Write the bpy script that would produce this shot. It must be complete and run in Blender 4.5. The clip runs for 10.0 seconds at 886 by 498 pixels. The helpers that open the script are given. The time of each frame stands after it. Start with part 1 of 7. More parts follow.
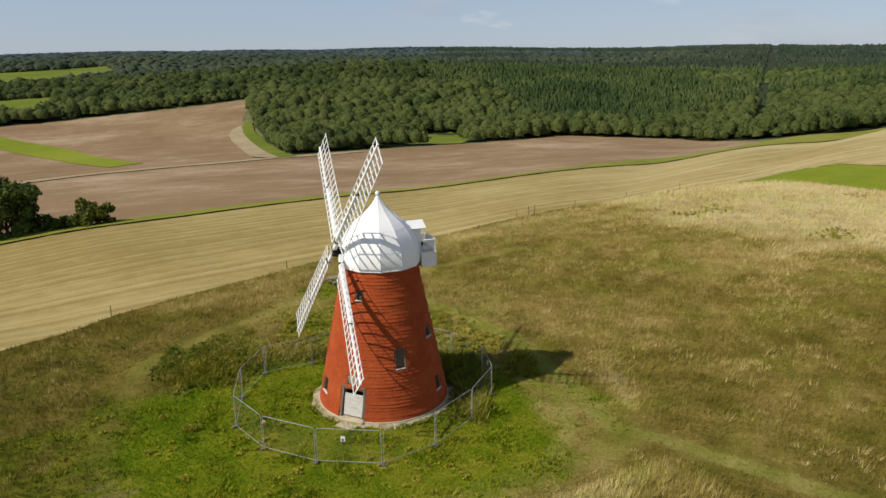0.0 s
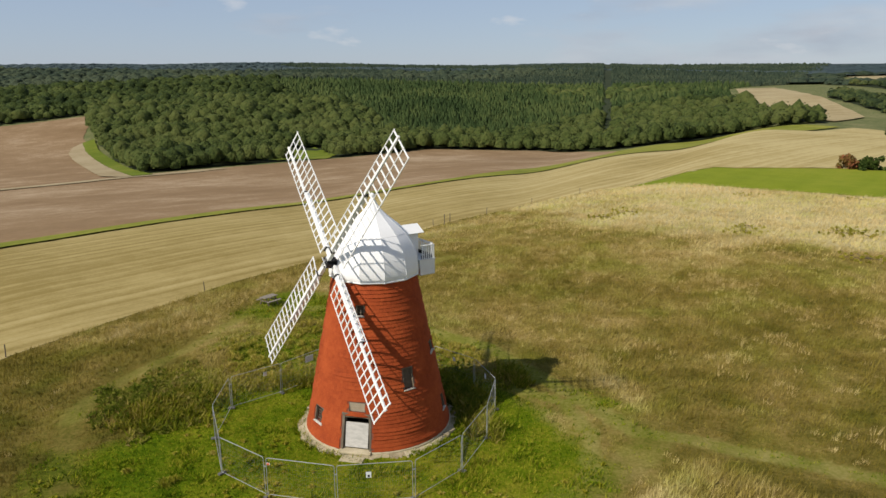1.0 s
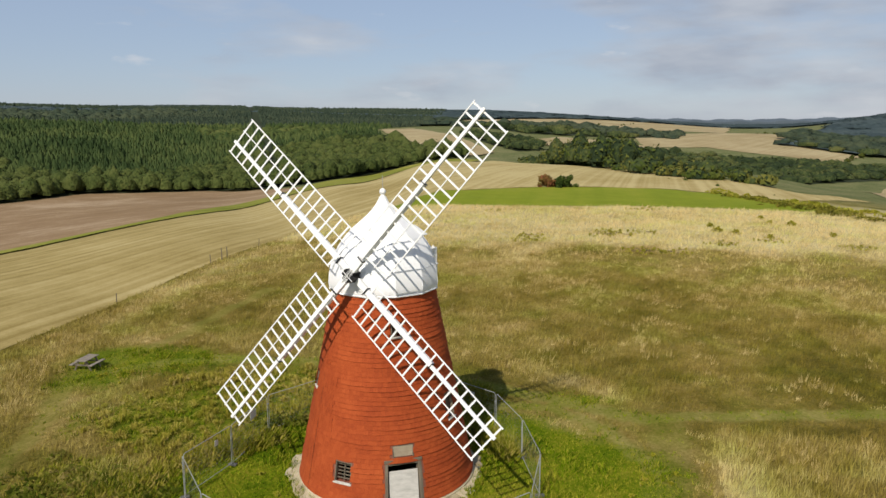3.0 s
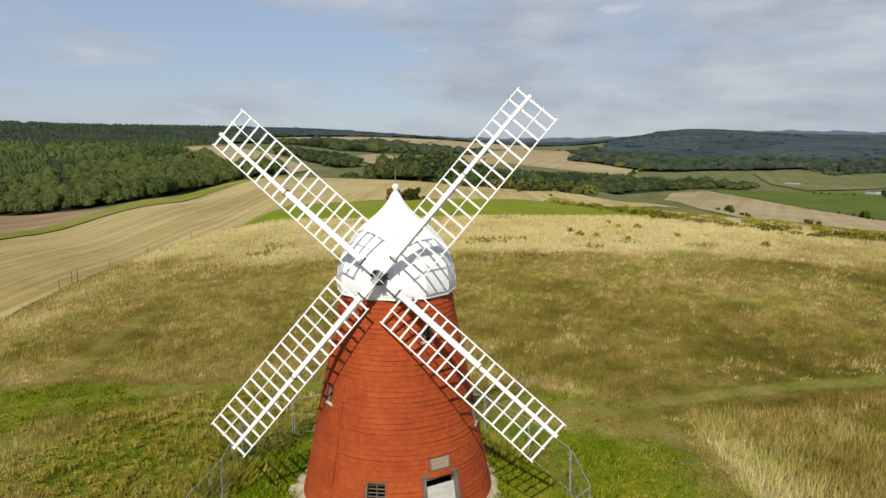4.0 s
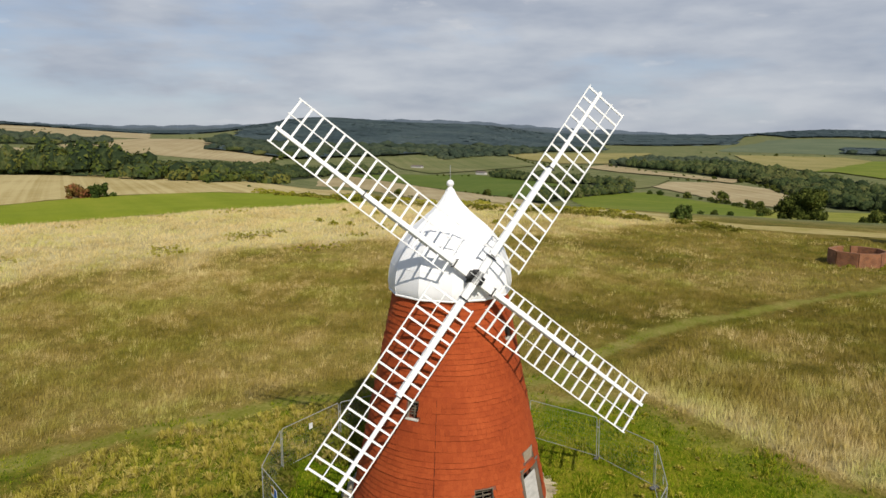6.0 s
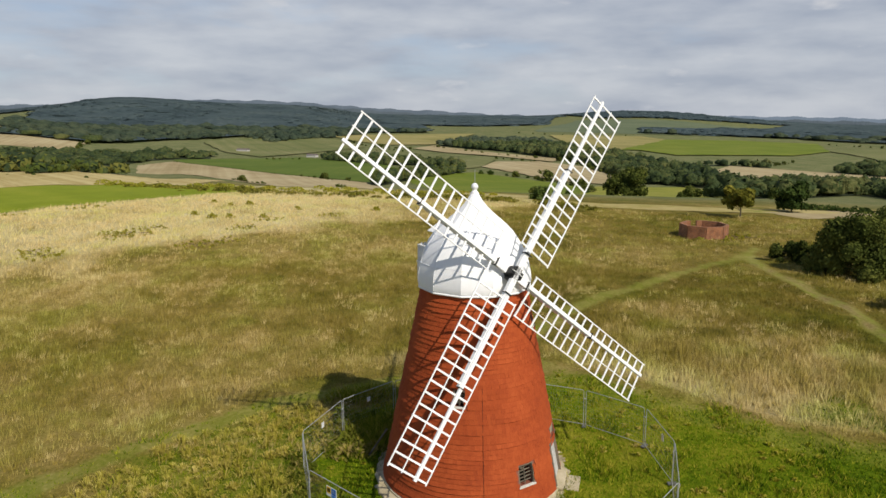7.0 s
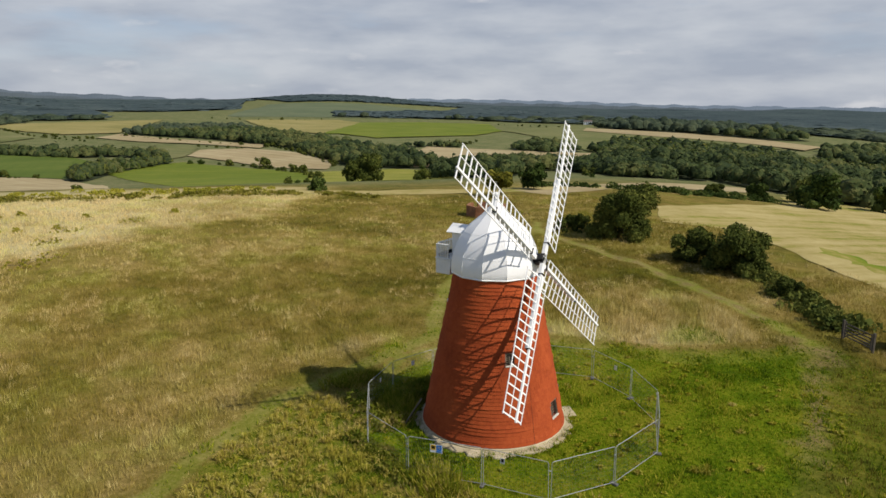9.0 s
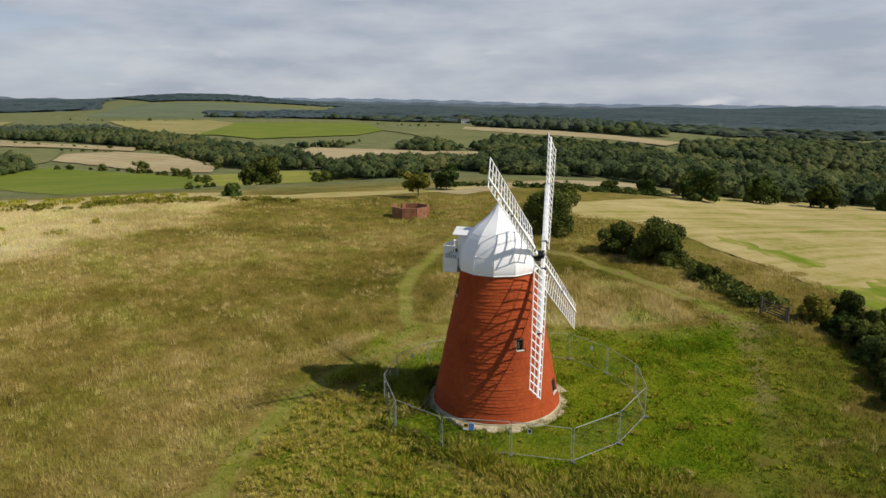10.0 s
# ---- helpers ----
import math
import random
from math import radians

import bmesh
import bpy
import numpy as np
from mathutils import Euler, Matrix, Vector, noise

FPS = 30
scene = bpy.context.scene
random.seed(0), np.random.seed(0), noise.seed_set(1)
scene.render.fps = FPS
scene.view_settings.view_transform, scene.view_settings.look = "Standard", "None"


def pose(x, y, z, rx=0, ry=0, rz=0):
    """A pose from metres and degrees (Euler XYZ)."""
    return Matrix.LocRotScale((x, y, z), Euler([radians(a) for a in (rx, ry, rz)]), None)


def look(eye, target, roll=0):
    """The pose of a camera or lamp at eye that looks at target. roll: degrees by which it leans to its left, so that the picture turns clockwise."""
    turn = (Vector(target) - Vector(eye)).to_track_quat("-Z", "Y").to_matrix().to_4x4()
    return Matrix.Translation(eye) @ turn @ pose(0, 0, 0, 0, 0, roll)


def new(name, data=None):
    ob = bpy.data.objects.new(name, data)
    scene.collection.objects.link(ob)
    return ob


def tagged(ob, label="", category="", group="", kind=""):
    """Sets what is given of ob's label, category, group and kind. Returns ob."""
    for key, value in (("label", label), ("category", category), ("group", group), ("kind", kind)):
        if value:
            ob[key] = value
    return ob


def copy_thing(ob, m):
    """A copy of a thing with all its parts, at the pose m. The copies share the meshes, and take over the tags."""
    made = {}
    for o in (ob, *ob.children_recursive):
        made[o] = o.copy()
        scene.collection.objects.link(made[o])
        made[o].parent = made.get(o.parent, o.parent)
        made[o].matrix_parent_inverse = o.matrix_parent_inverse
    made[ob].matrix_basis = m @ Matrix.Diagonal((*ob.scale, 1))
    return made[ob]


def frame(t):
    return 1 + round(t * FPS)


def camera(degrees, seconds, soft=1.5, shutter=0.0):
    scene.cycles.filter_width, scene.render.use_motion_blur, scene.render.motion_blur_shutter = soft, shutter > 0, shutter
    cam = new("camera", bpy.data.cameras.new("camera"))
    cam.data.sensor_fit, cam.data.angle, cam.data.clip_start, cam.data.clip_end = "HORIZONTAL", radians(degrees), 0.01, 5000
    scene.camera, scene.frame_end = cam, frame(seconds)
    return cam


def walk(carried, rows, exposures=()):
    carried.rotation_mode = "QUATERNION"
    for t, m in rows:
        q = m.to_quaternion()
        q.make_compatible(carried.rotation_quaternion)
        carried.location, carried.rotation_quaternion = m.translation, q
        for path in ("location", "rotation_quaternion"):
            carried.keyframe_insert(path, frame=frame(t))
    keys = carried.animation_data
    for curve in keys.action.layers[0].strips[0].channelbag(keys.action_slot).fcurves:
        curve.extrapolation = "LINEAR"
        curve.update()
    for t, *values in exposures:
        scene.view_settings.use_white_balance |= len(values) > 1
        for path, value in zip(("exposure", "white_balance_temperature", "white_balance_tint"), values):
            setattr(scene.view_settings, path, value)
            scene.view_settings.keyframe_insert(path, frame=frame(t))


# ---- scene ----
# ---- camera and its way round the mill ----
cam = camera(64.27, 10.0)
PATH = [
    (0.0, (4.467, -41.272, 20.238), (4.178, -21.907, 15.245), -0.63),
    (0.5, (0.375, -39.303, 19.485), (2.048, -19.959, 14.685), -0.49),
    (1.0, (-3.434, -37.187, 18.848), (0.294, -18.081, 14.257), -0.38),
    (1.5, (-7.189, -34.789, 18.180), (-1.315, -16.170, 13.841), -0.28),
    (2.0, (-10.878, -32.057, 17.446), (-2.799, -14.230, 13.330), -0.19),
    (2.5, (-14.378, -28.994, 16.678), (-4.078, -12.283, 12.854), -0.12),
    (3.0, (-17.546, -25.642, 15.942), (-5.079, -10.395, 12.461), -0.06),
    (3.5, (-20.272, -22.058, 15.310), (-5.831, -8.593, 12.124), -0.01),
    (4.0, (-22.510, -18.307, 14.844), (-6.363, -6.888, 11.860), 0.02),
    (4.5, (-24.280, -14.444, 14.586), (-6.825, -5.113, 11.714), 0.04),
    (5.0, (-25.658, -10.514, 14.552), (-7.137, -3.547, 11.649), 0.06),
    (5.5, (-26.748, -6.542, 14.732), (-7.505, -2.040, 11.660), 0.06),
    (6.0, (-27.657, -2.536, 15.092), (-8.036, -0.535, 11.778), 0.06),
    (6.5, (-28.465, 1.513, 15.584), (-8.795, 1.030, 11.996), 0.05),
    (7.0, (-29.198, 5.623, 16.150), (-9.776, 2.782, 12.318), 0.04),
    (7.5, (-29.826, 9.817, 16.738), (-10.908, 4.740, 12.699), 0.02),
    (8.0, (-30.261, 14.108, 17.304), (-12.044, 6.964, 13.165), -0.01),
    (8.5, (-30.388, 18.490, 17.830), (-13.015, 9.531, 13.594), -0.04),
    (9.0, (-30.129, 22.919, 18.324), (-13.726, 12.310, 14.036), -0.07),
    (9.5, (-29.531, 27.297, 18.831), (-14.169, 15.240, 14.515), -0.10),
    (10.0, (-28.904, 31.451, 19.430), (-14.582, 18.179, 15.102), -0.13),
]
walk(cam, [(t, look(eye, target, roll)) for t, eye, target, roll in PATH])

# ---- light: broken cloud over the downs, afternoon sun behind the sails ----
SUN_AZ, SUN_EL = radians(-153.0), radians(43.0)
world = bpy.data.worlds.new("sky")
scene.world = world
world.use_nodes = True
wt = world.node_tree
wt.nodes.clear()
w_out = wt.nodes.new("ShaderNodeOutputWorld")
w_bg = wt.nodes.new("ShaderNodeBackground")
w_sky = wt.nodes.new("ShaderNodeTexSky")
w_sky.sky_type = "NISHITA"
w_sky.sun_disc = False
w_sky.sun_elevation = SUN_EL
w_sky.sun_rotation = math.pi / 2 - SUN_AZ
w_sky.altitude = 150
w_sky.air_density, w_sky.dust_density, w_sky.ozone_density = 1.0, 0.5, 2.2
w_geo = wt.nodes.new("ShaderNodeTexCoord")
w_map = wt.nodes.new("ShaderNodeMapping")
w_map.inputs["Scale"].default_value = (2.2, 2.2, 9.0)
w_noise = wt.nodes.new("ShaderNodeTexNoise")
w_noise.inputs["Scale"].default_value = 1.7
w_noise.inputs["Detail"].default_value = 7.0
w_noise.inputs["Roughness"].default_value = 0.55
w_dir = wt.nodes.new("ShaderNodeVectorMath")
w_dir.operation = "DOT_PRODUCT"
w_dir.inputs[1].default_value = (0.62, -0.62, 0.5)
w_add = wt.nodes.new("ShaderNodeMath")
w_add.operation = "MULTIPLY_ADD"
w_add.inputs[1].default_value = 0.26
w_ramp = wt.nodes.new("ShaderNodeValToRGB")
w_ramp.color_ramp.elements[0].position, w_ramp.color_ramp.elements[1].position = 0.44, 0.66
w_ramp.color_ramp.elements[0].color = (0.0, 0.0, 0.0, 1)
w_ramp.color_ramp.elements[1].color = (0.86, 0.86, 0.86, 1)
w_shade = wt.nodes.new("ShaderNodeTexNoise")
w_shade.inputs["Scale"].default_value = 3.1
w_shade.inputs["Detail"].default_value = 5.0
w_cloud = wt.nodes.new("ShaderNodeValToRGB")
w_cloud.color_ramp.elements[0].position, w_cloud.color_ramp.elements[1].position = 0.36, 0.68
w_cloud.color_ramp.elements[0].color = (3.9, 4.3, 5.1, 1)
w_cloud.color_ramp.elements[1].color = (5.9, 6.15, 6.6, 1)
w_veil = wt.nodes.new("ShaderNodeMix")
w_veil.data_type = "RGBA"
w_veil.inputs[7].default_value = (4.0, 4.8, 6.5, 1)
w_sep = wt.nodes.new("ShaderNodeSeparateXYZ")
w_low = wt.nodes.new("ShaderNodeMapRange")
w_low.interpolation_type = "SMOOTHSTEP"
for key, value in (("From Min", 0.22), ("From Max", 0.75), ("To Min", 0.62), ("To Max", 0.05)):
    w_low.inputs[key].default_value = value
w_thin = wt.nodes.new("ShaderNodeMath")
w_thin.operation = "MULTIPLY"
w_thin2 = wt.nodes.new("ShaderNodeMath")
w_thin2.operation = "MULTIPLY"
w_thin2.inputs[1].default_value = 1.6
w_mix = wt.nodes.new("ShaderNodeMix")
w_mix.data_type = "RGBA"
# small fair-weather puffs
w_pmap = wt.nodes.new("ShaderNodeMapping")
w_pmap.inputs["Scale"].default_value = (5.0, 5.0, 16.0)
w_puff = wt.nodes.new("ShaderNodeTexNoise")
w_puff.inputs["Scale"].default_value, w_puff.inputs["Detail"].default_value = 1.9, 6.0
w_pramp = wt.nodes.new("ShaderNodeValToRGB")
w_pramp.color_ramp.elements[0].position, w_pramp.color_ramp.elements[1].position = 0.64, 0.78
w_pramp.color_ramp.elements[1].color = (0.75, 0.75, 0.75, 1)
w_pmix = wt.nodes.new("ShaderNodeMix")
w_pmix.data_type = "RGBA"
w_pmix.inputs[7].default_value = (7.2, 7.2, 7.4, 1)
for a, b in ((w_geo.outputs["Generated"], w_map.inputs["Vector"]), (w_map.outputs[0], w_noise.inputs["Vector"]),
             (w_map.outputs[0], w_shade.inputs["Vector"]), (w_geo.outputs["Generated"], w_dir.inputs[0]),
             (w_dir.outputs["Value"], w_add.inputs[0]), (w_noise.outputs["Fac"], w_add.inputs[2]),
             (w_add.outputs[0], w_ramp.inputs["Fac"]), (w_shade.outputs["Fac"], w_cloud.inputs["Fac"]),
             (w_geo.outputs["Generated"], w_sep.inputs[0]), (w_sep.outputs["Z"], w_low.inputs["Value"]), (w_low.outputs[0], w_veil.inputs[0]),
             (w_low.outputs[0], w_thin2.inputs[0]), (w_ramp.outputs["Color"], w_thin.inputs[0]), (w_thin2.outputs[0], w_thin.inputs[1]), (w_thin.outputs[0], w_mix.inputs[0]), (w_sky.outputs[0], w_veil.inputs[6]), (w_veil.outputs[2], w_mix.inputs[6]),
             (w_cloud.outputs["Color"], w_mix.inputs[7]), (w_geo.outputs["Generated"], w_pmap.inputs["Vector"]), (w_pmap.outputs[0], w_puff.inputs["Vector"]),
             (w_puff.outputs["Fac"], w_pramp.inputs["Fac"]), (w_pramp.outputs["Color"], w_pmix.inputs[0]), (w_mix.outputs[2], w_pmix.inputs[6]), (w_pmix.outputs[2], w_bg.inputs["Color"]),
             (w_bg.outputs[0], w_out.inputs[0])):
    wt.links.new(a, b)
w_bg.inputs["Strength"].default_value = 0.09

sun_data = bpy.data.lights.new("sun", "SUN")
sun_data.energy, sun_data.angle, sun_data.color = 4.3, radians(0.6), (1.0, 0.93, 0.82)
sun = new("sun", sun_data)
SUN_DIR = Vector((math.cos(SUN_EL) * math.cos(SUN_AZ), math.cos(SUN_EL) * math.sin(SUN_AZ), math.sin(SUN_EL)))
sun.matrix_world = look(SUN_DIR * 300, (0, 0, 0))
scene.view_settings.exposure = 0.08


# ---- materials ----
def nodes_of(name):
    m = bpy.data.materials.new(name)
    m.use_nodes = True
    nt = m.node_tree
    return m, nt, nt.nodes["Principled BSDF"]


def ramp_node(nt, stops):
    r = nt.nodes.new("ShaderNodeValToRGB")
    els = r.color_ramp.elements
    while len(els) < len(stops):
        els.new(0.5)
    for e, (p, c) in zip(els, stops):
        e.position, e.color = p, (*c, 1)
    return r


def noise_node(nt, vec, scale, detail=4.0, rough=0.55, stretch=None):
    if stretch:
        mp = nt.nodes.new("ShaderNodeMapping")
        mp.inputs["Scale"].default_value = stretch
        nt.links.new(vec, mp.inputs["Vector"])
        vec = mp.outputs[0]
    n = nt.nodes.new("ShaderNodeTexNoise")
    n.inputs["Scale"].default_value = scale
    n.inputs["Detail"].default_value = detail
    n.inputs["Roughness"].default_value = rough
    nt.links.new(vec, n.inputs["Vector"])
    return n.outputs["Fac"]


def math_node(nt, op, a, b=None, c=None):
    n = nt.nodes.new("ShaderNodeMath")
    n.operation = op
    for i, v in enumerate((a, b, c)):
        if v is None:
            continue
        if isinstance(v, (int, float)):
            n.inputs[i].default_value = v
        else:
            nt.links.new(v, n.inputs[i])
    return n.outputs[0]


def mix_node(nt, fac, a, b, blend="MIX"):
    n = nt.nodes.new("ShaderNodeMix")
    n.data_type, n.blend_type = "RGBA", blend
    for key, v in (("Factor", fac), ("A", a), ("B", b)):
        sock = n.inputs[key] if key == "Factor" else [s for s in n.inputs if s.name == key and s.type == "RGBA"][0]
        if isinstance(v, (int, float)):
            sock.default_value = v
        elif isinstance(v, tuple):
            sock.default_value = (*v, 1)
        else:
            nt.links.new(v, sock)
    return [s for s in n.outputs if s.type == "RGBA"][0]


def surface(name, stops, scale=2.0, fine=30.0, rough=0.8, bump=0.2, metal=0.0, vary="", spread=0.3, stretch=None, bump_dist=0.02, spec=0.3, by_place=False):
    """Two-scale noise colour with relief. vary: 'object' or 'island' adds a value shift by piece."""
    m, nt, bsdf = nodes_of(name)
    co = nt.nodes.new("ShaderNodeTexCoord").outputs["Object"]
    at = nt.nodes.new("ShaderNodeObjectInfo").outputs["Location"] if by_place else co
    a, b = noise_node(nt, at, scale, stretch=stretch), noise_node(nt, co, fine, 6.0, 0.65, stretch)
    f = math_node(nt, "MULTIPLY_ADD", b, 0.45, math_node(nt, "MULTIPLY", a, 0.6))
    if vary:
        src = nt.nodes.new("ShaderNodeObjectInfo" if vary == "object" else "ShaderNodeNewGeometry")
        rnd = src.outputs["Random" if vary == "object" else "Random Per Island"]
        f = math_node(nt, "ADD", f, math_node(nt, "MULTIPLY_ADD", rnd, spread, -spread / 2))
    r = ramp_node(nt, stops)
    nt.links.new(f, r.inputs["Fac"])
    nt.links.new(r.outputs["Color"], bsdf.inputs["Base Color"])
    bsdf.inputs["Roughness"].default_value, bsdf.inputs["Metallic"].default_value = rough, metal
    bsdf.inputs["Specular IOR Level"].default_value = spec
    if bump:
        bn = nt.nodes.new("ShaderNodeBump")
        bn.inputs["Strength"].default_value, bn.inputs["Distance"].default_value = bump, bump_dist
        nt.links.new(b, bn.inputs["Height"])
        nt.links.new(bn.outputs[0], bsdf.inputs["Normal"])
    return m


TILE = surface("red_clay_tile", [(0.3, (0.21, 0.036, 0.011)), (0.52, (0.315, 0.058, 0.015)), (0.7, (0.39, 0.08, 0.021)), (0.9, (0.47, 0.14, 0.05))],
               0.5, 14, 0.85, 0.35, vary="island", spread=0.11, spec=0.15)
TILE_ONE = surface("red_clay_tile_single", [(0.3, (0.21, 0.036, 0.011)), (0.52, (0.315, 0.058, 0.015)), (0.7, (0.39, 0.08, 0.021)), (0.9, (0.47, 0.14, 0.05))],
                   0.5, 14, 0.85, 0.35, vary="object", spread=0.11, by_place=True, spec=0.15)
BRICK_CORE = surface("tower_brickwork", [(0.3, (0.16, 0.05, 0.03)), (0.8, (0.3, 0.1, 0.06))], 3, 40, 0.9, 0.4)
WHITE = surface("white_paint", [(0.25, (0.66, 0.66, 0.63)), (0.5, (0.8, 0.8, 0.78)), (0.8, (0.84, 0.84, 0.82))], 1.3, 18, 0.5, 0.06)
WHITE_CAP = surface("white_cap_sheet", [(0.25, (0.76, 0.77, 0.77)), (0.5, (0.85, 0.85, 0.84)), (0.8, (0.88, 0.88, 0.87))], 0.6, 6, 0.5, 0.05, stretch=(1, 1, 0.3))
IRON = surface("black_iron", [(0.3, (0.012, 0.012, 0.013)), (0.8, (0.05, 0.048, 0.045))], 6, 40, 0.5, 0.2, metal=0.6)
GALV = surface("galvanised_steel", [(0.3, (0.25, 0.26, 0.25)), (0.8, (0.42, 0.43, 0.42))], 6, 60, 0.6, 0.1, metal=0.15)
BOARD = surface("grey_weathered_board", [(0.25, (0.3, 0.29, 0.26)), (0.55, (0.5, 0.48, 0.44)), (0.8, (0.6, 0.58, 0.53))], 3, 30, 0.8, 0.2, stretch=(1, 1, 3))
TIMBER = surface("old_timber", [(0.3, (0.07, 0.055, 0.04)), (0.6, (0.17, 0.14, 0.1)), (0.85, (0.27, 0.23, 0.17))], 3, 40, 0.85, 0.3, stretch=(1, 1, 0.3))
BUFF = surface("buff_weathered_board", [(0.25, (0.24, 0.185, 0.125)), (0.55, (0.36, 0.29, 0.205)), (0.8, (0.45, 0.38, 0.29))], 3, 30, 0.85, 0.2, stretch=(1, 1, 3))
DARKBOARD = surface("brown_board", [(0.3, (0.08, 0.055, 0.035)), (0.8, (0.16, 0.12, 0.085))], 3, 30, 0.8, 0.2)
STONE = surface("pale_rubble_concrete", [(0.25, (0.17, 0.135, 0.075)), (0.5, (0.4, 0.335, 0.21)), (0.8, (0.58, 0.5, 0.35))], 2.2, 16, 0.9, 0.5, vary="object", spread=0.25)


# ---- building helpers ----
def mesh_of(name, verts, faces, material, smooth=False):
    me = bpy.data.meshes.new(name)
    me.from_pydata([tuple(v) for v in verts], [], [tuple(f) for f in faces])
    me.materials.append(material)
    if smooth:
        me.shade_smooth()
    return me


def big_mesh(name, verts, faces, material, smooth=False):
    """A mesh from arrays: verts (n, 3), faces (m, 3 or 4)."""
    verts, faces = np.ascontiguousarray(verts, np.float32), np.ascontiguousarray(faces, np.int32)
    me = bpy.data.meshes.new(name)
    m, k = faces.shape
    me.vertices.add(len(verts))
    me.vertices.foreach_set("co", verts.ravel())
    me.loops.add(m * k)
    me.loops.foreach_set("vertex_index", faces.ravel())
    me.polygons.add(m)
    me.polygons.foreach_set("loop_start", np.arange(0, m * k, k, dtype=np.int32))
    if smooth:
        me.polygons.foreach_set("use_smooth", np.ones(m, bool))
    me.materials.append(material)
    me.update(calc_edges=True)
    if not smooth:
        me.shade_flat()
    return me


def thing(name, label, category, at=(0, 0, 0), group="", kind=""):
    ob = new(name)
    ob.location = at
    ob.empty_display_size = 0.2
    return tagged(ob, label, category, group, kind)


def put(name, me, parent, label="", m=None):
    ob = new(name, me)
    ob.parent = parent
    if m is not None:
        ob.matrix_basis = m
    if label:
        tagged(ob, label)
    return ob


def part(name, bm, material, parent, label="", smooth=False, m=None):
    me = bpy.data.meshes.new(name)
    bm.normal_update()
    bm.to_mesh(me)
    bm.free()
    me.materials.append(material)
    if smooth:
        me.shade_smooth()
    return put(name, me, parent, label, m)


def add_box(bm, centre, size, turn=None, bevel=0.0):
    """A box with slightly broken edges added to bm."""
    m = Matrix.Translation(centre) @ (turn.to_4x4() if turn else Matrix()) @ Matrix.Diagonal((*size, 1))
    made = bmesh.ops.create_cube(bm, size=1.0, matrix=m)
    if bevel:
        edges = list({e for v in made["verts"] for e in v.link_edges})
        bmesh.ops.bevel(bm, geom=edges, offset=bevel, segments=1, affect="EDGES")


def box(centre, size, turn=None, bevel=0.0):
    bm = bmesh.new()
    add_box(bm, centre, size, turn, bevel)
    return bm


def bar(a, b, wide, thick, side=(0, 0, 1), wide2=None, bevel=0.0):
    """A squared bar from a to b, wide across 'side'; wide2: its width at b."""
    a, b = Vector(a), Vector(b)
    d = (b - a).normalized()
    s = (Vector(side) - d * d.dot(Vector(side))).normalized()
    n = d.cross(s)
    bm = bmesh.new()
    ends = []
    for p, w in ((a, wide), (b, wide2 or wide)):
        ends.append([bm.verts.new(p + s * i * w / 2 + n * j * thick / 2) for i, j in ((-1, -1), (1, -1), (1, 1), (-1, 1))])
    bm.faces.new(ends[0][::-1])
    bm.faces.new(ends[1])
    for i in range(4):
        k = (i + 1) % 4
        bm.faces.new((ends[0][i], ends[0][k], ends[1][k], ends[1][i]))
    bmesh.ops.recalc_face_normals(bm, faces=bm.faces)
    if bevel:
        bmesh.ops.bevel(bm, geom=list(bm.edges), offset=bevel, segments=1, affect="EDGES")
    return bm


def rod(points, radius, sides=6):
    """A round rod along points, as a bmesh."""
    bm = bmesh.new()
    pts = [Vector(p) for p in points]
    rings = []
    for i, p in enumerate(pts):
        d = (pts[min(i + 1, len(pts) - 1)] - pts[max(i - 1, 0)]).normalized()
        u = d.cross(Vector((0.3, 0.2, 1) if abs(d.z) < 0.9 else (1, 0.2, 0))).normalized()
        v = d.cross(u)
        rings.append([bm.verts.new(p + (u * math.cos(q) + v * math.sin(q)) * radius) for q in (2 * math.pi * k / sides for k in range(sides))])
    for a, b in zip(rings, rings[1:]):
        for k in range(sides):
            bm.faces.new((a[k], a[(k + 1) % sides], b[(k + 1) % sides], b[k]))
    bm.faces.new(rings[0][::-1])
    bm.faces.new(rings[-1])
    return bm


def merge(*bms):
    """Joins bmeshes into the first."""
    out = bms[0]
    for b in bms[1:]:
        me = bpy.data.meshes.new("tmp")
        b.to_mesh(me)
        out.from_mesh(me)
        b.free()
        bpy.data.meshes.remove(me)
    return out


def lathe(profile_rz, sides, start=0.0):
    """A turned or faceted form from (radius, height) pairs."""
    verts, faces = [], []
    for r, z in profile_rz:
        verts += [(r * math.cos(start + 2 * math.pi * k / sides), r * math.sin(start + 2 * math.pi * k / sides), z) for k in range(sides)]
    for i in range(len(profile_rz) - 1):
        for k in range(sides):
            j = (k + 1) % sides
            faces.append((i * sides + k, i * sides + j, (i + 1) * sides + j, (i + 1) * sides + k))
    return verts, faces


# ---- lie of the land: heights along bearings from the mill ----
RADII = np.array([0, 15, 30, 60, 100, 160, 250, 400, 500, 700, 1200, 2200, 3000, 4900.0])
PROFILES = {}


def profile(bearing, *heights):
    PROFILES[bearing] = heights


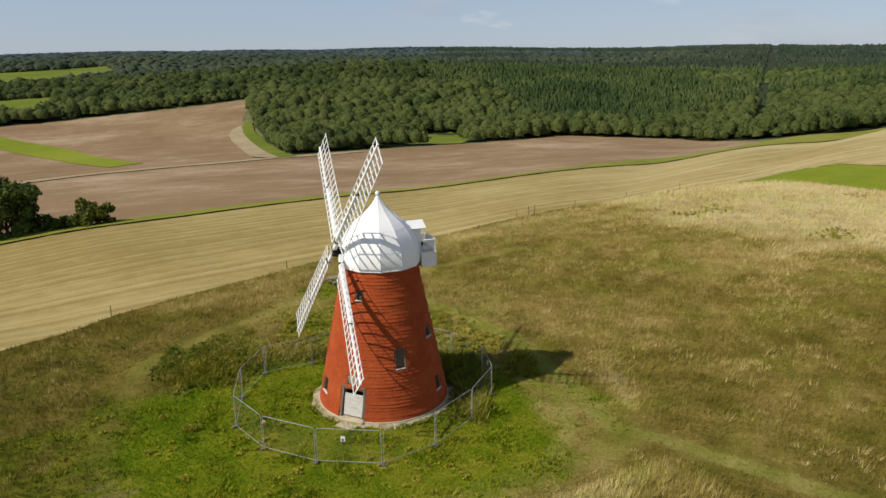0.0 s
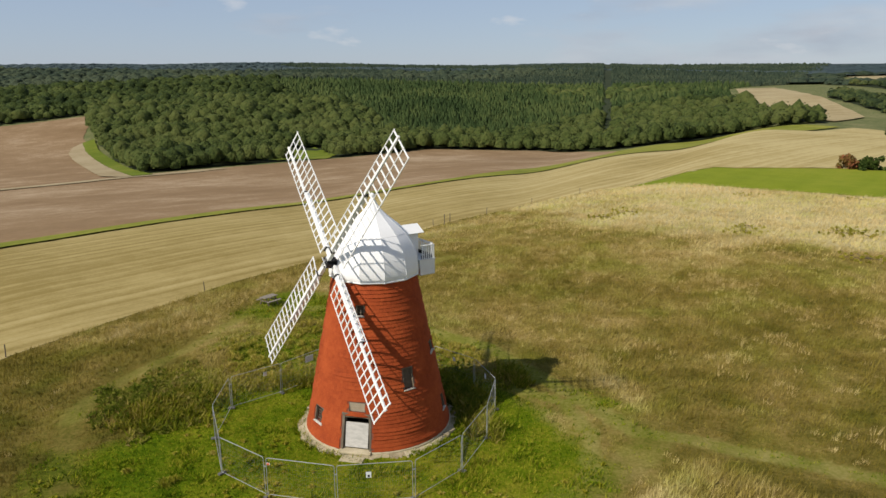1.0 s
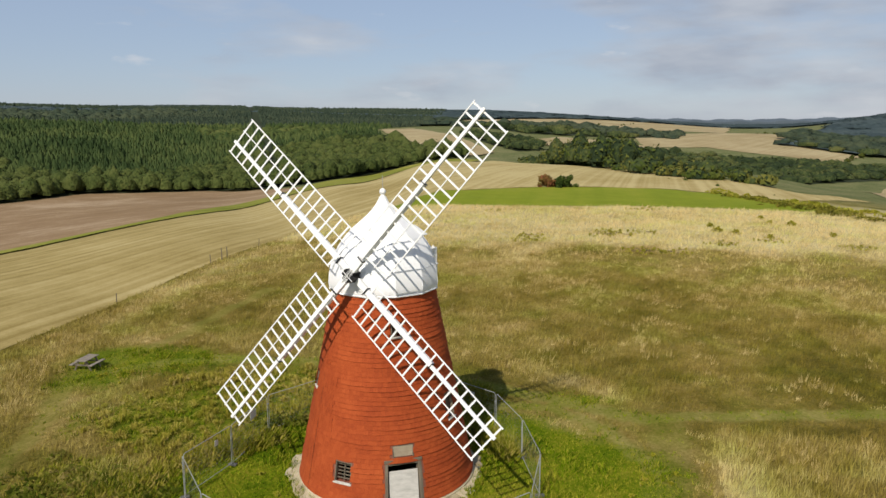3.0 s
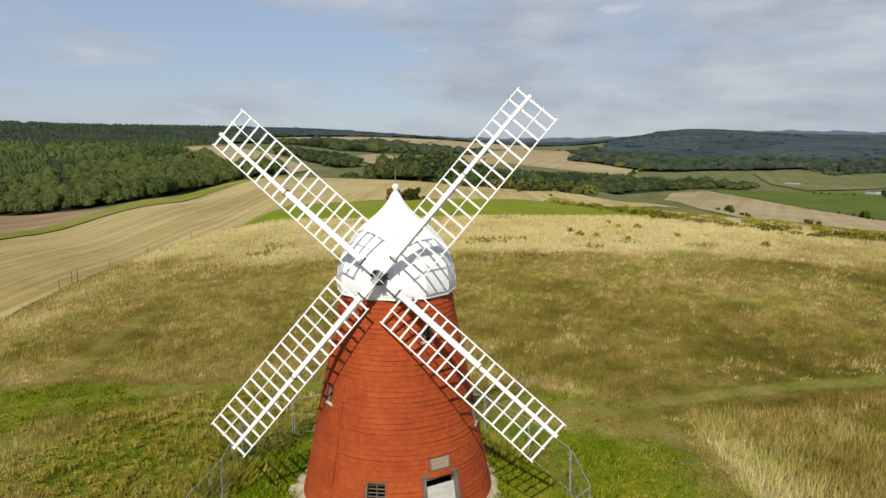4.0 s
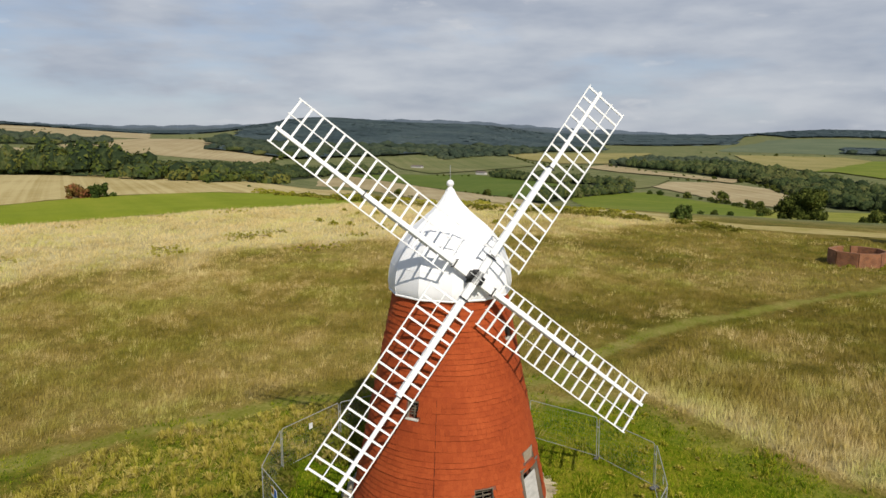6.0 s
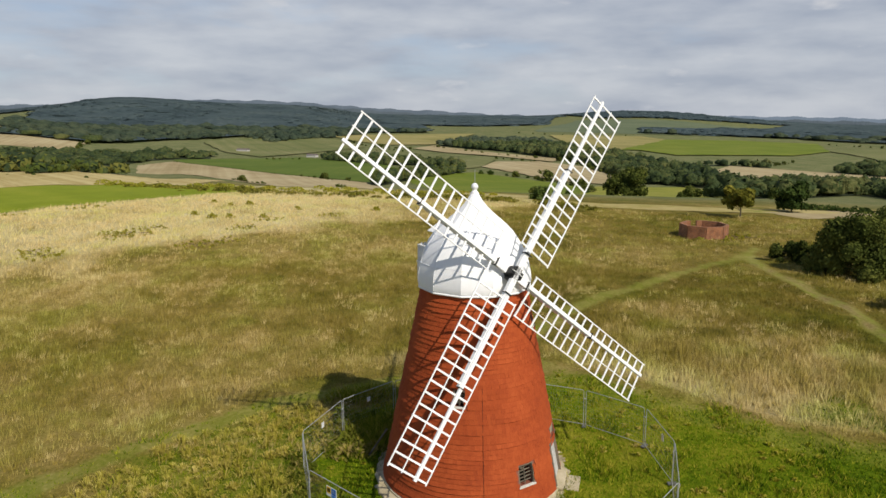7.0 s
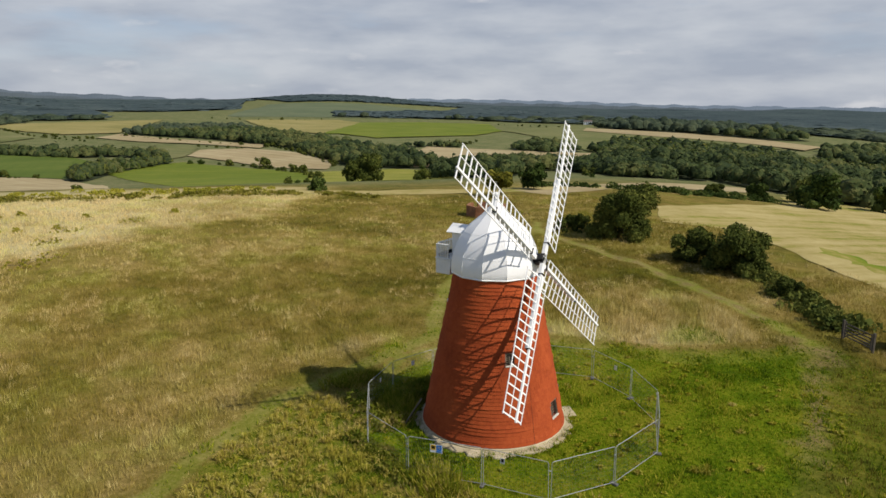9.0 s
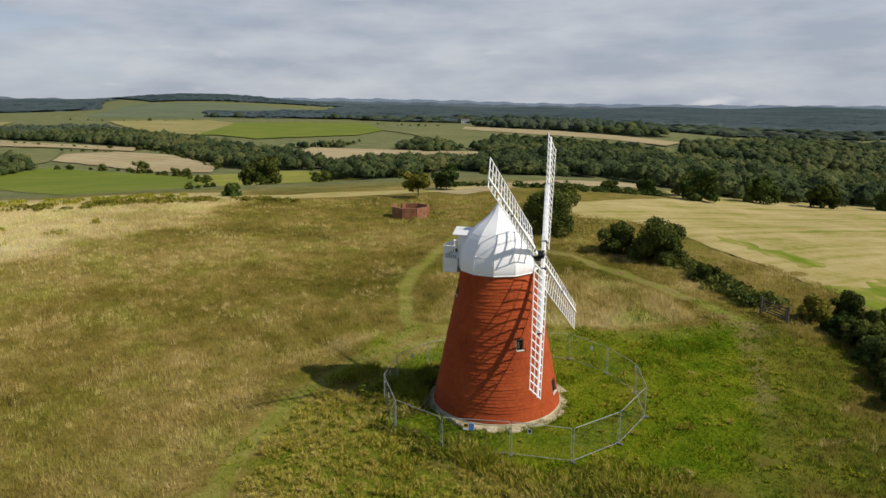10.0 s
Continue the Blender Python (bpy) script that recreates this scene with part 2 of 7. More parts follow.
profile(-180, 0, 0.1, 0, -1.5, -5, -12, -20, -30, -34, -36, -34, -20, 0, 10)
profile(-130, 0, 0.3, 0.3, -1, -4, -10, -20, -32, -38, -45, -52, -62, -68, -74)
profile(-80, 0, 0.4, 0.8, 0, -3, -8, -18, -32, -38, -45, -54, -66, -72, -79)
profile(-50, 0, 0.3, 0.6, 0.6, -0.3, -4.2, -10, -24, -29, -36, -36, -58, -72, -84)
profile(-25, 0, 0.1, 0.2, 0.1, -0.7, -5.6, -16, -27, -29, -31, -32, -27, -26, -40)
profile(-4, 0, 0.1, 0.4, 1.0, 0.8, -5, -15.8, -26.2, -29, -32, -30, -18, -8, -14)
profile(5, 0, 0.1, 0.5, 1.4, 1.5, -3.6, -13, -25, -28, -30.5, -29, 8, 34, 36)
profile(16, 0, 0.1, 0.6, 1.6, 2.0, -0.5, -6.5, -23, -26, -26.5, -24, 28, 64, 62)
profile(25, 0, 0.1, 0.6, 1.8, 2.2, 1.5, -1.7, -21, -24.5, -22, -4, 5, 5, -5)
profile(50, 0, 0, 0.4, 1.4, 2.2, 2.7, 1.0, -7.5, -6.5, 6, 19, 50, 66, 90)
profile(58, 0, 0, 0.2, 0.8, 0.5, -0.8, -7.4, -14.5, -12.5, 3, 19.5, 54, 72, 90)
profile(70, 0, 0, -0.1, -0.2, -2.1, -6.5, -13.6, -23, -21.8, -4, 20, 59, 81, 91)
profile(95, 0, 0, -0.5, -1.8, -4.9, -11, -18.3, -22.9, -17.8, 6.5, 29, 66, 92, 100)
profile(125, 0, 0, -0.9, -2.4, -5.6, -11.1, -18.3, -25, -23, -6.3, 17, 57, 74, 78)
profile(150, 0, 0, -1, -3.5, -7.8, -14.4, -20.8, -25.8, -21, 2.5, 30, 60, 70, 73)

BEARINGS = np.array(sorted(PROFILES) + [180.0])
TABLE = np.array([PROFILES[b] for b in sorted(PROFILES)] + [PROFILES[-180]], float)
_d = np.diff(TABLE, axis=1) / np.diff(RADII)
SLOPES = np.zeros_like(TABLE)
SLOPES[:, 1:-1] = np.where(_d[:, 1:] * _d[:, :-1] > 0, 2 * _d[:, 1:] * _d[:, :-1] / (_d[:, 1:] + _d[:, :-1] + 1e-12), 0)
SLOPES[:, -1] = _d[:, -1]


def vnoise(x, y, size, seed=0):
    """Smooth value noise from 0 to 1 with features about 'size' metres across."""
    gx, gy = np.asarray(x, float) / size + 37.3 * seed, np.asarray(y, float) / size - 19.7 * seed
    ix, iy = np.floor(gx).astype(np.int64), np.floor(gy).astype(np.int64)
    fx, fy = gx - ix, gy - iy
    fx, fy = fx * fx * (3 - 2 * fx), fy * fy * (3 - 2 * fy)

    def lattice(i, j):
        h = (i * 374761393 + j * 668265263 + seed * 69069) & 0xFFFFFFFF
        h = ((h ^ (h >> 13)) * 1274126177) & 0xFFFFFFFF
        return ((h ^ (h >> 16)) & 0xFFFF) / 65535.0
    return (lattice(ix, iy) * (1 - fx) + lattice(ix + 1, iy) * fx) * (1 - fy) + (lattice(ix, iy + 1) * (1 - fx) + lattice(ix + 1, iy + 1) * fx) * fy


def height(x, y):
    """Ground height at arrays (or numbers) x, y."""
    x, y = np.asarray(x, float), np.asarray(y, float)
    r = np.clip(np.hypot(x, y), 0, 4899.9)
    a = np.degrees(np.arctan2(y, x))
    j = np.clip(np.searchsorted(BEARINGS, a, "right") - 1, 0, len(BEARINGS) - 2)
    u = np.clip((a - BEARINGS[j]) / (BEARINGS[j + 1] - BEARINGS[j]), 0, 1)
    u = u * u * (3 - 2 * u)
    k = np.clip(np.searchsorted(RADII, r, "right") - 1, 0, len(RADII) - 2)
    w = RADII[k + 1] - RADII[k]
    s = (r - RADII[k]) / w
    h = []
    for q in (j, j + 1):
        h.append((1 + 2 * s) * (1 - s) ** 2 * TABLE[q, k] + s * (1 - s) ** 2 * w * SLOPES[q, k]
                 + s * s * (3 - 2 * s) * TABLE[q, k + 1] + s * s * (s - 1) * w * SLOPES[q, k + 1])
    z = h[0] * (1 - u) + h[1] * u
    bump = 0.07 * np.sin(x * 0.31 + 1.3 * np.sin(y * 0.17)) * np.sin(y * 0.27 + 0.4) + 0.05 * np.sin(x * 0.83 + y * 0.61)
    far = np.clip((r - 500) / 900, 0, 1) * (4 * np.sin(x * 0.006 + 2 * np.sin(y * 0.0031)) + 3 * np.sin(y * 0.0083 + x * 0.0041))
    hill = 34 * np.exp(-(((x - 2350) / 620) ** 2 + ((y + 1060) / 380) ** 2))
    lumps = (0.26 * (vnoise(x, y, 3.4, 2) - 0.5) + 0.15 * (vnoise(x, y, 1.5, 3) - 0.5)) * np.clip((r - 9) / 6, 0, 1) * np.clip((75 - r) / 30, 0, 1)
    dome = 11 * np.exp(-(((x + 60) / 105) ** 2 + ((y - 535) / 75) ** 2)) - 10 * np.exp(-((r - 725) / 65) ** 2) * np.clip((a - 84) / 5, 0, 1) * np.clip((118 - a) / 8, 0, 1)
    even = np.clip(0.3 - ((y - 8) * 0.764 - (x + 31) * 0.645) / 5, 0, 1)  # the stubble was rolled smooth
    bank = 0.45 * np.exp(-(((x + 12.4) / 3.2) ** 2 + ((y - 5.0) / 3.0) ** 2))
    dip = 0.85 * np.exp(-(((x - 60) / 11) ** 2 + ((y + 43.5) / 9) ** 2))
    return z - dip + hill + lumps * even + bank + dome + bump * even * np.clip((r - 8) / 12, 0, 1) + far


def height1(x, y):
    return float(height(x, y))


# ---- fields: ground cover materials ----
def poly_dist(x, y, line):
    """Distance of arrays x, y to a polyline."""
    best = np.full(np.shape(x), 1e9)
    for (ax, ay), (bx, by) in zip(line, line[1:]):
        dx, dy = bx - ax, by - ay
        u = np.clip(((x - ax) * dx + (y - ay) * dy) / (dx * dx + dy * dy + 1e-9), 0, 1)
        best = np.minimum(best, np.hypot(x - ax - u * dx, y - ay - u * dy))
    return best


def inside(x, y, poly):
    c = np.zeros(np.shape(x), bool)
    for (ax, ay), (bx, by) in zip(poly, poly[1:] + poly[:1]):
        hit = ((ay > y) != (by > y)) & (x < (bx - ax) * (y - ay) / (by - ay + 1e-12) + ax)
        c ^= hit
    return c


PATHS = [  # mown ways: centre line, half width, wear
    ([(1.8, 18.6), (4.7, 15.6), (7.0, 12.4), (9.2, 9.6), (10.4, 5.0), (11.9, 1.6), (12.7, -1.6), (13.6, -4.8), (16.6, -6.2), (20.3, -9.3), (24.7, -12.9), (28.4, -17.6), (34.5, -27), (40.0, -36.0), (43.0, -39.6)], 0.62, 0.7),
    ([(46, -42.5), (43.0, -39.6), (36.1, -36.6), (25, -35.2), (19.2, -34.2), (12.4, -31.8), (7.6, -30.0), (4.6, -29.0), (0.8, -27.8), (-2.2, -26.4), (-5.2, -25.2)], 0.62, 1.0),
    ([(14.2, -5.8), (11.3, -7.8), (8.4, -9.6), (4.6, -12.0), (1.9, -13.9), (-0.3, -15.9), (-1.9, -18.4), (-3.3, -21.7), (-4.6, -24.8)], 0.95, 0.3),
    ([(-5.6, -23.4), (-8.7, -18), (-11.3, -13.4), (-13.4, -9.4), (-15.3, -5.8), (-16.5, -1), (-17.4, 3.5)], 0.6, 0.15),
    ([(-17.4, 3.5), (-16.6, 8), (-14.6, 11.4), (-12.6, 14.2), (-11, 17.4), (-9.3, 22.4), (-6.6, 25.6), (-3.6, 26.8), (1.1, 29.6), (6.6, 34), (12, 38)], 0.6, 0.35),
    ([(-6.4, 23.6), (-2.8, 22.6), (-0.5, 21.6), (1.9, 18.8)], 0.8, 0.8),
    ([(9.0, 2.4), (11.1, -0.2), (11.2, -4.4), (9.3, -8.4)], 0.45, 0.7),
]
LAWN = [(-9.5, 6.8), (-5, 7.9), (2, 8.1), (6.5, 5.6), (8.8, 1), (10.2, -3.5), (10.6, -8.6), (7.2, -11.2), (2.8, -14.7), (-0.5, -17.4), (-2.5, -21.8), (-4.6, -25.2), (-8, -20.8), (-12, -13.8), (-14.6, -7), (-15.2, -2), (-12.8, 1.6), (-10.3, 4.6)]
TUSSOCK_BANK = [(-8, 7.4), (-9, 13.5), (-4, 17), (1, 16.4), (4.4, 13.4), (7.4, 9.4), (6.6, 6), (2, 8), (-5, 8)]
ROUGH_GREEN = [(-6, -25), (-10, -25.2), (-14.5, -20.5), (-18, -13), (-19, -6), (-16.2, -2), (-15, -6), (-11, -14), (-7, -21)]
BENCH_GREEN = [(-9.6, 22.8), (-7.4, 28.6), (-4.5, 29), (0.0, 25.2), (1.2, 20), (-2.6, 18.4), (-6.6, 20.4)]
HAY_FRONT = [(16.4, -7.6), (12.4, -9.2), (8.6, -11.9), (4.4, -14.6), (-0.4, -18.2), (-1.6, -23.2), (2.8, -27.2), (8, -28.2), (14, -26.6), (15.2, -19), (19, -14)]
DRY_BROW = [(20, 72), (28.2, 61.5), (31.1, 48.4), (40.8, 33.6), (50.3, 24.1), (60.9, 13.1), (66, 0), (77, -14), (92, -34), (112, -40), (130, 60), (60, 90)]


def inset(x, y, poly):
    """Signed distance to a closed outline, positive within."""
    d = poly_dist(x, y, poly + poly[:1])
    return np.where(inside(x, y, poly), d, -d)


def cover(x, y):
    """Weights of lawn, worn path and seeding hay at x, y."""
    n8, n3, n1 = vnoise(x, y, 8.0, 11) - 0.5, vnoise(x, y, 3.0, 12) - 0.5, vnoise(x, y, 1.1, 13) - 0.5
    n25 = vnoise(x, y, 25.0, 14) - 0.5
    lawn = np.clip(0.5 + inset(x, y, LAWN) / 1.9 + 0.6 * n3 + 0.5 * n1 + 0.3 * n8, 0, 1)
    lawn = np.maximum(lawn, np.clip(0.45 + inset(x, y, TUSSOCK_BANK) / 3.0 + 0.8 * n3 + 0.9 * n1, 0, 0.7))
    lawn = np.maximum(lawn, np.clip(0.45 + inset(x, y, ROUGH_GREEN) / 4.0 + 0.9 * n3 + 0.9 * n1, 0, 0.42))
    lawn = np.maximum(lawn, np.clip(0.45 + inset(x, y, BENCH_GREEN) / 3.0 + 0.7 * n3 + 0.3 * n1, 0, 0.8))
    lawn = np.maximum(lawn, np.clip(0.9 - np.hypot(x - 1.4, y + 20.2) / 2.6 + 0.8 * n1, 0, 0.7))
    lawn = np.maximum(lawn, np.clip(0.9 - np.hypot(x - 13.2, y + 0.8) / 2.2 + 0.8 * n1, 0, 0.8))
    path, verge_shade = np.zeros(np.shape(x)), np.zeros(np.shape(x))
    for line, w, trodden in PATHS:
        away = poly_dist(x, y, line) + 0.18 * n1 + 0.2 * n3
        path = np.maximum(path, trodden * np.clip((1.15 - away / w) * 4.0, 0, 1))
        verge_shade = np.maximum(verge_shade, np.clip(1.15 - np.abs(away - w - 0.7) / 0.9, 0, 1))
    brow = np.clip(0.5 + inset(x, y, DRY_BROW) / 7.0 + 0.7 * n8 + 0.5 * n3, 0, 1)
    dry = 0.37 + 0.17 * n25 + 0.22 * n8 + 0.16 * n3 + 0.52 * brow
    dry += 0.06 * np.clip((y - 8) / 12, 0, 1) - 0.16 * np.clip((4 - y) / 8, 0, 1) * np.clip((x - 10) / 6, 0, 1)
    front = inset(x, y, HAY_FRONT)
    dry += 0.36 * np.clip(0.5 + front / 1.0, 0, 1) * np.clip(1.35 - front / 4.5, 0.2, 1)
    dry += 0.4 * np.exp(-(((x - 15.2) / 1.6) ** 2 + ((y - 2) / 5) ** 2)) + 0.3 * np.exp(-(((x - 9.8) / 1.6) ** 2 + ((y + 1.5) / 3.5) ** 2))
    dry += 0.22 * np.clip((inset(x, y, EDGE_STRIP) + 1) / 3, 0, 1)
    dry -= 0.9 * np.clip((-11 - x) / 4, 0, 1) * np.clip((20 - y) / 8, 0, 1) + 0.18 * np.exp(-(((x - 26) / 10) ** 2 + ((y + 1) / 11) ** 2)) + 0.06 * np.exp(-(((x - 20) / 14) ** 2 + ((y - 17) / 8) ** 2)) + 0.08 * np.exp(-(((x - 2) / 7) ** 2 + ((y - 24) / 7) ** 2))
    dry -= 0.35 * np.clip(0.5 + inset(x, y, ROUGH_GREEN) / 3.0, 0, 1)
    # path edges coloured darker for the shadow of the tall grass beside them
    dry -= 0.12 * verge_shade * np.clip((x + 13) / 5, 0, 1)
    return lawn, path, np.clip(dry, 0, 1)


def hem_of(x, y):
    """Share of its full height that grass reaches beside the mown ways."""
    away = np.full(np.shape(x), 9.0)
    for line, w, _ in PATHS:
        away = np.minimum(away, poly_dist(x, y, line) - w)
    return np.clip(0.4 + 0.28 * away, 0.4, 1)


EDGE_STRIP = [(-27, 5), (-25, 16), (-13.4, 31), (0.2, 44), (14.0, 55.5), (32.5, 69), (33, 64), (15, 51), (2, 40), (-11, 28), (-21, 15), (-23, 5)]
WORN = [([(-4.6, -25.6), (-6.2, -22.8), (-8.8, -18.2), (-11.2, -13.6), (-12.6, -10.4)], 0.5), ([(-3.2, -25.2), (-6.2, -24.6)], 0.7), ([(36.1, -36.6), (25, -35.4), (19.0, -34.0), (12.4, -31.8), (7.6, -30.0), (4.6, -29.0), (0.8, -27.8)], 0.3)]


def worn_at(x, y):
    """Bare earth trodden into the ways near the gate."""
    wob = np.sin(x * 2.1 + np.sin(y * 3.1)) * np.sin(y * 1.7 + 1.0)
    out = np.zeros(np.shape(x))
    for line, w in WORN:
        out = np.maximum(out, np.clip(0.75 - poly_dist(x, y, line) / w * 0.38 + 0.5 * wob, 0, 0.9))
    return out


def ground_material():
    m, nt, bsdf = nodes_of("downland_turf")
    co = nt.nodes.new("ShaderNodeTexCoord").outputs["Object"]
    zone = nt.nodes.new("ShaderNodeVertexColor")
    zone.layer_name = "cover"
    sep = nt.nodes.new("ShaderNodeSeparateColor")
    nt.links.new(zone.outputs["Color"], sep.inputs[0])
    big, mid = noise_node(nt, co, 0.06, 5), noise_node(nt, co, 0.45, 5, 0.6)
    fine, tiny = noise_node(nt, co, 5.0, 5, 0.7), noise_node(nt, co, 26.0, 4, 0.7)
    mixed = math_node(nt, "ADD", math_node(nt, "MULTIPLY", big, 0.45), math_node(nt, "MULTIPLY_ADD", mid, 0.42, math_node(nt, "MULTIPLY_ADD", fine, 0.5, -0.185)))
    tint = ramp_node(nt, [(0.36, (1.07, 0.98, 1.02)), (0.5, (1.04, 1.0, 0.98)), (0.64, (0.94, 1.02, 0.76))])
    nt.links.new(noise_node(nt, co, 0.2, 6, 0.62), tint.inputs["Fac"])
    tall = ramp_node(nt, [(0.26, (0.06, 0.062, 0.01)), (0.36, (0.115, 0.102, 0.02)), (0.46, (0.168, 0.138, 0.032)), (0.56, (0.25, 0.198, 0.06)), (0.7, (0.36, 0.29, 0.11))])
    nt.links.new(math_node(nt, "ADD", mixed, math_node(nt, "MULTIPLY_ADD", sep.outputs[2], 0.34, -0.12)), tall.inputs["Fac"])
    hay = ramp_node(nt, [(0.3, (0.3, 0.25, 0.1)), (0.46, (0.45, 0.378, 0.185)), (0.65, (0.59, 0.51, 0.29))])
    nt.links.new(mixed, hay.inputs["Fac"])
    lawn = ramp_node(nt, [(0.3, (0.03, 0.052, 0.004)), (0.42, (0.074, 0.124, 0.004)), (0.53, (0.145, 0.18, 0.008)), (0.64, (0.23, 0.215, 0.02)), (0.78, (0.3, 0.24, 0.06))])
    nt.links.new(math_node(nt, "MULTIPLY_ADD", tiny, 0.3, math_node(nt, "SUBTRACT", mixed, 0.14)), lawn.inputs["Fac"])
    path = ramp_node(nt, [(0.3, (0.12, 0.15, 0.012)), (0.45, (0.185, 0.2, 0.028)), (0.56, (0.25, 0.235, 0.06)), (0.75, (0.36, 0.3, 0.12))])
    nt.links.new(mixed, path.inputs["Fac"])
    col = mix_node(nt, 1.0, tall.outputs[0], tint.outputs[0], "MULTIPLY")
    col = mix_node(nt, math_node(nt, "MULTIPLY_ADD", sep.outputs[2], 2.2, -1.2), col, hay.outputs[0])
    col = mix_node(nt, sep.outputs[0], col, lawn.outputs[0])
    col = mix_node(nt, sep.outputs[1], col, path.outputs[0])
    reach = nt.nodes.new("ShaderNodeAttribute")
    reach.attribute_name = "farmland"
    farm = ramp_node(nt, [(0.35, (0.085, 0.105, 0.04)), (0.5, (0.14, 0.15, 0.062)), (0.65, (0.21, 0.195, 0.095))])
    nt.links.new(mixed, farm.inputs["Fac"])
    col = mix_node(nt, reach.outputs["Fac"], col, farm.outputs[0])
    earth = ramp_node(nt, [(0.35, (0.14, 0.1, 0.035)), (0.6, (0.27, 0.2, 0.09))])
    nt.links.new(fine, earth.inputs["Fac"])
    col = mix_node(nt, zone.outputs["Alpha"], col, earth.outputs[0])
    nt.links.new(col, bsdf.inputs["Base Color"])
    bsdf.inputs["Roughness"].default_value = 0.95
    bsdf.inputs["Specular IOR Level"].default_value = 0.02
    b = nt.nodes.new("ShaderNodeBump")
    b.inputs["Strength"].default_value, b.inputs["Distance"].default_value = 0.8, 0.12
    nt.links.new(math_node(nt, "ADD", fine, math_node(nt, "MULTIPLY", tiny, 0.5)), b.inputs["Height"])
    nt.links.new(b.outputs[0], bsdf.inputs["Normal"])
    return m


def shade_by_cover(me, lawn, path, dry, worn=0.0):
    """Stores what grows at each vertex for the turf and grass materials."""
    col = np.ones((len(lawn), 4), np.float32)
    col[:, 0], col[:, 1], col[:, 2], col[:, 3] = lawn, path, dry, worn
    at = me.color_attributes.new("cover", "FLOAT_COLOR", "POINT")
    at.data.foreach_set("color", col.ravel())


def build_ground():
    radii = [0.0]
    while radii[-1] < 4870:
        r = radii[-1]
        radii.append(r + (0.42 if r < 46 else 0.7 + (r - 46) * 0.022))
    radii = np.array(radii[1:])
    n = 480
    ang = np.linspace(-math.pi, math.pi, n, endpoint=False)
    x, y = np.outer(radii, np.cos(ang)).ravel(), np.outer(radii, np.sin(ang)).ravel()
    x, y = np.append(x, 0.0), np.append(y, 0.0)
    verts = np.column_stack((x, y, height(x, y)))
    m = len(radii)
    i, k = np.meshgrid(np.arange(m - 1), np.arange(n), indexing="ij")
    k2 = (k + 1) % n
    quads = np.stack((i * n + k, (i + 1) * n + k, (i + 1) * n + k2, i * n + k2), -1).reshape(-1, 4)
    me = big_mesh("ground", verts, quads, ground_material(), True)
    lawn, path, dry = cover(x, y)
    near = np.clip((260 - np.hypot(x, y)) / 60, 0, 1)
    shade_by_cover(me, lawn * near + (1 - near) * 0.12, path * near, dry * near + 0.42 * (1 - near), worn_at(x, y) * near)
    farmland = me.attributes.new("farmland", "FLOAT", "POINT")
    farmland.data.foreach_set("value", np.clip((np.hypot(x, y) - 105) / 60, 0, 1).astype(np.float32))
    return tagged(new("ground", me), "rough downland hilltop grass falling away to farmland", "ground", kind="structure")


ground = build_ground()


def field_material(name, stops, row_dir=None, rows=0.0, scale=0.02, fine=0.5, strength=0.35, east=0.0):
    """Farmland cover with drill or swath lines along row_dir degrees, 'rows' metres apart; paler to the east by 'east' a metre."""
    m, nt, bsdf = nodes_of(name)
    co = nt.nodes.new("ShaderNodeTexCoord").outputs["Object"]
    a, b, c = noise_node(nt, co, scale, 5), noise_node(nt, co, fine, 5, 0.65), noise_node(nt, co, fine * 9, 3, 0.7)
    f = math_node(nt, "ADD", math_node(nt, "MULTIPLY", a, 0.5), math_node(nt, "MULTIPLY_ADD", b, 0.3, math_node(nt, "MULTIPLY", c, 0.22)))
    if rows:
        mp = nt.nodes.new("ShaderNodeMapping")
        mp.vector_type = "TEXTURE"  # turned first, then stretched along the rows
        mp.inputs["Rotation"].default_value = (0, 0, radians(row_dir))
        mp.inputs["Scale"].default_value = (400, rows, 10000)
        nt.links.new(co, mp.inputs["Vector"])
        rown = nt.nodes.new("ShaderNodeTexNoise")
        rown.inputs["Scale"].default_value, rown.inputs["Detail"].default_value = 1.0, 4.0
        nt.links.new(mp.outputs[0], rown.inputs["Vector"])
        f = math_node(nt, "ADD", f, math_node(nt, "MULTIPLY_ADD", rown.outputs["Fac"], strength, -strength / 2))
    # colour gradient stands in for how the stubble catches light across the field
    if east:
        place_of = nt.nodes.new("ShaderNodeSeparateXYZ")
        nt.links.new(co, place_of.inputs[0])
        f = math_node(nt, "ADD", f, math_node(nt, "MINIMUM", math_node(nt, "MULTIPLY_ADD", place_of.outputs[0], east, -36 * east), 0.09))
    r = ramp_node(nt, stops)
    nt.links.new(f, r.inputs["Fac"])
    nt.links.new(r.outputs[0], bsdf.inputs["Base Color"])
    bsdf.inputs["Roughness"].default_value, bsdf.inputs["Specular IOR Level"].default_value = 0.95, 0.1
    return m


STUBBLE = field_material("pale_stubble", [(0.32, (0.235, 0.175, 0.055)), (0.5, (0.345, 0.268, 0.105)), (0.68, (0.45, 0.365, 0.17))], 34, 1.6, 0.03, 0.4, 0.7, 0.0013)
PLOUGH = field_material("brown_ploughed_soil", [(0.32, (0.175, 0.11, 0.054)), (0.5, (0.245, 0.162, 0.086)), (0.66, (0.4, 0.3, 0.19))], 33, 14, 0.016, 0.1, 0.14)
PASTURE = field_material("bright_pasture", [(0.3, (0.085, 0.12, 0.01)), (0.5, (0.125, 0.16, 0.016)), (0.7, (0.2, 0.205, 0.035))], 40, 5, 0.02, 0.3, 0.35)
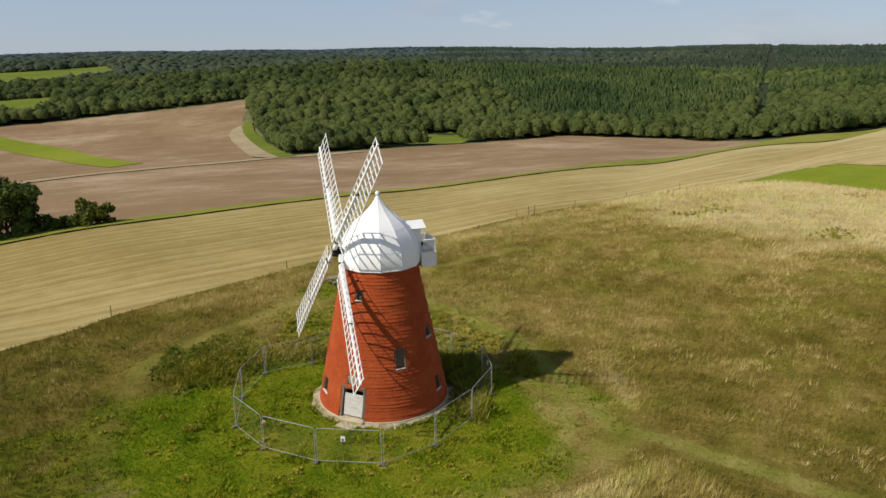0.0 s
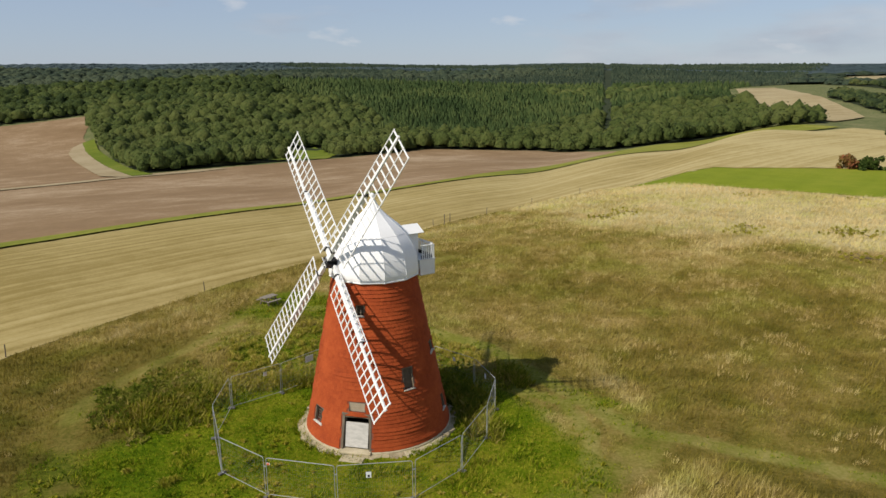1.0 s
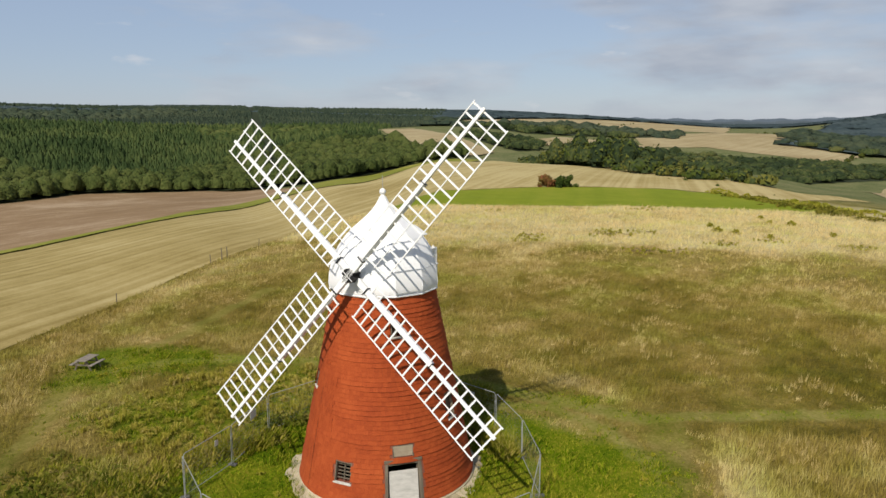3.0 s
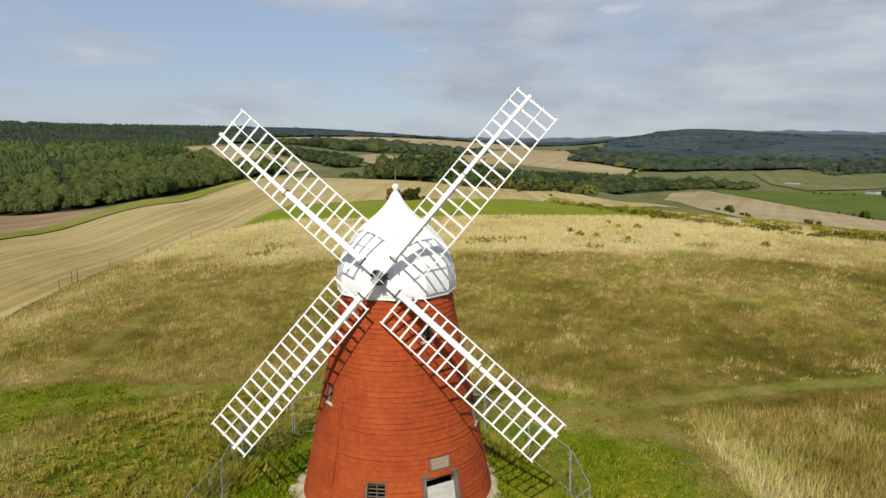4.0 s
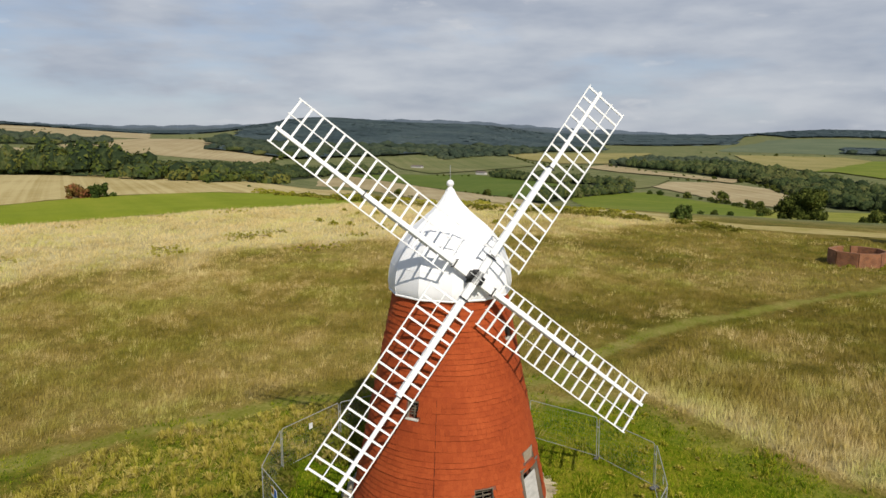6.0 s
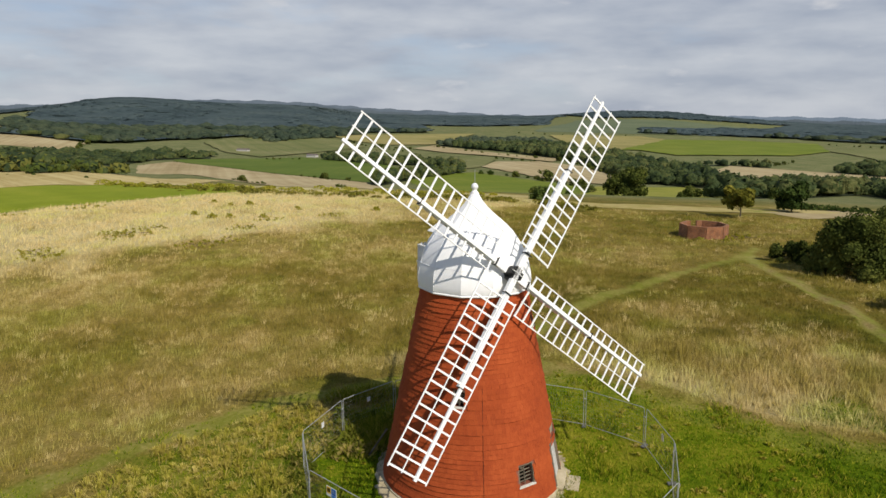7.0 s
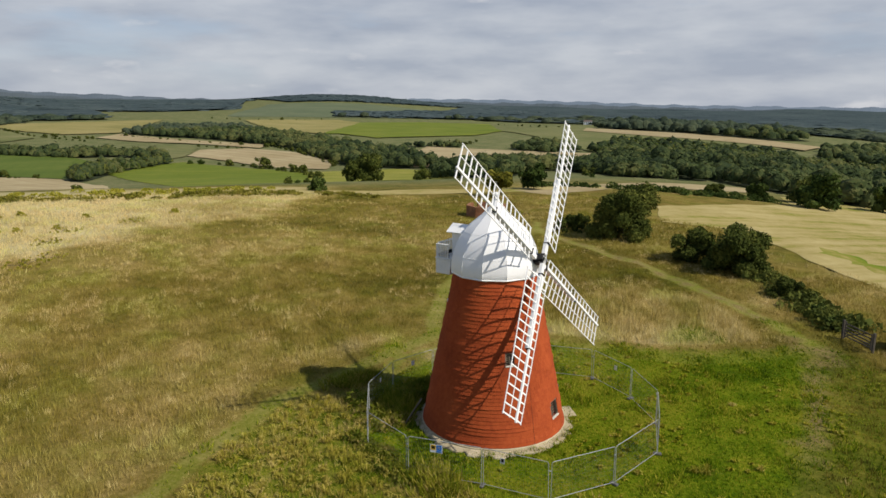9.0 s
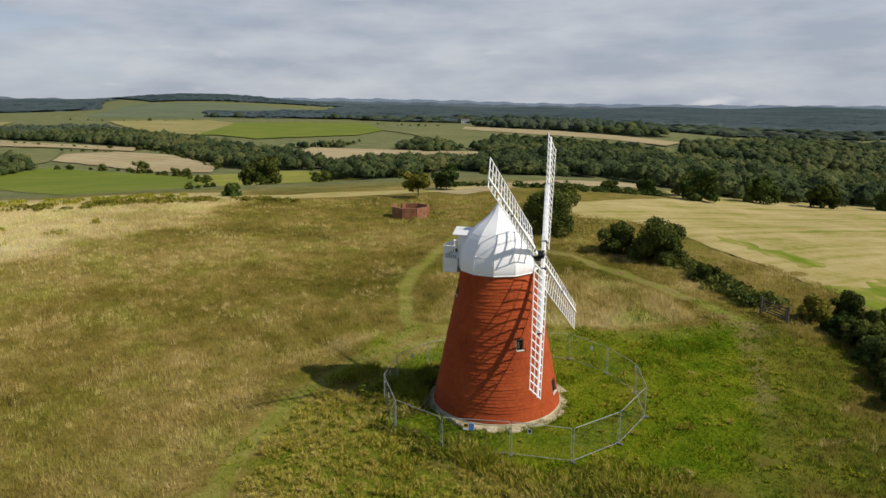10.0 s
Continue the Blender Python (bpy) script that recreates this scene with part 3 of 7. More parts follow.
HILL_PASTURE = field_material("mown_hill_pasture", [(0.3, (0.125, 0.165, 0.008)), (0.5, (0.18, 0.215, 0.013)), (0.7, (0.26, 0.26, 0.03))], 40, 5, 0.02, 0.3, 0.3)
SHEEPWALK = field_material("muted_green_hillside", [(0.3, (0.08, 0.105, 0.055)), (0.5, (0.108, 0.132, 0.07)), (0.7, (0.155, 0.17, 0.09))], 40, 9, 0.01, 0.1, 0.3)
CROP = field_material("dark_green_crop", [(0.3, (0.065, 0.1, 0.014)), (0.5, (0.088, 0.124, 0.018)), (0.7, (0.13, 0.152, 0.03))], -10, 6, 0.02, 0.3, 0.25)
YELLOW = field_material("yellow_green_grass", [(0.3, (0.15, 0.145, 0.04)), (0.5, (0.24, 0.21, 0.07)), (0.7, (0.34, 0.28, 0.12))], 20, 7, 0.012, 0.2, 0.35)
OLIVE = field_material("olive_grass_field", [(0.3, (0.085, 0.105, 0.03)), (0.5, (0.135, 0.145, 0.05)), (0.7, (0.22, 0.2, 0.09))], 15, 8, 0.01, 0.2, 0.4)
TAN = field_material("tan_harvested_field", [(0.3, (0.235, 0.18, 0.085)), (0.5, (0.335, 0.265, 0.14)), (0.7, (0.43, 0.36, 0.21))], 10, 5, 0.02, 0.2, 0.5)
HAYFIELD = field_material("cut_hay_field", [(0.35, (0.15, 0.175, 0.02)), (0.43, (0.25, 0.225, 0.05)), (0.5, (0.335, 0.27, 0.1)), (0.7, (0.46, 0.38, 0.17))], 72, 2.4, 0.08, 0.7, 0.5)
BANK = field_material("rank_green_bank", [(0.3, (0.11, 0.135, 0.014)), (0.5, (0.205, 0.21, 0.03)), (0.7, (0.32, 0.28, 0.07))], 37, 3, 0.06, 0.6, 0.3)
# wood floor darkened in its colour for the shade under the trees
SHADED_LITTER = field_material("shaded_wood_floor", [(0.3, (0.022, 0.03, 0.014)), (0.6, (0.04, 0.05, 0.024))], 0, 0, 0.02, 0.3)
TRACK = field_material("chalky_track", [(0.3, (0.24, 0.18, 0.09)), (0.6, (0.37, 0.3, 0.18))], 0, 0, 0.05, 0.5)


def drape(name, outline, material, label, step=6.0, lift=0.05, category="field"):
    """A sheet cut to outline and laid on the land."""
    from mathutils.geometry import delaunay_2d_cdt
    pts, edge = [], []
    for (ax, ay), (bx, by) in zip(outline, outline[1:] + outline[:1]):
        k = max(1, int(math.hypot(bx - ax, by - ay) / step))
        for i in range(k):
            px, py = ax + (bx - ax) * i / k, ay + (by - ay) * i / k
            j = 0.07 * step * (1 if i else 0)
            pts.append(Vector((px + j * math.sin(px * 1.7 + py * 2.3), py + j * math.cos(px * 2.1 - py * 1.3))))
    n = len(pts)
    xs, ys = [p.x for p in pts], [p.y for p in pts]
    gx, gy = np.meshgrid(np.arange(min(xs), max(xs), step), np.arange(min(ys), max(ys), step))
    gx, gy = gx.ravel(), gy.ravel()
    ok = inside(gx, gy, outline) & (poly_dist(gx, gy, outline + outline[:1]) > step * 0.45)
    pts += [Vector(p) for p in zip(gx[ok].tolist(), gy[ok].tolist())]
    v, _, f, *_ = delaunay_2d_cdt(pts, [], [list(range(n))], 1, 1e-5)
    x, y = np.array([p.x for p in v]), np.array([p.y for p in v])
    z = height(x, y) + lift + 0.0007 * np.hypot(x, y)
    rim = (poly_dist(x, y, outline + outline[:1]) < step * 0.12) & (lift < 0.17)
    z = np.where(rim, height(x, y) + 0.03 + 0.0004 * np.hypot(x, y), z)
    me = mesh_of(name, np.column_stack((x, y, z)), f, material, True)
    if me.polygons and sum(p.normal.z for p in me.polygons) < 0:
        me.flip_normals()
    return tagged(new(name, me), label, category, kind="structure")


def strip(line, w):
    """The outline of a band of half width w along a line."""
    left, right = [], []
    for i, (x, y) in enumerate(line):
        a, b = line[max(i - 1, 0)], line[min(i + 1, len(line) - 1)]
        dx, dy = b[0] - a[0], b[1] - a[1]
        q = math.hypot(dx, dy)
        left.append((x - dy / q * w, y + dx / q * w))
        right.append((x + dy / q * w, y - dx / q * w))
    return left + right[::-1]


HEDGE_LINE = [(-150.0, 5.0), (-66.3, 64.7), (-44.3, 79.8), (-8.0, 110.0), (32.7, 140.8), (76.6, 173.3), (138, 220), (205, 264), (307, 323)]
drape("stubble_field", [(-120.0, -25.0), (-31, 8), (-26, 18.5), (-13.4, 33), (0.2, 45.5), (14.0, 57.0), (32.5, 70.3), (52.3, 77.8), (74.8, 87.5), (100.0, 79.6), (116.8, 64.8), (117.7, 35.8), (150.4, 33.4), (167.7, 95.4),
                        (234, 164), (316, 262), (319, 313), (307, 321), (205, 262), (138, 218), (76.6, 171.3), (32.7, 138.8), (-8.0, 108.0), (-44.3, 77.8), (-66.3, 62.7), (-150.0, 3.0)], STUBBLE,
      "pale harvested stubble field with tractor lines", 2.6, 0.1)
drape("field_bank", strip(HEDGE_LINE[:6], 3.0)[:5] + [(70, 190), (100, 222), (122, 242), (142, 274), (165, 297), (200, 317), (236, 330), (290, 338), (300, 322), (206, 262.5), (139.5, 218.5)] + strip(HEDGE_LINE[:6], 3.0)[6:], BANK, "rank yellow-green grass bank between stubble and plough", 4, 0.32)
drape("ploughed_field", [(-160.0, 11.9), (-66.3, 67.2), (-44.3, 81.8), (-8.0, 112.0), (32.7, 142.8), (76.6, 175.3), (126, 228), (150, 290), (156, 346), (140, 384), (76, 411), (11, 364), (-81, 303), (-149, 480), (-168, 585),
                         (-265, 528), (-332, 458), (-421, 299), (-330, 119)], PLOUGH, "bare brown ploughed field", 8, 0.1)
drape("pasture", [(51.7, 76.7), (74.8, 87.0), (100.0, 79.1), (115.8, 64.3), (116.8, 37.7), (108.2, 21.1), (100.3, 24.7), (94.7, 31.1), (85.3, 42.6), (67.4, 61.5)], HILL_PASTURE, "bright green mown pasture on the hilltop", 4, 0.09)
drape("far_field", [(480, 702), (520, 690), (430, 495), (374, 388), (326, 358), (326, 404), (378, 530)], TAN, "distant tan harvested field", 20, 0.5)
drape("far_field", [(944, 1088), (1304, 995), (1727, 932), (1207, 660), (862, 693)], TAN, "distant tan harvested hillside", 40)
drape("far_field", [(772, 543), (1233, 614), (888, 378), (877, 301), (747, 280), (774, 440), (675, 460)], TAN, "distant tan harvested field", 25)
drape("valley_field", [(567, 166), (624, 151), (546, 91), (470, 41), (393, -10), (300, -20), (170, -4), (150, 10), (167, 33), (300, 96)], TAN, "tan harvested field below the hill", 10)
drape("valley_field", [(657, 157), (705, 110), (731, 45), (677, 8), (624, -34), (484, -49), (396, -12), (476, 42), (553, 93), (626, 150)], CROP, "dark green crop field in the valley", 12)
drape("valley_field", [(997, 192), (1168, 139), (1223, 69), (1140, -4), (957, -31), (795, 50), (736, 88), (819, 136)], OLIVE, "olive grass field in the valley", 20, 0.4)
drape("valley_field", [(1268, 23), (1326, -86), (1367, -265), (1013, -134), (1016, -68), (1124, -17)], YELLOW, "yellow-green grass field in the valley", 25, 0.5)
drape("valley_field", [(915, -92), (982, -129), (799, -164), (640, -209), (605, -189), (703, -160), (794, -119)], TAN, "tan harvested strip in the valley", 12, 0.4)
drape("valley_field", [(552, -112), (620, -140), (610, -179), (535, -196), (423, -182), (372, -152), (405, -131), (485, -123)], TAN, "tan harvested field in the valley", 10, 0.3)
drape("valley_field", [(426, -36), (473, -61), (495, -96), (418, -116), (358, -134), (250, -92), (215, -70), (208, -36), (301, -38)], PASTURE, "green sheep pasture in the valley", 10)
drape("valley_field", [(733, -123), (654, -148), (542, -107), (526, -88)], OLIVE, "small olive grass field in the valley", 12, 0.3)
drape("valley_field", [(1467, -410), (2144, -732), (2084, -804), (1909, -981), (1715, -1055), (1275, -827), (1352, -582), (1420, -408)], SHEEPWALK, "muted green grass field on a far hillside", 40)
drape("valley_field", [(1302, -395), (1270, -571), (1181, -575), (804, -336), (964, -332)], YELLOW, "pale grass field on the far slope", 25, 0.5)
drape("valley_field", [(1183, -572), (1186, -717), (1077, -802), (785, -605), (698, -496), (686, -351), (796, -356), (804, -336)], PASTURE, "green sheep pasture on the far slope", 25, 0.5)
drape("valley_field", [(450, -254), (545, -330), (505, -360), (463, -391), (423, -431), (301, -306), (298, -263), (325, -229), (353, -203)], TAN, "tan harvested field in the valley", 10, 0.3)
drape("valley_field", [(824, -625), (930, -877), (591, -710), (401, -706), (383, -618), (453, -589), (575, -625), (445, -447), (488, -474), (683, -572)], OLIVE, "rough olive grazing on the far rise", 20, 0.4)
drape("far_field", [(798, -783), (625, -750), (461, -735), (380, -720), (366, -660), (433, -675), (568, -674), (721, -703)], TAN, "long distant tan field", 20, 1.0)
drape("valley_field", [(250, -92), (358, -134), (352, -188), (300, -200), (190, -150), (150, -95), (180, -80)], BANK, "rough green grazing below the hill", 10, 0.1)
drape("stubble_strip", [(70.1, -66.0), (72.5, -94.0), (66.0, -126.0), (76.1, -140.0), (88.0, -120.0), (84.0, -88.0), (80.0, -64.0)], TAN, "pale stubble strip beyond the hedge", 5, 0.08)
drape("hay_field", [(48.1, -69.9), (47.1, -108.0), (60.1, -124.9), (10.0, -185.0), (-40.0, -150.0), (-70.0, -60.0), (-34, -24), (-16, -33), (-10, -37), (-6, -41.5), (-1, -44.5), (6, -48.3), (12, -52.5), (18.0, -57.5), (30.0, -62.0), (36.0, -57.0)], HAYFIELD,
      "cut hay field with green and straw swaths", 2.8, 0.06)
AFTERMATH = field_material("green_aftermath", [(0.36, (0.11, 0.16, 0.008)), (0.5, (0.165, 0.2, 0.016)), (0.6, (0.25, 0.225, 0.05)), (0.72, (0.36, 0.29, 0.1))], -38, 2, 0.3, 0.8, 0.7)
drape("green_sward", [(20.5, -63.5), (12.2, -61.6), (3.1, -57.2), (-2.5, -54.2), (-0.7, -48.8), (6.6, -53.0), (14.3, -57.2)], AFTERMATH, "green regrowth along the cut hay", 2.5, 0.12, "grass")
drape("green_sward", [(-4.9, -42.2), (-5.4, -46.4), (-9.2, -58.2), (-24.0, -50.0), (-30.0, -30.0), (-16.0, -34.0), (-9.9, -38.2)], AFTERMATH, "green regrowth beside the gate hedge", 2.5, 0.12, "grass")
drape("stubble_strip", [(104.2, -27.3), (96.3, -49.4), (86.3, -62.6), (81.2, -87.8), (72.0, -84.5), (75.5, -67.0), (86.0, -47.6), (95.2, -26.0)], HAYFIELD, "pale stubble strip along the hill edge", 5, 0.08)


# ---- the windmill ----
BASE_R, TAPER, RIM_Z = 4.05, -0.2035, 8.95
OPENINGS = [(-113.5, 5.3, 7.1, 7.72), (-21, 6.5, 4.4, 5.05), (-66, 5.6, 3.15, 4.33), (-22.5, 4.6, 1.1, 2.05), (-154.2, 6.2, 1.05, 1.96),
            (158.7, 4.7, 4.4, 5.1), (57, 5.5, 7.1, 7.7), (-113.5, 12.2, 0.0, 2.05), (-113.3, 7.2, 2.22, 2.74)]


def on_tower(bearing, z, off=0.0):
    r = BASE_R + TAPER * z + off
    a = radians(bearing)
    return Vector((r * math.cos(a), r * math.sin(a), z))


mill = thing("windmill", "red tile-hung windmill with white cap and four lattice sails", "windmill")


def tower_shell():
    """The brick tower with its openings cut through a half-metre wall."""
    azs = {round(-180 + 5 * i, 2) for i in range(72)}
    zs = {round(RIM_Z * i / 24, 3) for i in range(25)}
    for c, h, z0, z1 in OPENINGS:
        azs = {a for a in azs if not c - h - 1.2 < a < c + h + 1.2} | {c - h, c, c + h}
        zs |= {z0, z1}
    azs, zs = sorted(azs), sorted(zs)
    n, m = len(azs), len(zs)
    verts = [on_tower(a, z, off) for off in (0.0, -0.5) for z in zs for a in azs]

    def hollow(i, j):
        a0, a1 = azs[i % n], azs[(i + 1) % n]
        mid = (a0 + (a1 if a1 > a0 else a1 + 360)) / 2
        zz = (zs[j] + zs[j + 1]) / 2
        return any(c - h < mid < c + h and z0 < zz < z1 for c, h, z0, z1 in OPENINGS)

    def vid(side, i, j):
        return side * n * m + j * n + i % n
    faces = []
    for j in range(m - 1):
        for i in range(n):
            if hollow(i, j):
                continue
            faces.append((vid(0, i, j), vid(0, i + 1, j), vid(0, i + 1, j + 1), vid(0, i, j + 1)))
            faces.append((vid(1, i + 1, j), vid(1, i, j), vid(1, i, j + 1), vid(1, i + 1, j + 1)))
            if hollow(i + 1, j):
                faces.append((vid(0, i + 1, j), vid(1, i + 1, j), vid(1, i + 1, j + 1), vid(0, i + 1, j + 1)))
            if hollow(i - 1, j):
                faces.append((vid(0, i, j + 1), vid(1, i, j + 1), vid(1, i, j), vid(0, i, j)))
            if j + 1 < m - 1 and hollow(i, j + 1):
                faces.append((vid(0, i, j + 1), vid(0, i + 1, j + 1), vid(1, i + 1, j + 1), vid(1, i, j + 1)))
            if j > 0 and hollow(i, j - 1):
                faces.append((vid(0, i + 1, j), vid(0, i, j), vid(1, i, j), vid(1, i + 1, j)))
    return mesh_of("tower", verts, faces, BRICK_CORE)


tower = put("tower", tower_shell(), mill, "red clay tile-hung brick tower")
floor_me = mesh_of("floorboards", *lathe([(3.4, 0.12), (0.01, 0.12)], 24), TIMBER)
put("ground_floor", floor_me, mill)
part("upper_floor", box((0, 0, 2.95), (4.0, 4.0, 0.12)), TIMBER, mill)
part("upper_floor", box((0, 0, 5.7), (3.2, 3.2, 0.12)), TIMBER, mill)

# tile hanging: courses of lapped clay tiles, uneven as they were nailed
rng = np.random.default_rng(5)
tile_rows, single_tiles = [], []
COURSE = 0.196
rows_n = int((RIM_Z - 0.05) / COURSE)
for i in range(rows_n):
    z0 = 0.06 + i * COURSE
    r_mid = BASE_R + TAPER * z0
    count = int(2 * math.pi * r_mid / 0.175)
    phase = rng.random() * 360
    wob = rng.normal(0, 0.006) + (0.006 if i % 2 else -0.003)
    for k in range(count):
        a = (phase + 360 * k / count + 180) % 360 - 180
        half = 180 / count * 0.99
        zc = z0 + COURSE / 2
        if any(c - h - half * 0.5 < a < c + h + half * 0.5 and q0 - 0.05 < zc < q1 + 0.03 for c, h, q0, q1 in OPENINGS):
            continue
        swell = 0.011 * math.sin(zc * 5.3 + 2.1 * math.sin(radians(a) * 3)) + 0.008 * math.sin(zc * 13 + a * 0.11)
        lift = 0.044 + wob + swell + rng.normal(0, 0.0018)
        drop = rng.normal(0, 0.004) + 0.012 * math.sin(radians(a) * 5 + i * 0.9) * math.sin(i * 0.37)
        single = 149.0 < a < 181.0 and 3.0 < zc < 5.4 or -181 < a < -168 and 3.0 < zc < 5.4
        (single_tiles if single else tile_rows).append((a, half, z0 + drop, lift, rng.normal(0, 0.0016)))


def tile_corners(a, half, z0, lift, skew):
    top = z0 + COURSE * 1.15
    return [on_tower(a - half, z0, lift + skew), on_tower(a + half, z0, lift - skew), on_tower(a + half, top, 0.012), on_tower(a - half, top, 0.012),
            on_tower(a - half, z0, lift + skew - 0.016), on_tower(a + half, z0, lift - skew - 0.016), on_tower(a + half, top, 0.0), on_tower(a - half, top, 0.0)]


TILE_FACES = [(0, 1, 2, 3), (4, 5, 1, 0), (4, 0, 3, 7), (1, 5, 6, 2)]
single_tiles = single_tiles[:300]
tv = np.array([c for t in tile_rows for c in tile_corners(*t)])
tf = (np.arange(len(tile_rows))[:, None, None] * 8 + np.array(TILE_FACES)[None]).reshape(-1, 4)
tagged(put("tile_hanging", big_mesh("tile_hanging", tv, tf, TILE), tower, "weathered red clay tiles in uneven courses"), kind="stuff")
one = np.array([(-0.0875, 0.026, 0), (0.0875, 0.026, 0), (0.0865, 0.012, COURSE * 1.15), (-0.0865, 0.012, COURSE * 1.15),
                (-0.0875, 0.01, 0), (0.0875, 0.01, 0), (0.0865, 0, COURSE * 1.15), (-0.0865, 0, COURSE * 1.15)])
one_me = mesh_of("tile", one, [f[::-1] for f in TILE_FACES], TILE_ONE)
for a, half, z0, lift, skew in single_tiles:
    p = on_tower(a, z0, lift - 0.026)
    lean = Euler((math.atan(TAPER) * -1.0, 0, 0)).to_matrix().to_4x4()
    put("tile", one_me, tower, m=Matrix.Translation(p) @ Matrix.Rotation(radians(a) - math.pi / 2, 4, "Z") @ lean)

# vertical lead flashing line up the tower
bm = bmesh.new()
prev = None
for i in range(40):
    z = 0.15 + i * 0.13
    w = 0.014
    pair = [bm.verts.new(on_tower(176.2 + s * 0.11 + 0.1 * math.sin(i * 1.7), z, 0.056)) for s in (-1, 1)]
    if prev:
        bm.faces.new((prev[0], prev[1], pair[1], pair[0]))
    prev = pair
bmesh.ops.solidify(bm, geom=bm.faces[:], thickness=0.006)
part("lightning_strip", bm, IRON, mill, "thin dark conductor strip")

# pale footing round the base, broken into slabs
rng = np.random.default_rng(9)
cuts = np.cumsum(rng.uniform(9, 34, 40))
cuts = [c for c in cuts if c < 352] + [360]
last = 0
for c in cuts:
    bm = bmesh.new()
    n = 7
    r_out = 4.5 + rng.uniform(-0.2, 0.16)
    top = 0.12 + rng.uniform(-0.045, 0.03)
    ring = []
    for k in range(n + 1):
        a = radians(last + 0.2 + (c - last - 0.4) * k / n)
        ro = r_out + rng.uniform(-0.16, 0.14)
        ring.append([bm.verts.new((r * math.cos(a), r * math.sin(a), z)) for r, z in ((3.98, top + 0.04), (ro - 0.04, top), (ro, top - 0.05), (ro + 0.02, -0.25))])
    for p, q in zip(ring, ring[1:]):
        for k in range(3):
            bm.faces.new((p[k], p[k + 1], q[k + 1], q[k]))
    for e in (ring[0], ring[-1][::-1]):
        bm.faces.new(e)
    bmesh.ops.recalc_face_normals(bm, faces=bm.faces)
    part("footing_slab", bm, STONE, mill)
    last = c
verts, faces = lathe([(4.1, 0.0), (4.1, 0.2), (4.0, 0.24)], 64)
put("footing_kerb", mesh_of("footing_kerb", verts, faces, STONE), mill, "pale rendered kerb at the tower foot")

# doorway and window joinery
FRAME_BROWN = surface("brown_window_paint", [(0.3, (0.1, 0.075, 0.05)), (0.8, (0.26, 0.21, 0.15))], 4, 30, 0.7, 0.15)
SILL_PALE = surface("flaking_sill_paint", [(0.3, (0.3, 0.26, 0.2)), (0.55, (0.6, 0.57, 0.5)), (0.8, (0.72, 0.7, 0.65))], 5, 30, 0.7, 0.15)
def opening_frame(name, c, h, z0, z1, t=0.05, proud=0.0, deep=0.12, material=BOARD, sill=True):
    holder = new(name)
    holder.parent = mill
    for a in (c - h, c + h):
        k = 1 if a < c else -1
        w = math.degrees(t / (BASE_R + TAPER * (z0 + z1) / 2))
        part("jamb", bar(on_tower(a + k * w / 2, z0, proud - deep / 2), on_tower(a + k * w / 2, z1, proud - deep / 2), t, deep, on_tower(a + 90, 0) * Vector((1, 1, 0)), bevel=0.006), material, holder)
    part("head", bar(on_tower(c - h, z1 - t / 2, proud - deep / 2), on_tower(c + h, z1 - t / 2, proud - deep / 2), t, deep, (0, 0, 1), bevel=0.006), material, holder)
    if sill:
        part("sill", bar(on_tower(c - h * 1.06, z0 + 0.03, proud), on_tower(c + h * 1.06, z0 + 0.03, proud), 0.06, 0.13, (0, 0, 1), bevel=0.008), SILL_PALE, holder, "pale painted sill")
    return holder


for i, (c, h, z0, z1) in enumerate(OPENINGS[:7]):
    win = opening_frame("window", c, h, z0, z1, material=FRAME_BROWN)
    out = on_tower(c, 0).normalized()
    side = Vector((-out.y, out.x, 0))
    w = 2 * (BASE_R + TAPER * (z0 + z1) / 2) * math.sin(radians(h))
    if i == 2:
        for k in range(4):
            s = (k - 1.5) * (w - 0.14) / 4
            part("board", bar(on_tower(c, z0 + 0.06, -0.16) + side * s, on_tower(c, z1 - 0.06, -0.16) + side * s, (w - 0.15) / 4, 0.03, side), DARKBOARD, win, "brown vertical board")
    else:
        for k in range(5):
            z = z0 + 0.16 + k * (z1 - z0 - 0.2) / 5
            part("slat", bar(on_tower(c, z, -0.2) - side * (w / 2 - 0.05), on_tower(c, z + 0.02, -0.2) + side * (w / 2 - 0.05), 0.05, 0.02, (0, 0, 1)), TIMBER, win)
        part("mullion", bar(on_tower(c, z0 + 0.06, -0.17), on_tower(c, z1 - 0.05, -0.17), 0.04, 0.03, side), TIMBER, win)

c, h, z0, z1 = OPENINGS[7]
door = opening_frame("doorway", c, h, 0.1, z1, 0.13, 0.02, 0.3, TIMBER, sill=False)
out = on_tower(c, 0).normalized()
side = Vector((-out.y, out.x, 0))
part("door_board", bar(on_tower(c, 0.36, -0.16), on_tower(c, 1.66, -0.16), 1.24, 0.03, side, bevel=0.005), BOARD, door, "pale plywood hoarding sheet")
part("threshold", bar(on_tower(c - h, 0.2, 0.05), on_tower(c + h, 0.2, 0.05), 0.14, 0.5, (0, 0, 1), bevel=0.02), STONE, door, "worn stone threshold")
part("lintel", bar(on_tower(c - h * 1.05, 2.1, 0.03), on_tower(c + h * 1.05, 2.1, 0.03), 0.13, 0.1, (0, 0, 1), bevel=0.01), TIMBER, door, "weathered lintel beam")
part("step", box(on_tower(c, 0.06, 0.5), (0.6, 1.25, 0.12), Matrix.Rotation(radians(c), 3, "Z"), 0.02), STONE, door, "pale stone step")
c, h, z0, z1 = OPENINGS[8]
hatch = opening_frame("loading_hatch", c, h, z0, z1, 0.035, 0.02, 0.08, TIMBER, sill=False)
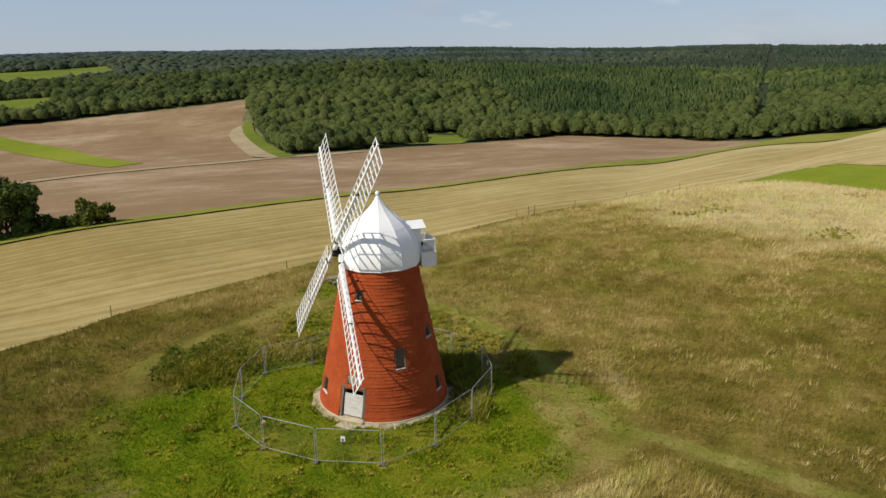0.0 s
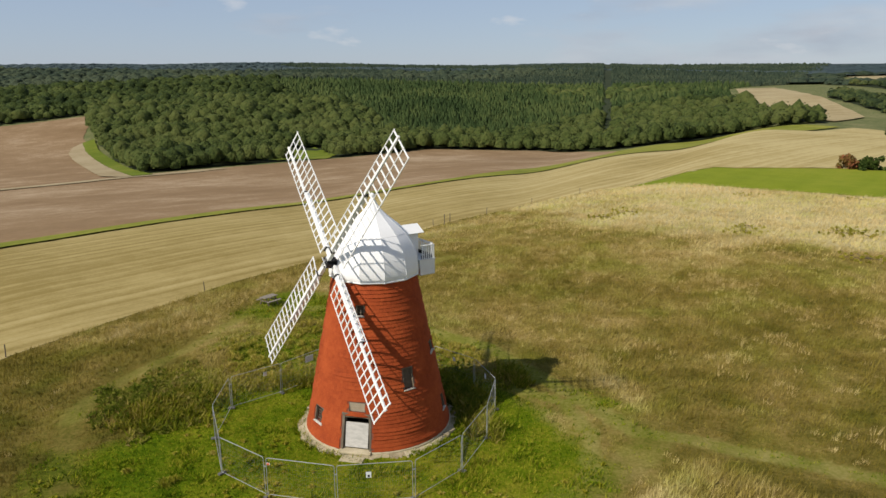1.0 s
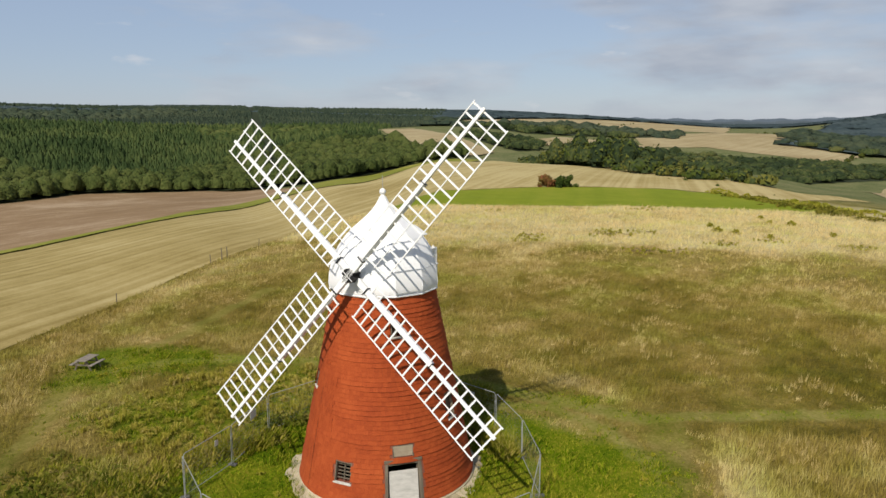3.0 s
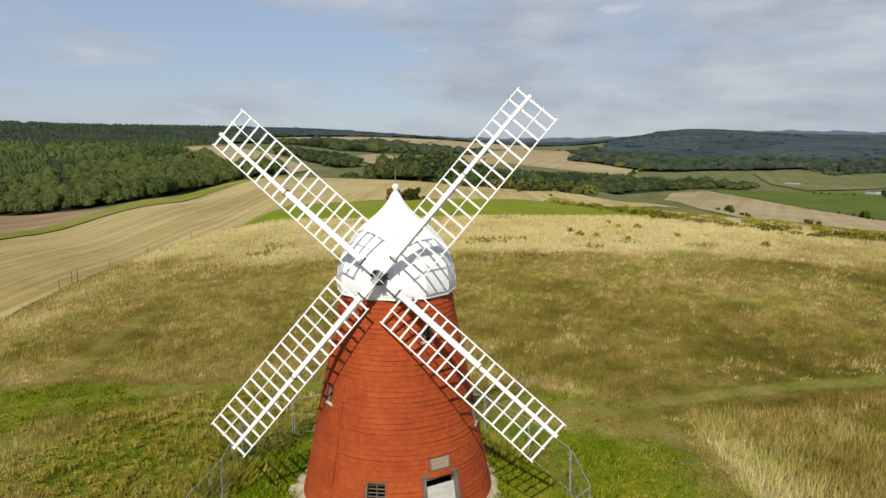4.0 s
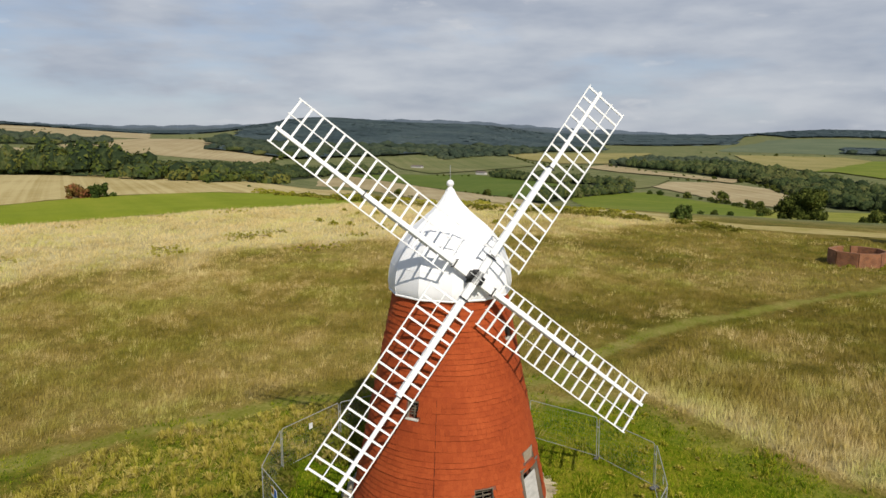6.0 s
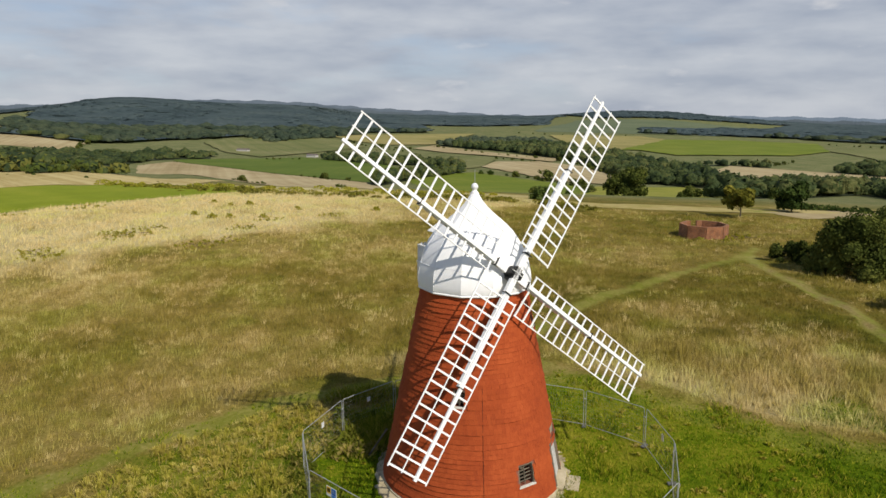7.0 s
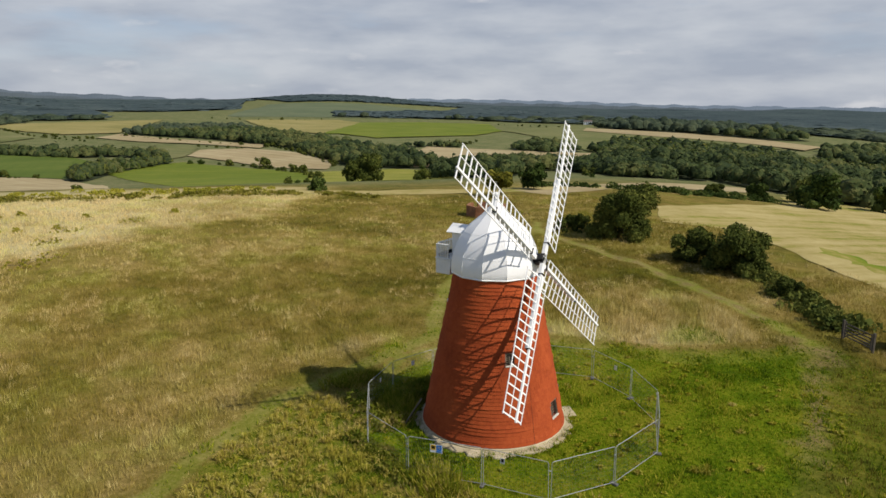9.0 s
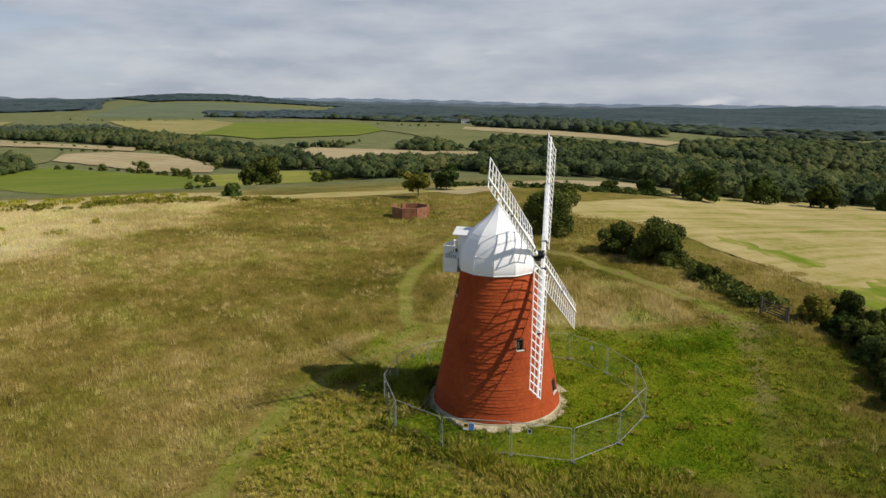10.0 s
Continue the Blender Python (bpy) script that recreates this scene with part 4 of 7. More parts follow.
part("hatch_board", bar(on_tower(c - h * 0.94, (z0 + z1) / 2, -0.03), on_tower(c + h * 0.94, (z0 + z1) / 2, -0.03), z1 - z0 - 0.06, 0.03, (0, 0, 1), bevel=0.004), BUFF, hatch, "buff weathered blank board")
part("prop", rod([(2.2, 4.6, 0.0), (1.75, 3.75, 1.5)], 0.05, 8), TIMBER, mill, "leaning pole against the tower")

# cap: twelve white panels with raised seams, ogee top
SEAM0 = radians(7)
CAP = [(2.3, 8.83), (2.42, 8.84), (2.46, 8.95), (2.48, 9.15), (2.45, 9.5), (2.37, 9.9), (2.23, 10.3), (2.03, 10.7), (1.76, 11.07), (1.42, 11.42), (1.08, 11.7),
       (0.78, 11.96), (0.54, 12.2), (0.36, 12.42), (0.235, 12.62), (0.16, 12.78), (0.14, 12.82)]
cap = new("cap")
cap.parent = mill
tagged(cap, "white ogee cap of twelve curved panels")
for k in range(12):
    a0, a1 = SEAM0 + k * math.pi / 6, SEAM0 + (k + 1) * math.pi / 6
    bm = bmesh.new()
    prev = None
    for r, z in CAP:
        row = [bm.verts.new((r * math.cos(a0) * (1 - u) + r * math.cos(a1) * u, r * math.sin(a0) * (1 - u) + r * math.sin(a1) * u, z)) for u in (0, 0.5, 1)]
        if prev:
            for i in range(2):
                bm.faces.new((prev[i], prev[i + 1], row[i + 1], row[i]))
        prev = row
    bmesh.ops.recalc_face_normals(bm, faces=bm.faces)
    for f in bm.faces:
        f.smooth = True
    part("panel", bm, WHITE_CAP, cap)
    pts = [(r * math.cos(a0), r * math.sin(a0), z) for r, z in CAP[1:]]
    part("seam", rod(pts, 0.009, 5), WHITE_CAP, cap)
verts, faces = lathe([(2.15, 8.8), (2.44, 8.8), (2.475, 8.83), (2.475, 8.86), (2.43, 8.89)], 12, SEAM0)
put("curb_trim", mesh_of("curb_trim", verts, faces, WHITE), cap)
for z_joint, r_joint in ((11.07, 1.765), (9.9, 2.375)):
    ring = [(r_joint * math.cos(SEAM0 + k * math.pi / 6), r_joint * math.sin(SEAM0 + k * math.pi / 6), z_joint) for k in range(13)]
    part("lap_joint", rod(ring, 0.008, 5), WHITE_CAP, cap)
verts, faces = lathe([(0.16, 12.74), (0.18, 12.78), (0.12, 12.84), (0.085, 12.9), (0.1, 12.93), (0.145, 12.99), (0.15, 13.04), (0.13, 13.11), (0.07, 13.17), (0.001, 13.19)], 14)
put("finial", mesh_of("finial", verts, faces, WHITE, True), cap, "white turned ball finial")
part("lightning_rod", rod([(0, 0, 13.15), (0, 0, 13.75)], 0.011, 5), GALV, cap, "thin metal rod")

# rear gallery and dormer
REAR = radians(23.0)
gal_m = Matrix.Rotation(REAR, 4, "Z")
gallery = new("rear_gallery")
gallery.parent = mill
gallery.matrix_basis = gal_m
bm = box((2.86, 0, 8.86), (0.98, 1.86, 0.86), bevel=0.02)
part("box", bm, WHITE, gallery, "white boarded gallery box")
part("floor", box((2.86, 0, 9.315), (1.04, 1.92, 0.05), bevel=0.008), WHITE, gallery)
for y in (-0.88, 0.88):
    part("post", box((3.29, y, 9.72), (0.08, 0.08, 0.8), bevel=0.008), WHITE, gallery)
    part("top_rail", box((2.88, y, 10.1), (0.92, 0.07, 0.05), bevel=0.008), WHITE, gallery)
    for k in range(6):
        part("baluster", box((2.56 + k * 0.13, y, 9.72), (0.06, 0.04, 0.86)), WHITE, gallery)
part("top_rail", box((3.29, 0, 10.1), (0.07, 1.86, 0.05), bevel=0.008), WHITE, gallery)
for k in range(9):
    part("baluster", box((3.29, -0.72 + k * 0.18, 9.74), (0.04, 0.075, 0.9)), WHITE, gallery)
# dark strips stand in for the shade low between the balusters
part("shade_strip", box((3.24, 0, 9.45), (0.02, 1.66, 0.2)), IRON, gallery, "added dark strip for the shade between the balusters")
for y in (-0.83, 0.83):
    part("shade_strip", box((2.86, y, 9.45), (0.72, 0.02, 0.2)), IRON, gallery, "added dark strip for the shade between the balusters")
def mesh_gable():
    """The little three-cornered front under the dormer roof."""
    bm = bmesh.new()
    tri = [bm.verts.new(p) for p in ((2.47, -0.55, 10.7), (2.47, 0.55, 10.7), (2.47, 0.0, 11.1))]
    bm.faces.new(tri)
    bmesh.ops.solidify(bm, geom=bm.faces[:], thickness=0.04)
    return bm


dormer = new("dormer")
dormer.parent = mill
dormer.matrix_basis = gal_m
for y in (-0.5, 0.5):
    part("cheek", box((2.2, y, 10.15), (0.62, 0.05, 1.2), bevel=0.006), WHITE, dormer)
part("door_leaf", box((2.46, 0, 10.05), (0.05, 0.95, 1.3), bevel=0.01), WHITE, dormer, "small white door")
for s in (-1, 1):
    part("roof_slope", box((2.18, s * 0.34, 11.0), (1.25, 0.8, 0.045), Matrix.Rotation(radians(-30 * s), 3, "X"), 0.008), WHITE, dormer, "white sloping roof board")
part("gable", mesh_gable(), WHITE, dormer)

# windshaft, poll end and sails
ROT_AZ, ROT_TILT = radians(-155.3), radians(10.15)
NRM = Vector((math.cos(ROT_TILT) * math.cos(ROT_AZ), math.cos(ROT_TILT) * math.sin(ROT_AZ), math.sin(ROT_TILT)))
RGT = Vector((0, 0, 1)).cross(NRM).normalized()
UPP = NRM.cross(RGT)
HUB = Vector((-2.47, -1.16, 9.79))
ROTOR = Matrix.Translation(HUB) @ Matrix((RGT, UPP, NRM)).transposed().to_4x4()
rotor = new("windshaft")
rotor.parent = mill
rotor.matrix_basis = ROTOR
part("shaft", rod([(0, 0, -2.3), (0, 0, -0.2)], 0.2, 12), IRON, rotor, "iron windshaft", True)
bm = box((0, 0, -0.06), (0.58, 0.3, 0.56), Matrix.Rotation(radians(51), 3, "Z"), 0.02)
part("poll_end", bm, IRON, rotor, "black cast-iron poll end")
part("poll_end", box((0, 0, -0.06), (0.3, 0.58, 0.56), Matrix.Rotation(radians(51), 3, "Z"), 0.02), IRON, rotor, "black cast-iron poll end")
for q in (6, 51, 96, 141):
    d = Vector((math.cos(radians(q)), math.sin(radians(q)), 0))
    if q in (51, 141):
        part("bolt_plate", bar(d * -0.36 + Vector((0, 0, 0.27)), d * 0.36 + Vector((0, 0, 0.27)), 0.035, 0.02, (0, 0, 1)), WHITE, rotor)


def sail(q, depth):
    """One lattice sail: bearing q degrees in the wheel, set at depth along the shaft."""
    s = new("sail")
    s.parent = mill
    s.matrix_basis = ROTOR @ pose(0, 0, depth, 0, 0, q - 90)
    part("stock", bar((0, 0, 0), (0, 5.06, 0), 0.27, 0.2, (1, 0, 0), 0.2, 0.012), WHITE, s)
    part("whip", bar((0, 1.0, 0.13), (0, 8.78, 0.1), 0.18, 0.1, (1, 0, 0), 0.13, 0.01), WHITE, s)
    for x, w in ((-0.52, 0.045), (0.66, 0.036), (1.3, 0.05)):
        part("hemlath", bar((x, 1.08, 0.09 - x * 0.13), (x, 8.74, 0.09 - x * 0.02), w, 0.035, (1, 0, 0)), WHITE, s)
    for i in range(17):
        y = 1.16 + i * 0.4681
        tw = 0.11 * (1 - i / 16) + 0.02
        part("sail_bar", bar((-0.54, y, 0.07 + 0.54 * tw), (1.32, y, 0.07 - 1.32 * tw), 0.075, 0.04, (0, 1, 0)), WHITE, s)
    for y, w in ((0.92, 0.36), (5.06, 0.28)):
        part("clamp", box((0, y, 0.06), (w * 0.94, 0.028, 0.26)), IRON, s, "dark iron strap")
        part("bolt", box((w / 2, y, 0.17), (0.03, 0.03, 0.07)), IRON, s)
    return s


for q, depth in ((51, 0.12), (231, 0.12), (141, -0.24), (321, -0.24)):
    sail(q, depth)


# ---- temporary site fence round the mill ----
FENCE = [(-8.2, -4.4), (-5.92, -6.95), (-2.78, -8.32), (0.73, -8.6), (3.42, -6.55), (5.5, -3.45), (6.85, -0.2), (6.38, 3.05), (4.3, 5.8), (0.95, 7.6),
         (-2.55, 7.2), (-5.55, 4.8), (-8.42, 3.1), (-8.95, -0.5)]
MESHWIRE = surface("fence_wire", [(0.3, (0.22, 0.23, 0.22)), (0.8, (0.36, 0.37, 0.36))], 6, 60, 0.5, 0.0, metal=0.6)
SIGN_WHITE = surface("white_plastic_sign", [(0.3, (0.72, 0.73, 0.72)), (0.8, (0.8, 0.8, 0.8))], 4, 30, 0.5, 0)
SIGN_BLUE = surface("blue_sign", [(0.3, (0.03, 0.16, 0.5)), (0.8, (0.05, 0.2, 0.58))], 4, 30, 0.5, 0)
SIGN_YELLOW = surface("yellow_sign", [(0.3, (0.7, 0.42, 0.03)), (0.8, (0.78, 0.5, 0.05))], 4, 30, 0.5, 0)
RUBBER = surface("grey_block", [(0.3, (0.09, 0.09, 0.08)), (0.8, (0.16, 0.155, 0.14))], 6, 30, 0.9, 0.2)
ORANGE = surface("orange_plastic", [(0.3, (0.6, 0.1, 0.03)), (0.8, (0.7, 0.14, 0.05))], 6, 30, 0.5, 0)


site_fence = thing("site_fence", "ring of galvanised mesh temporary fence panels round the windmill", "fence")


def fence_panel(length):
    """A round-tube mesh panel, one end at the origin, along +x."""
    f = new("fence_panel")
    f.parent = site_fence
    r, h, e = 0.0165, 2.0, 0.06
    c = 0.09
    part("tube_frame", merge(rod([(e, 0, 0.0), (e, 0, h - c), (e + c * 0.3, 0, h - c * 0.3), (e + c, 0, h), (length - e - c, 0, h), (length - e - c * 0.3, 0, h - c * 0.3),
                                  (length - e, 0, h - c), (length - e, 0, 0.0)], r, 7), rod([(e, 0, 0.14), (length - e, 0, 0.14)], r * 0.9, 6)), GALV, f)
    vs, fs = [], []

    def wire(a, b, t):
        a, b = Vector(a), Vector(b)
        s = Vector((0, 0, 1)) if abs((b - a).z) < 0.1 else Vector((1, 0, 0))
        k = len(vs)
        d = Vector((0, t, 0))
        vs.extend([a - s * t, a + d, a + s * t, b - s * t, b + d, b + s * t])
        fs.extend([(k, k + 1, k + 4, k + 3), (k + 1, k + 2, k + 5, k + 4), (k + 2, k, k + 3, k + 5)])
    n = int((length - 2 * e) / 0.09)
    for i in range(1, n):
        x = e + (length - 2 * e) * i / n
        wire((x, 0, 0.14), (x, 0, h), 0.0016)
    for i in range(1, 8):
        z = 0.14 + (h - 0.14) * i / 8
        wire((e, 0, z), (length - e, 0, z), 0.0018)
    me = mesh_of("wire_mesh", vs, fs, MESHWIRE)
    tagged(put("wire_mesh", me, f, "thin welded wire infill"), kind="stuff")
    for x in (0.02, length - 0.02):
        part("clip", box((x, 0.03, 1.55), (0.09, 0.05, 0.05), bevel=0.008), GALV, f)
    part("foot_block", box((0.0, 0, 0.06), (0.2, 0.42, 0.1), bevel=0.025), RUBBER, f, "grey concrete foot block")
    return f


for i, (a, b) in enumerate(zip(FENCE, FENCE[1:] + FENCE[:1])):
    L = math.hypot(b[0] - a[0], b[1] - a[1])
    p = fence_panel(L)
    za, zb = height1(*a), height1(*b)
    p.matrix_basis = Matrix.Translation((a[0], a[1], za + 0.02)) @ Matrix.Rotation(math.atan2(b[1] - a[1], b[0] - a[0]), 4, "Z") @ Matrix.Rotation(-math.atan2(zb - za, L), 4, "Y")


def notice(i, u, z, w, h, blocks, label):
    """A notice board wired to panel i, at share u of its length; blocks: (x0, x1, z0, z1, material) in shares."""
    a, b = Vector(FENCE[i]), Vector(FENCE[(i + 1) % len(FENCE)])
    c = a.lerp(b, u)
    out = Vector((c.x, c.y, 0)).normalized()
    s = thing("safety_notice", label, "notice", (c.x + out.x * 0.045, c.y + out.y * 0.045, height1(c.x, c.y) + z))
    d = (b - a).normalized()
    rot = Matrix((Vector((d.x, d.y, 0)), Vector((out.x, out.y, 0)), Vector((0, 0, 1)))).transposed()
    part("plate", box((0, 0, 0), (w, 0.008, h), rot), SIGN_WHITE, s)
    for x0, x1, z0, z1, mat in blocks:
        part("sign_field", box(rot @ Vector(((x0 + x1 - 1) * w / 2, 0.007, (z0 + z1 - 1) * h / 2)), ((x1 - x0) * w, 0.004, (z1 - z0) * h), rot), mat, s)


notice(10, 0.4, 1.62, 0.62, 0.42, [(0.05, 0.47, 0.3, 0.95, SIGN_YELLOW), (0.52, 0.95, 0.3, 0.95, SIGN_BLUE), (0.52, 0.95, 0.05, 0.25, SIGN_BLUE), (0.12, 0.4, 0.45, 0.8, IRON), (0.62, 0.85, 0.5, 0.78, SIGN_WHITE)],
       "white site notice with yellow and blue panels on the fence")
notice(11, 0.3, 1.6, 0.22, 0.28, [(0.2, 0.8, 0.3, 0.9, IRON)], "small white notice with dark emblem on the fence")
notice(2, 0.42, 1.5, 0.24, 0.3, [(0.3, 0.7, 0.1, 0.5, IRON)], "small white notice with dark emblem on the fence")
notice(8, 0.5, 1.5, 0.22, 0.28, [(0.2, 0.8, 0.2, 0.5, RUBBER)], "small white notice on the fence")
notice(6, 0.5, 1.5, 0.25, 0.3, [(0.2, 0.8, 0.2, 0.5, RUBBER)], "small white notice on the fence")
notice(7, 0.5, 1.5, 0.2, 0.25, [(0.2, 0.8, 0.2, 0.5, RUBBER)], "small white notice on the fence")
notice(1, 0.06, 1.75, 0.16, 0.12, [(0.1, 0.9, 0.1, 0.9, ORANGE)], "small orange tag on the fence")


# ---- brick pen, bench, gate, posts and far buildings ----
def brick_material():
    m, nt, bsdf = nodes_of("old_red_brick")
    co = nt.nodes.new("ShaderNodeTexCoord").outputs["UV"]
    b = nt.nodes.new("ShaderNodeTexBrick")
    b.inputs["Scale"].default_value = 1.0
    b.inputs["Brick Width"].default_value, b.inputs["Row Height"].default_value = 0.225, 0.075
    b.inputs["Mortar Size"].default_value = 0.008
    b.inputs["Color1"].default_value, b.inputs["Color2"].default_value = (0.37, 0.15, 0.06, 1), (0.23, 0.09, 0.045, 1)
    b.inputs["Mortar"].default_value = (0.27, 0.19, 0.12, 1)
    nt.links.new(co, b.inputs["Vector"])
    n = noise_node(nt, nt.nodes.new("ShaderNodeTexCoord").outputs["Object"], 1.1, 5)
    r = ramp_node(nt, [(0.3, (0.6, 0.55, 0.5)), (0.7, (1.15, 1.1, 1.05))])
    nt.links.new(n, r.inputs["Fac"])
    nt.links.new(mix_node(nt, 1.0, b.outputs["Color"], r.outputs[0], "MULTIPLY"), bsdf.inputs["Base Color"])
    bsdf.inputs["Roughness"].default_value = 0.9
    bn = nt.nodes.new("ShaderNodeBump")
    bn.inputs["Strength"].default_value, bn.inputs["Distance"].default_value = 0.5, 0.01
    nt.links.new(math_node(nt, "SUBTRACT", 1.0, b.outputs["Fac"]), bn.inputs["Height"])
    nt.links.new(bn.outputs[0], bsdf.inputs["Normal"])
    return m


OLD_BRICK = brick_material()


def wall_slab(a, b, h, thick, parent, name="wall"):
    """An upright brick wall from a to b with a coping, with brick-size UVs."""
    a, b = Vector(a), Vector(b)
    bm = bar((*a, h / 2 - 0.15), (*b, h / 2 - 0.15), h + 0.3, thick, (0, 0, 1))
    uv = bm.loops.layers.uv.new("uv")
    d = (b - a).normalized()
    for f in bm.faces:
        for l in f.loops:
            c = l.vert.co
            along = c.x * d.x + c.y * d.y
            across = -c.x * d.y + c.y * d.x
            l[uv].uv = (along, c.z) if abs(f.normal.z) < 0.5 and abs(f.normal.x * d.x + f.normal.y * d.y) < 0.5 else (along + across, c.z + across)
    return part(name, bm, OLD_BRICK, parent)


pen = thing("brick_pen", "roofless eight-sided red brick pen standing in the grass", "brick ruin")
R, H = 3.05, 1.95
corner = [(R * math.cos(radians(22 + 45 * k)), R * math.sin(radians(22 + 45 * k))) for k in range(8)]
for k in range(8):
    a, b = Vector(corner[k]), Vector(corner[(k + 1) % 8])
    if k == 7:
        wall_slab(a, a.lerp(b, 0.36), H, 0.34, pen)
        wall_slab(a.lerp(b, 0.74), b, H, 0.34, pen)
    else:
        wall_slab(a, b, H, 0.34, pen)
pen.matrix_basis = Matrix.Translation((59.6, -43.3, height1(59.6, -43.3)))

BENCH_WOOD = surface("silvered_wood", [(0.3, (0.14, 0.115, 0.085)), (0.8, (0.36, 0.31, 0.25))], 3, 40, 0.85, 0.2)
bench = thing("picnic_bench", "weathered wooden picnic bench on the mown grass", "bench")
for y in (-0.27, 0, 0.27):
    part("table_board", box((0, y, 0.74), (1.5, 0.25, 0.045), bevel=0.006), BENCH_WOOD, bench)
for y in (-0.72, 0.72):
    part("seat_board", box((0, y, 0.45), (1.5, 0.26, 0.045), bevel=0.006), BENCH_WOOD, bench)
for x in (-0.5, 0.5):
    part("cross_beam", box((x, 0, 0.39), (0.08, 1.6, 0.09), bevel=0.006), TIMBER, bench)
    for s in (-1, 1):
        part("leg", bar((x, s * 0.25, 0.72), (x, s * 0.62, -0.05), 0.1, 0.07, (0, 1, 0)), TIMBER, bench)
bench.matrix_basis = Matrix.Translation((-7.2, 25.3, height1(-7.2, 25.3))) @ Matrix.Rotation(radians(42), 4, "Z")

GATE_WOOD = surface("dark_gate_wood", [(0.3, (0.04, 0.033, 0.025)), (0.8, (0.13, 0.11, 0.085))], 3, 40, 0.85, 0.3)
gate = thing("field_gate", "dark weathered wooden five-bar field gate", "gate")
for i, z in enumerate((0.25, 0.45, 0.67, 0.92, 1.18)):
    part("rail", box((1.35, 0, z), (2.7, 0.05, 0.085), bevel=0.006), GATE_WOOD, gate)
part("brace", bar((0.1, 0.04, 0.25), (2.2, 0.04, 1.18), 0.08, 0.03, (0, 0, 1)), GATE_WOOD, gate)
for x, h in ((0.05, 1.25), (2.65, 1.2)):
    part("stile", box((x, 0, h / 2 + 0.08), (0.1, 0.07, h), bevel=0.006), GATE_WOOD, gate)
for x in (-0.16, 2.88):
    part("post", box((x, 0, 0.6), (0.17, 0.17, 1.6), bevel=0.02), GATE_WOOD, gate)
gate.matrix_basis = Matrix.Translation((-4.85, -28.45, height1(-6.1, -27.9) + 0.03)) @ Matrix.Rotation(radians(155), 4, "Z")

# post and wire along the stubble
post_me = None
EDGE = [(-31.5, 7.5), (-26.3, 18.2), (-13.7, 32.6), (-0.2, 45.0), (13.5, 56.4), (32.0, 69.8), (51.2, 77.2)]
tops = []
for (ax, ay), (bx, by) in zip(EDGE, EDGE[1:]):
    L = math.hypot(bx - ax, by - ay)
    n = max(1, round(L / 13.0))
    for i in range(n):
        tops.append((ax + (bx - ax) * i / n, ay + (by - ay) * i / n))
src_post = thing("fence_post", "thin weathered wooden fence post in long grass", "fence post", group="stubble edge fence posts")
part("stake", rod([(0, 0, -0.3), (0.01, 0, 0.6), (0.0, 0.015, 1.05)], 0.045, 7), TIMBER, src_post)
for i, (x, y) in enumerate(tops):
    m = Matrix.Translation((x, y, height1(x, y))) @ Euler((0.05 * math.sin(i * 2.1), 0.06 * math.cos(i * 1.3), i)).to_matrix().to_4x4()
    if i:
        copy_thing(src_post, m)
    else:
        src_post.matrix_basis = m
for dx in (0.0, 0.9):
    copy_thing(src_post, Matrix.Translation((15.2 + dx, 57.2 + dx * 0.6, height1(15.2, 57.2) + 0.15)) @ Matrix.Scale(1.25, 4))
ROOF = surface("slate_roof", [(0.3, (0.1, 0.08, 0.07)), (0.8, (0.2, 0.16, 0.14))], 1, 8, 0.8, 0.2)
GLASS = surface("dark_window_glass", [(0.3, (0.02, 0.025, 0.03)), (0.8, (0.04, 0.05, 0.06))], 2, 9, 0.1, 0, spec=0.6)


def house(x, y, L, W, H, turn, label, wall=WHITE, shed=False):
    h = thing("shed" if shed else "farmhouse", label, "shed" if shed else "house")
    part("wall", box((0, 0, H / 2 - 0.5), (L, W, H + 1)), wall, h)
    bm = bmesh.new()
    rz = H + W * (0.18 if shed else 0.42)
    v = [bm.verts.new(p) for p in ((-L / 2 - 0.3, -W / 2 - 0.4, H - 0.1), (L / 2 + 0.3, -W / 2 - 0.4, H - 0.1), (L / 2 + 0.3, W / 2 + 0.4, H - 0.1), (-L / 2 - 0.3, W / 2 + 0.4, H - 0.1),
                                   (-L / 2 - 0.3, 0, rz), (L / 2 + 0.3, 0, rz))]
    for f in ((0, 1, 5, 4), (2, 3, 4, 5), (0, 4, 3), (1, 2, 5), (3, 2, 1, 0)):
        bm.faces.new([v[i] for i in f])
    part("roof", bm, ROOF, h)
    if not shed:
        for s in (-1, 1):
            for k in range(4):
                for z in (1.5, 4.1):
                    part("window", box((-L * 0.36 + k * L * 0.24, s * W / 2, z), (1.2, 0.1, 1.3)), GLASS, h)
        part("chimney", box((L * 0.3, 0, rz + 0.3), (0.9, 0.9, 1.8)), OLD_BRICK, h)
    h.matrix_basis = Matrix.Translation((x, y, height1(x, y))) @ Matrix.Rotation(turn, 4, "Z")
    return h


house(943, -928, 15, 7, 5.4, radians(40), "white rendered farmhouse with slate roof on the far rise")
house(846, 119, 14, 7, 2.8, radians(70), "long pale farm shed beyond the green crop", BOARD, shed=True)
house(741, 34, 11, 6, 2.5, radians(60), "grey farm shed beyond the green crop", BOARD, shed=True)
house(30, -205, 16, 8, 3.0, radians(10), "pale flat-roofed shed among trees", BOARD, shed=True)


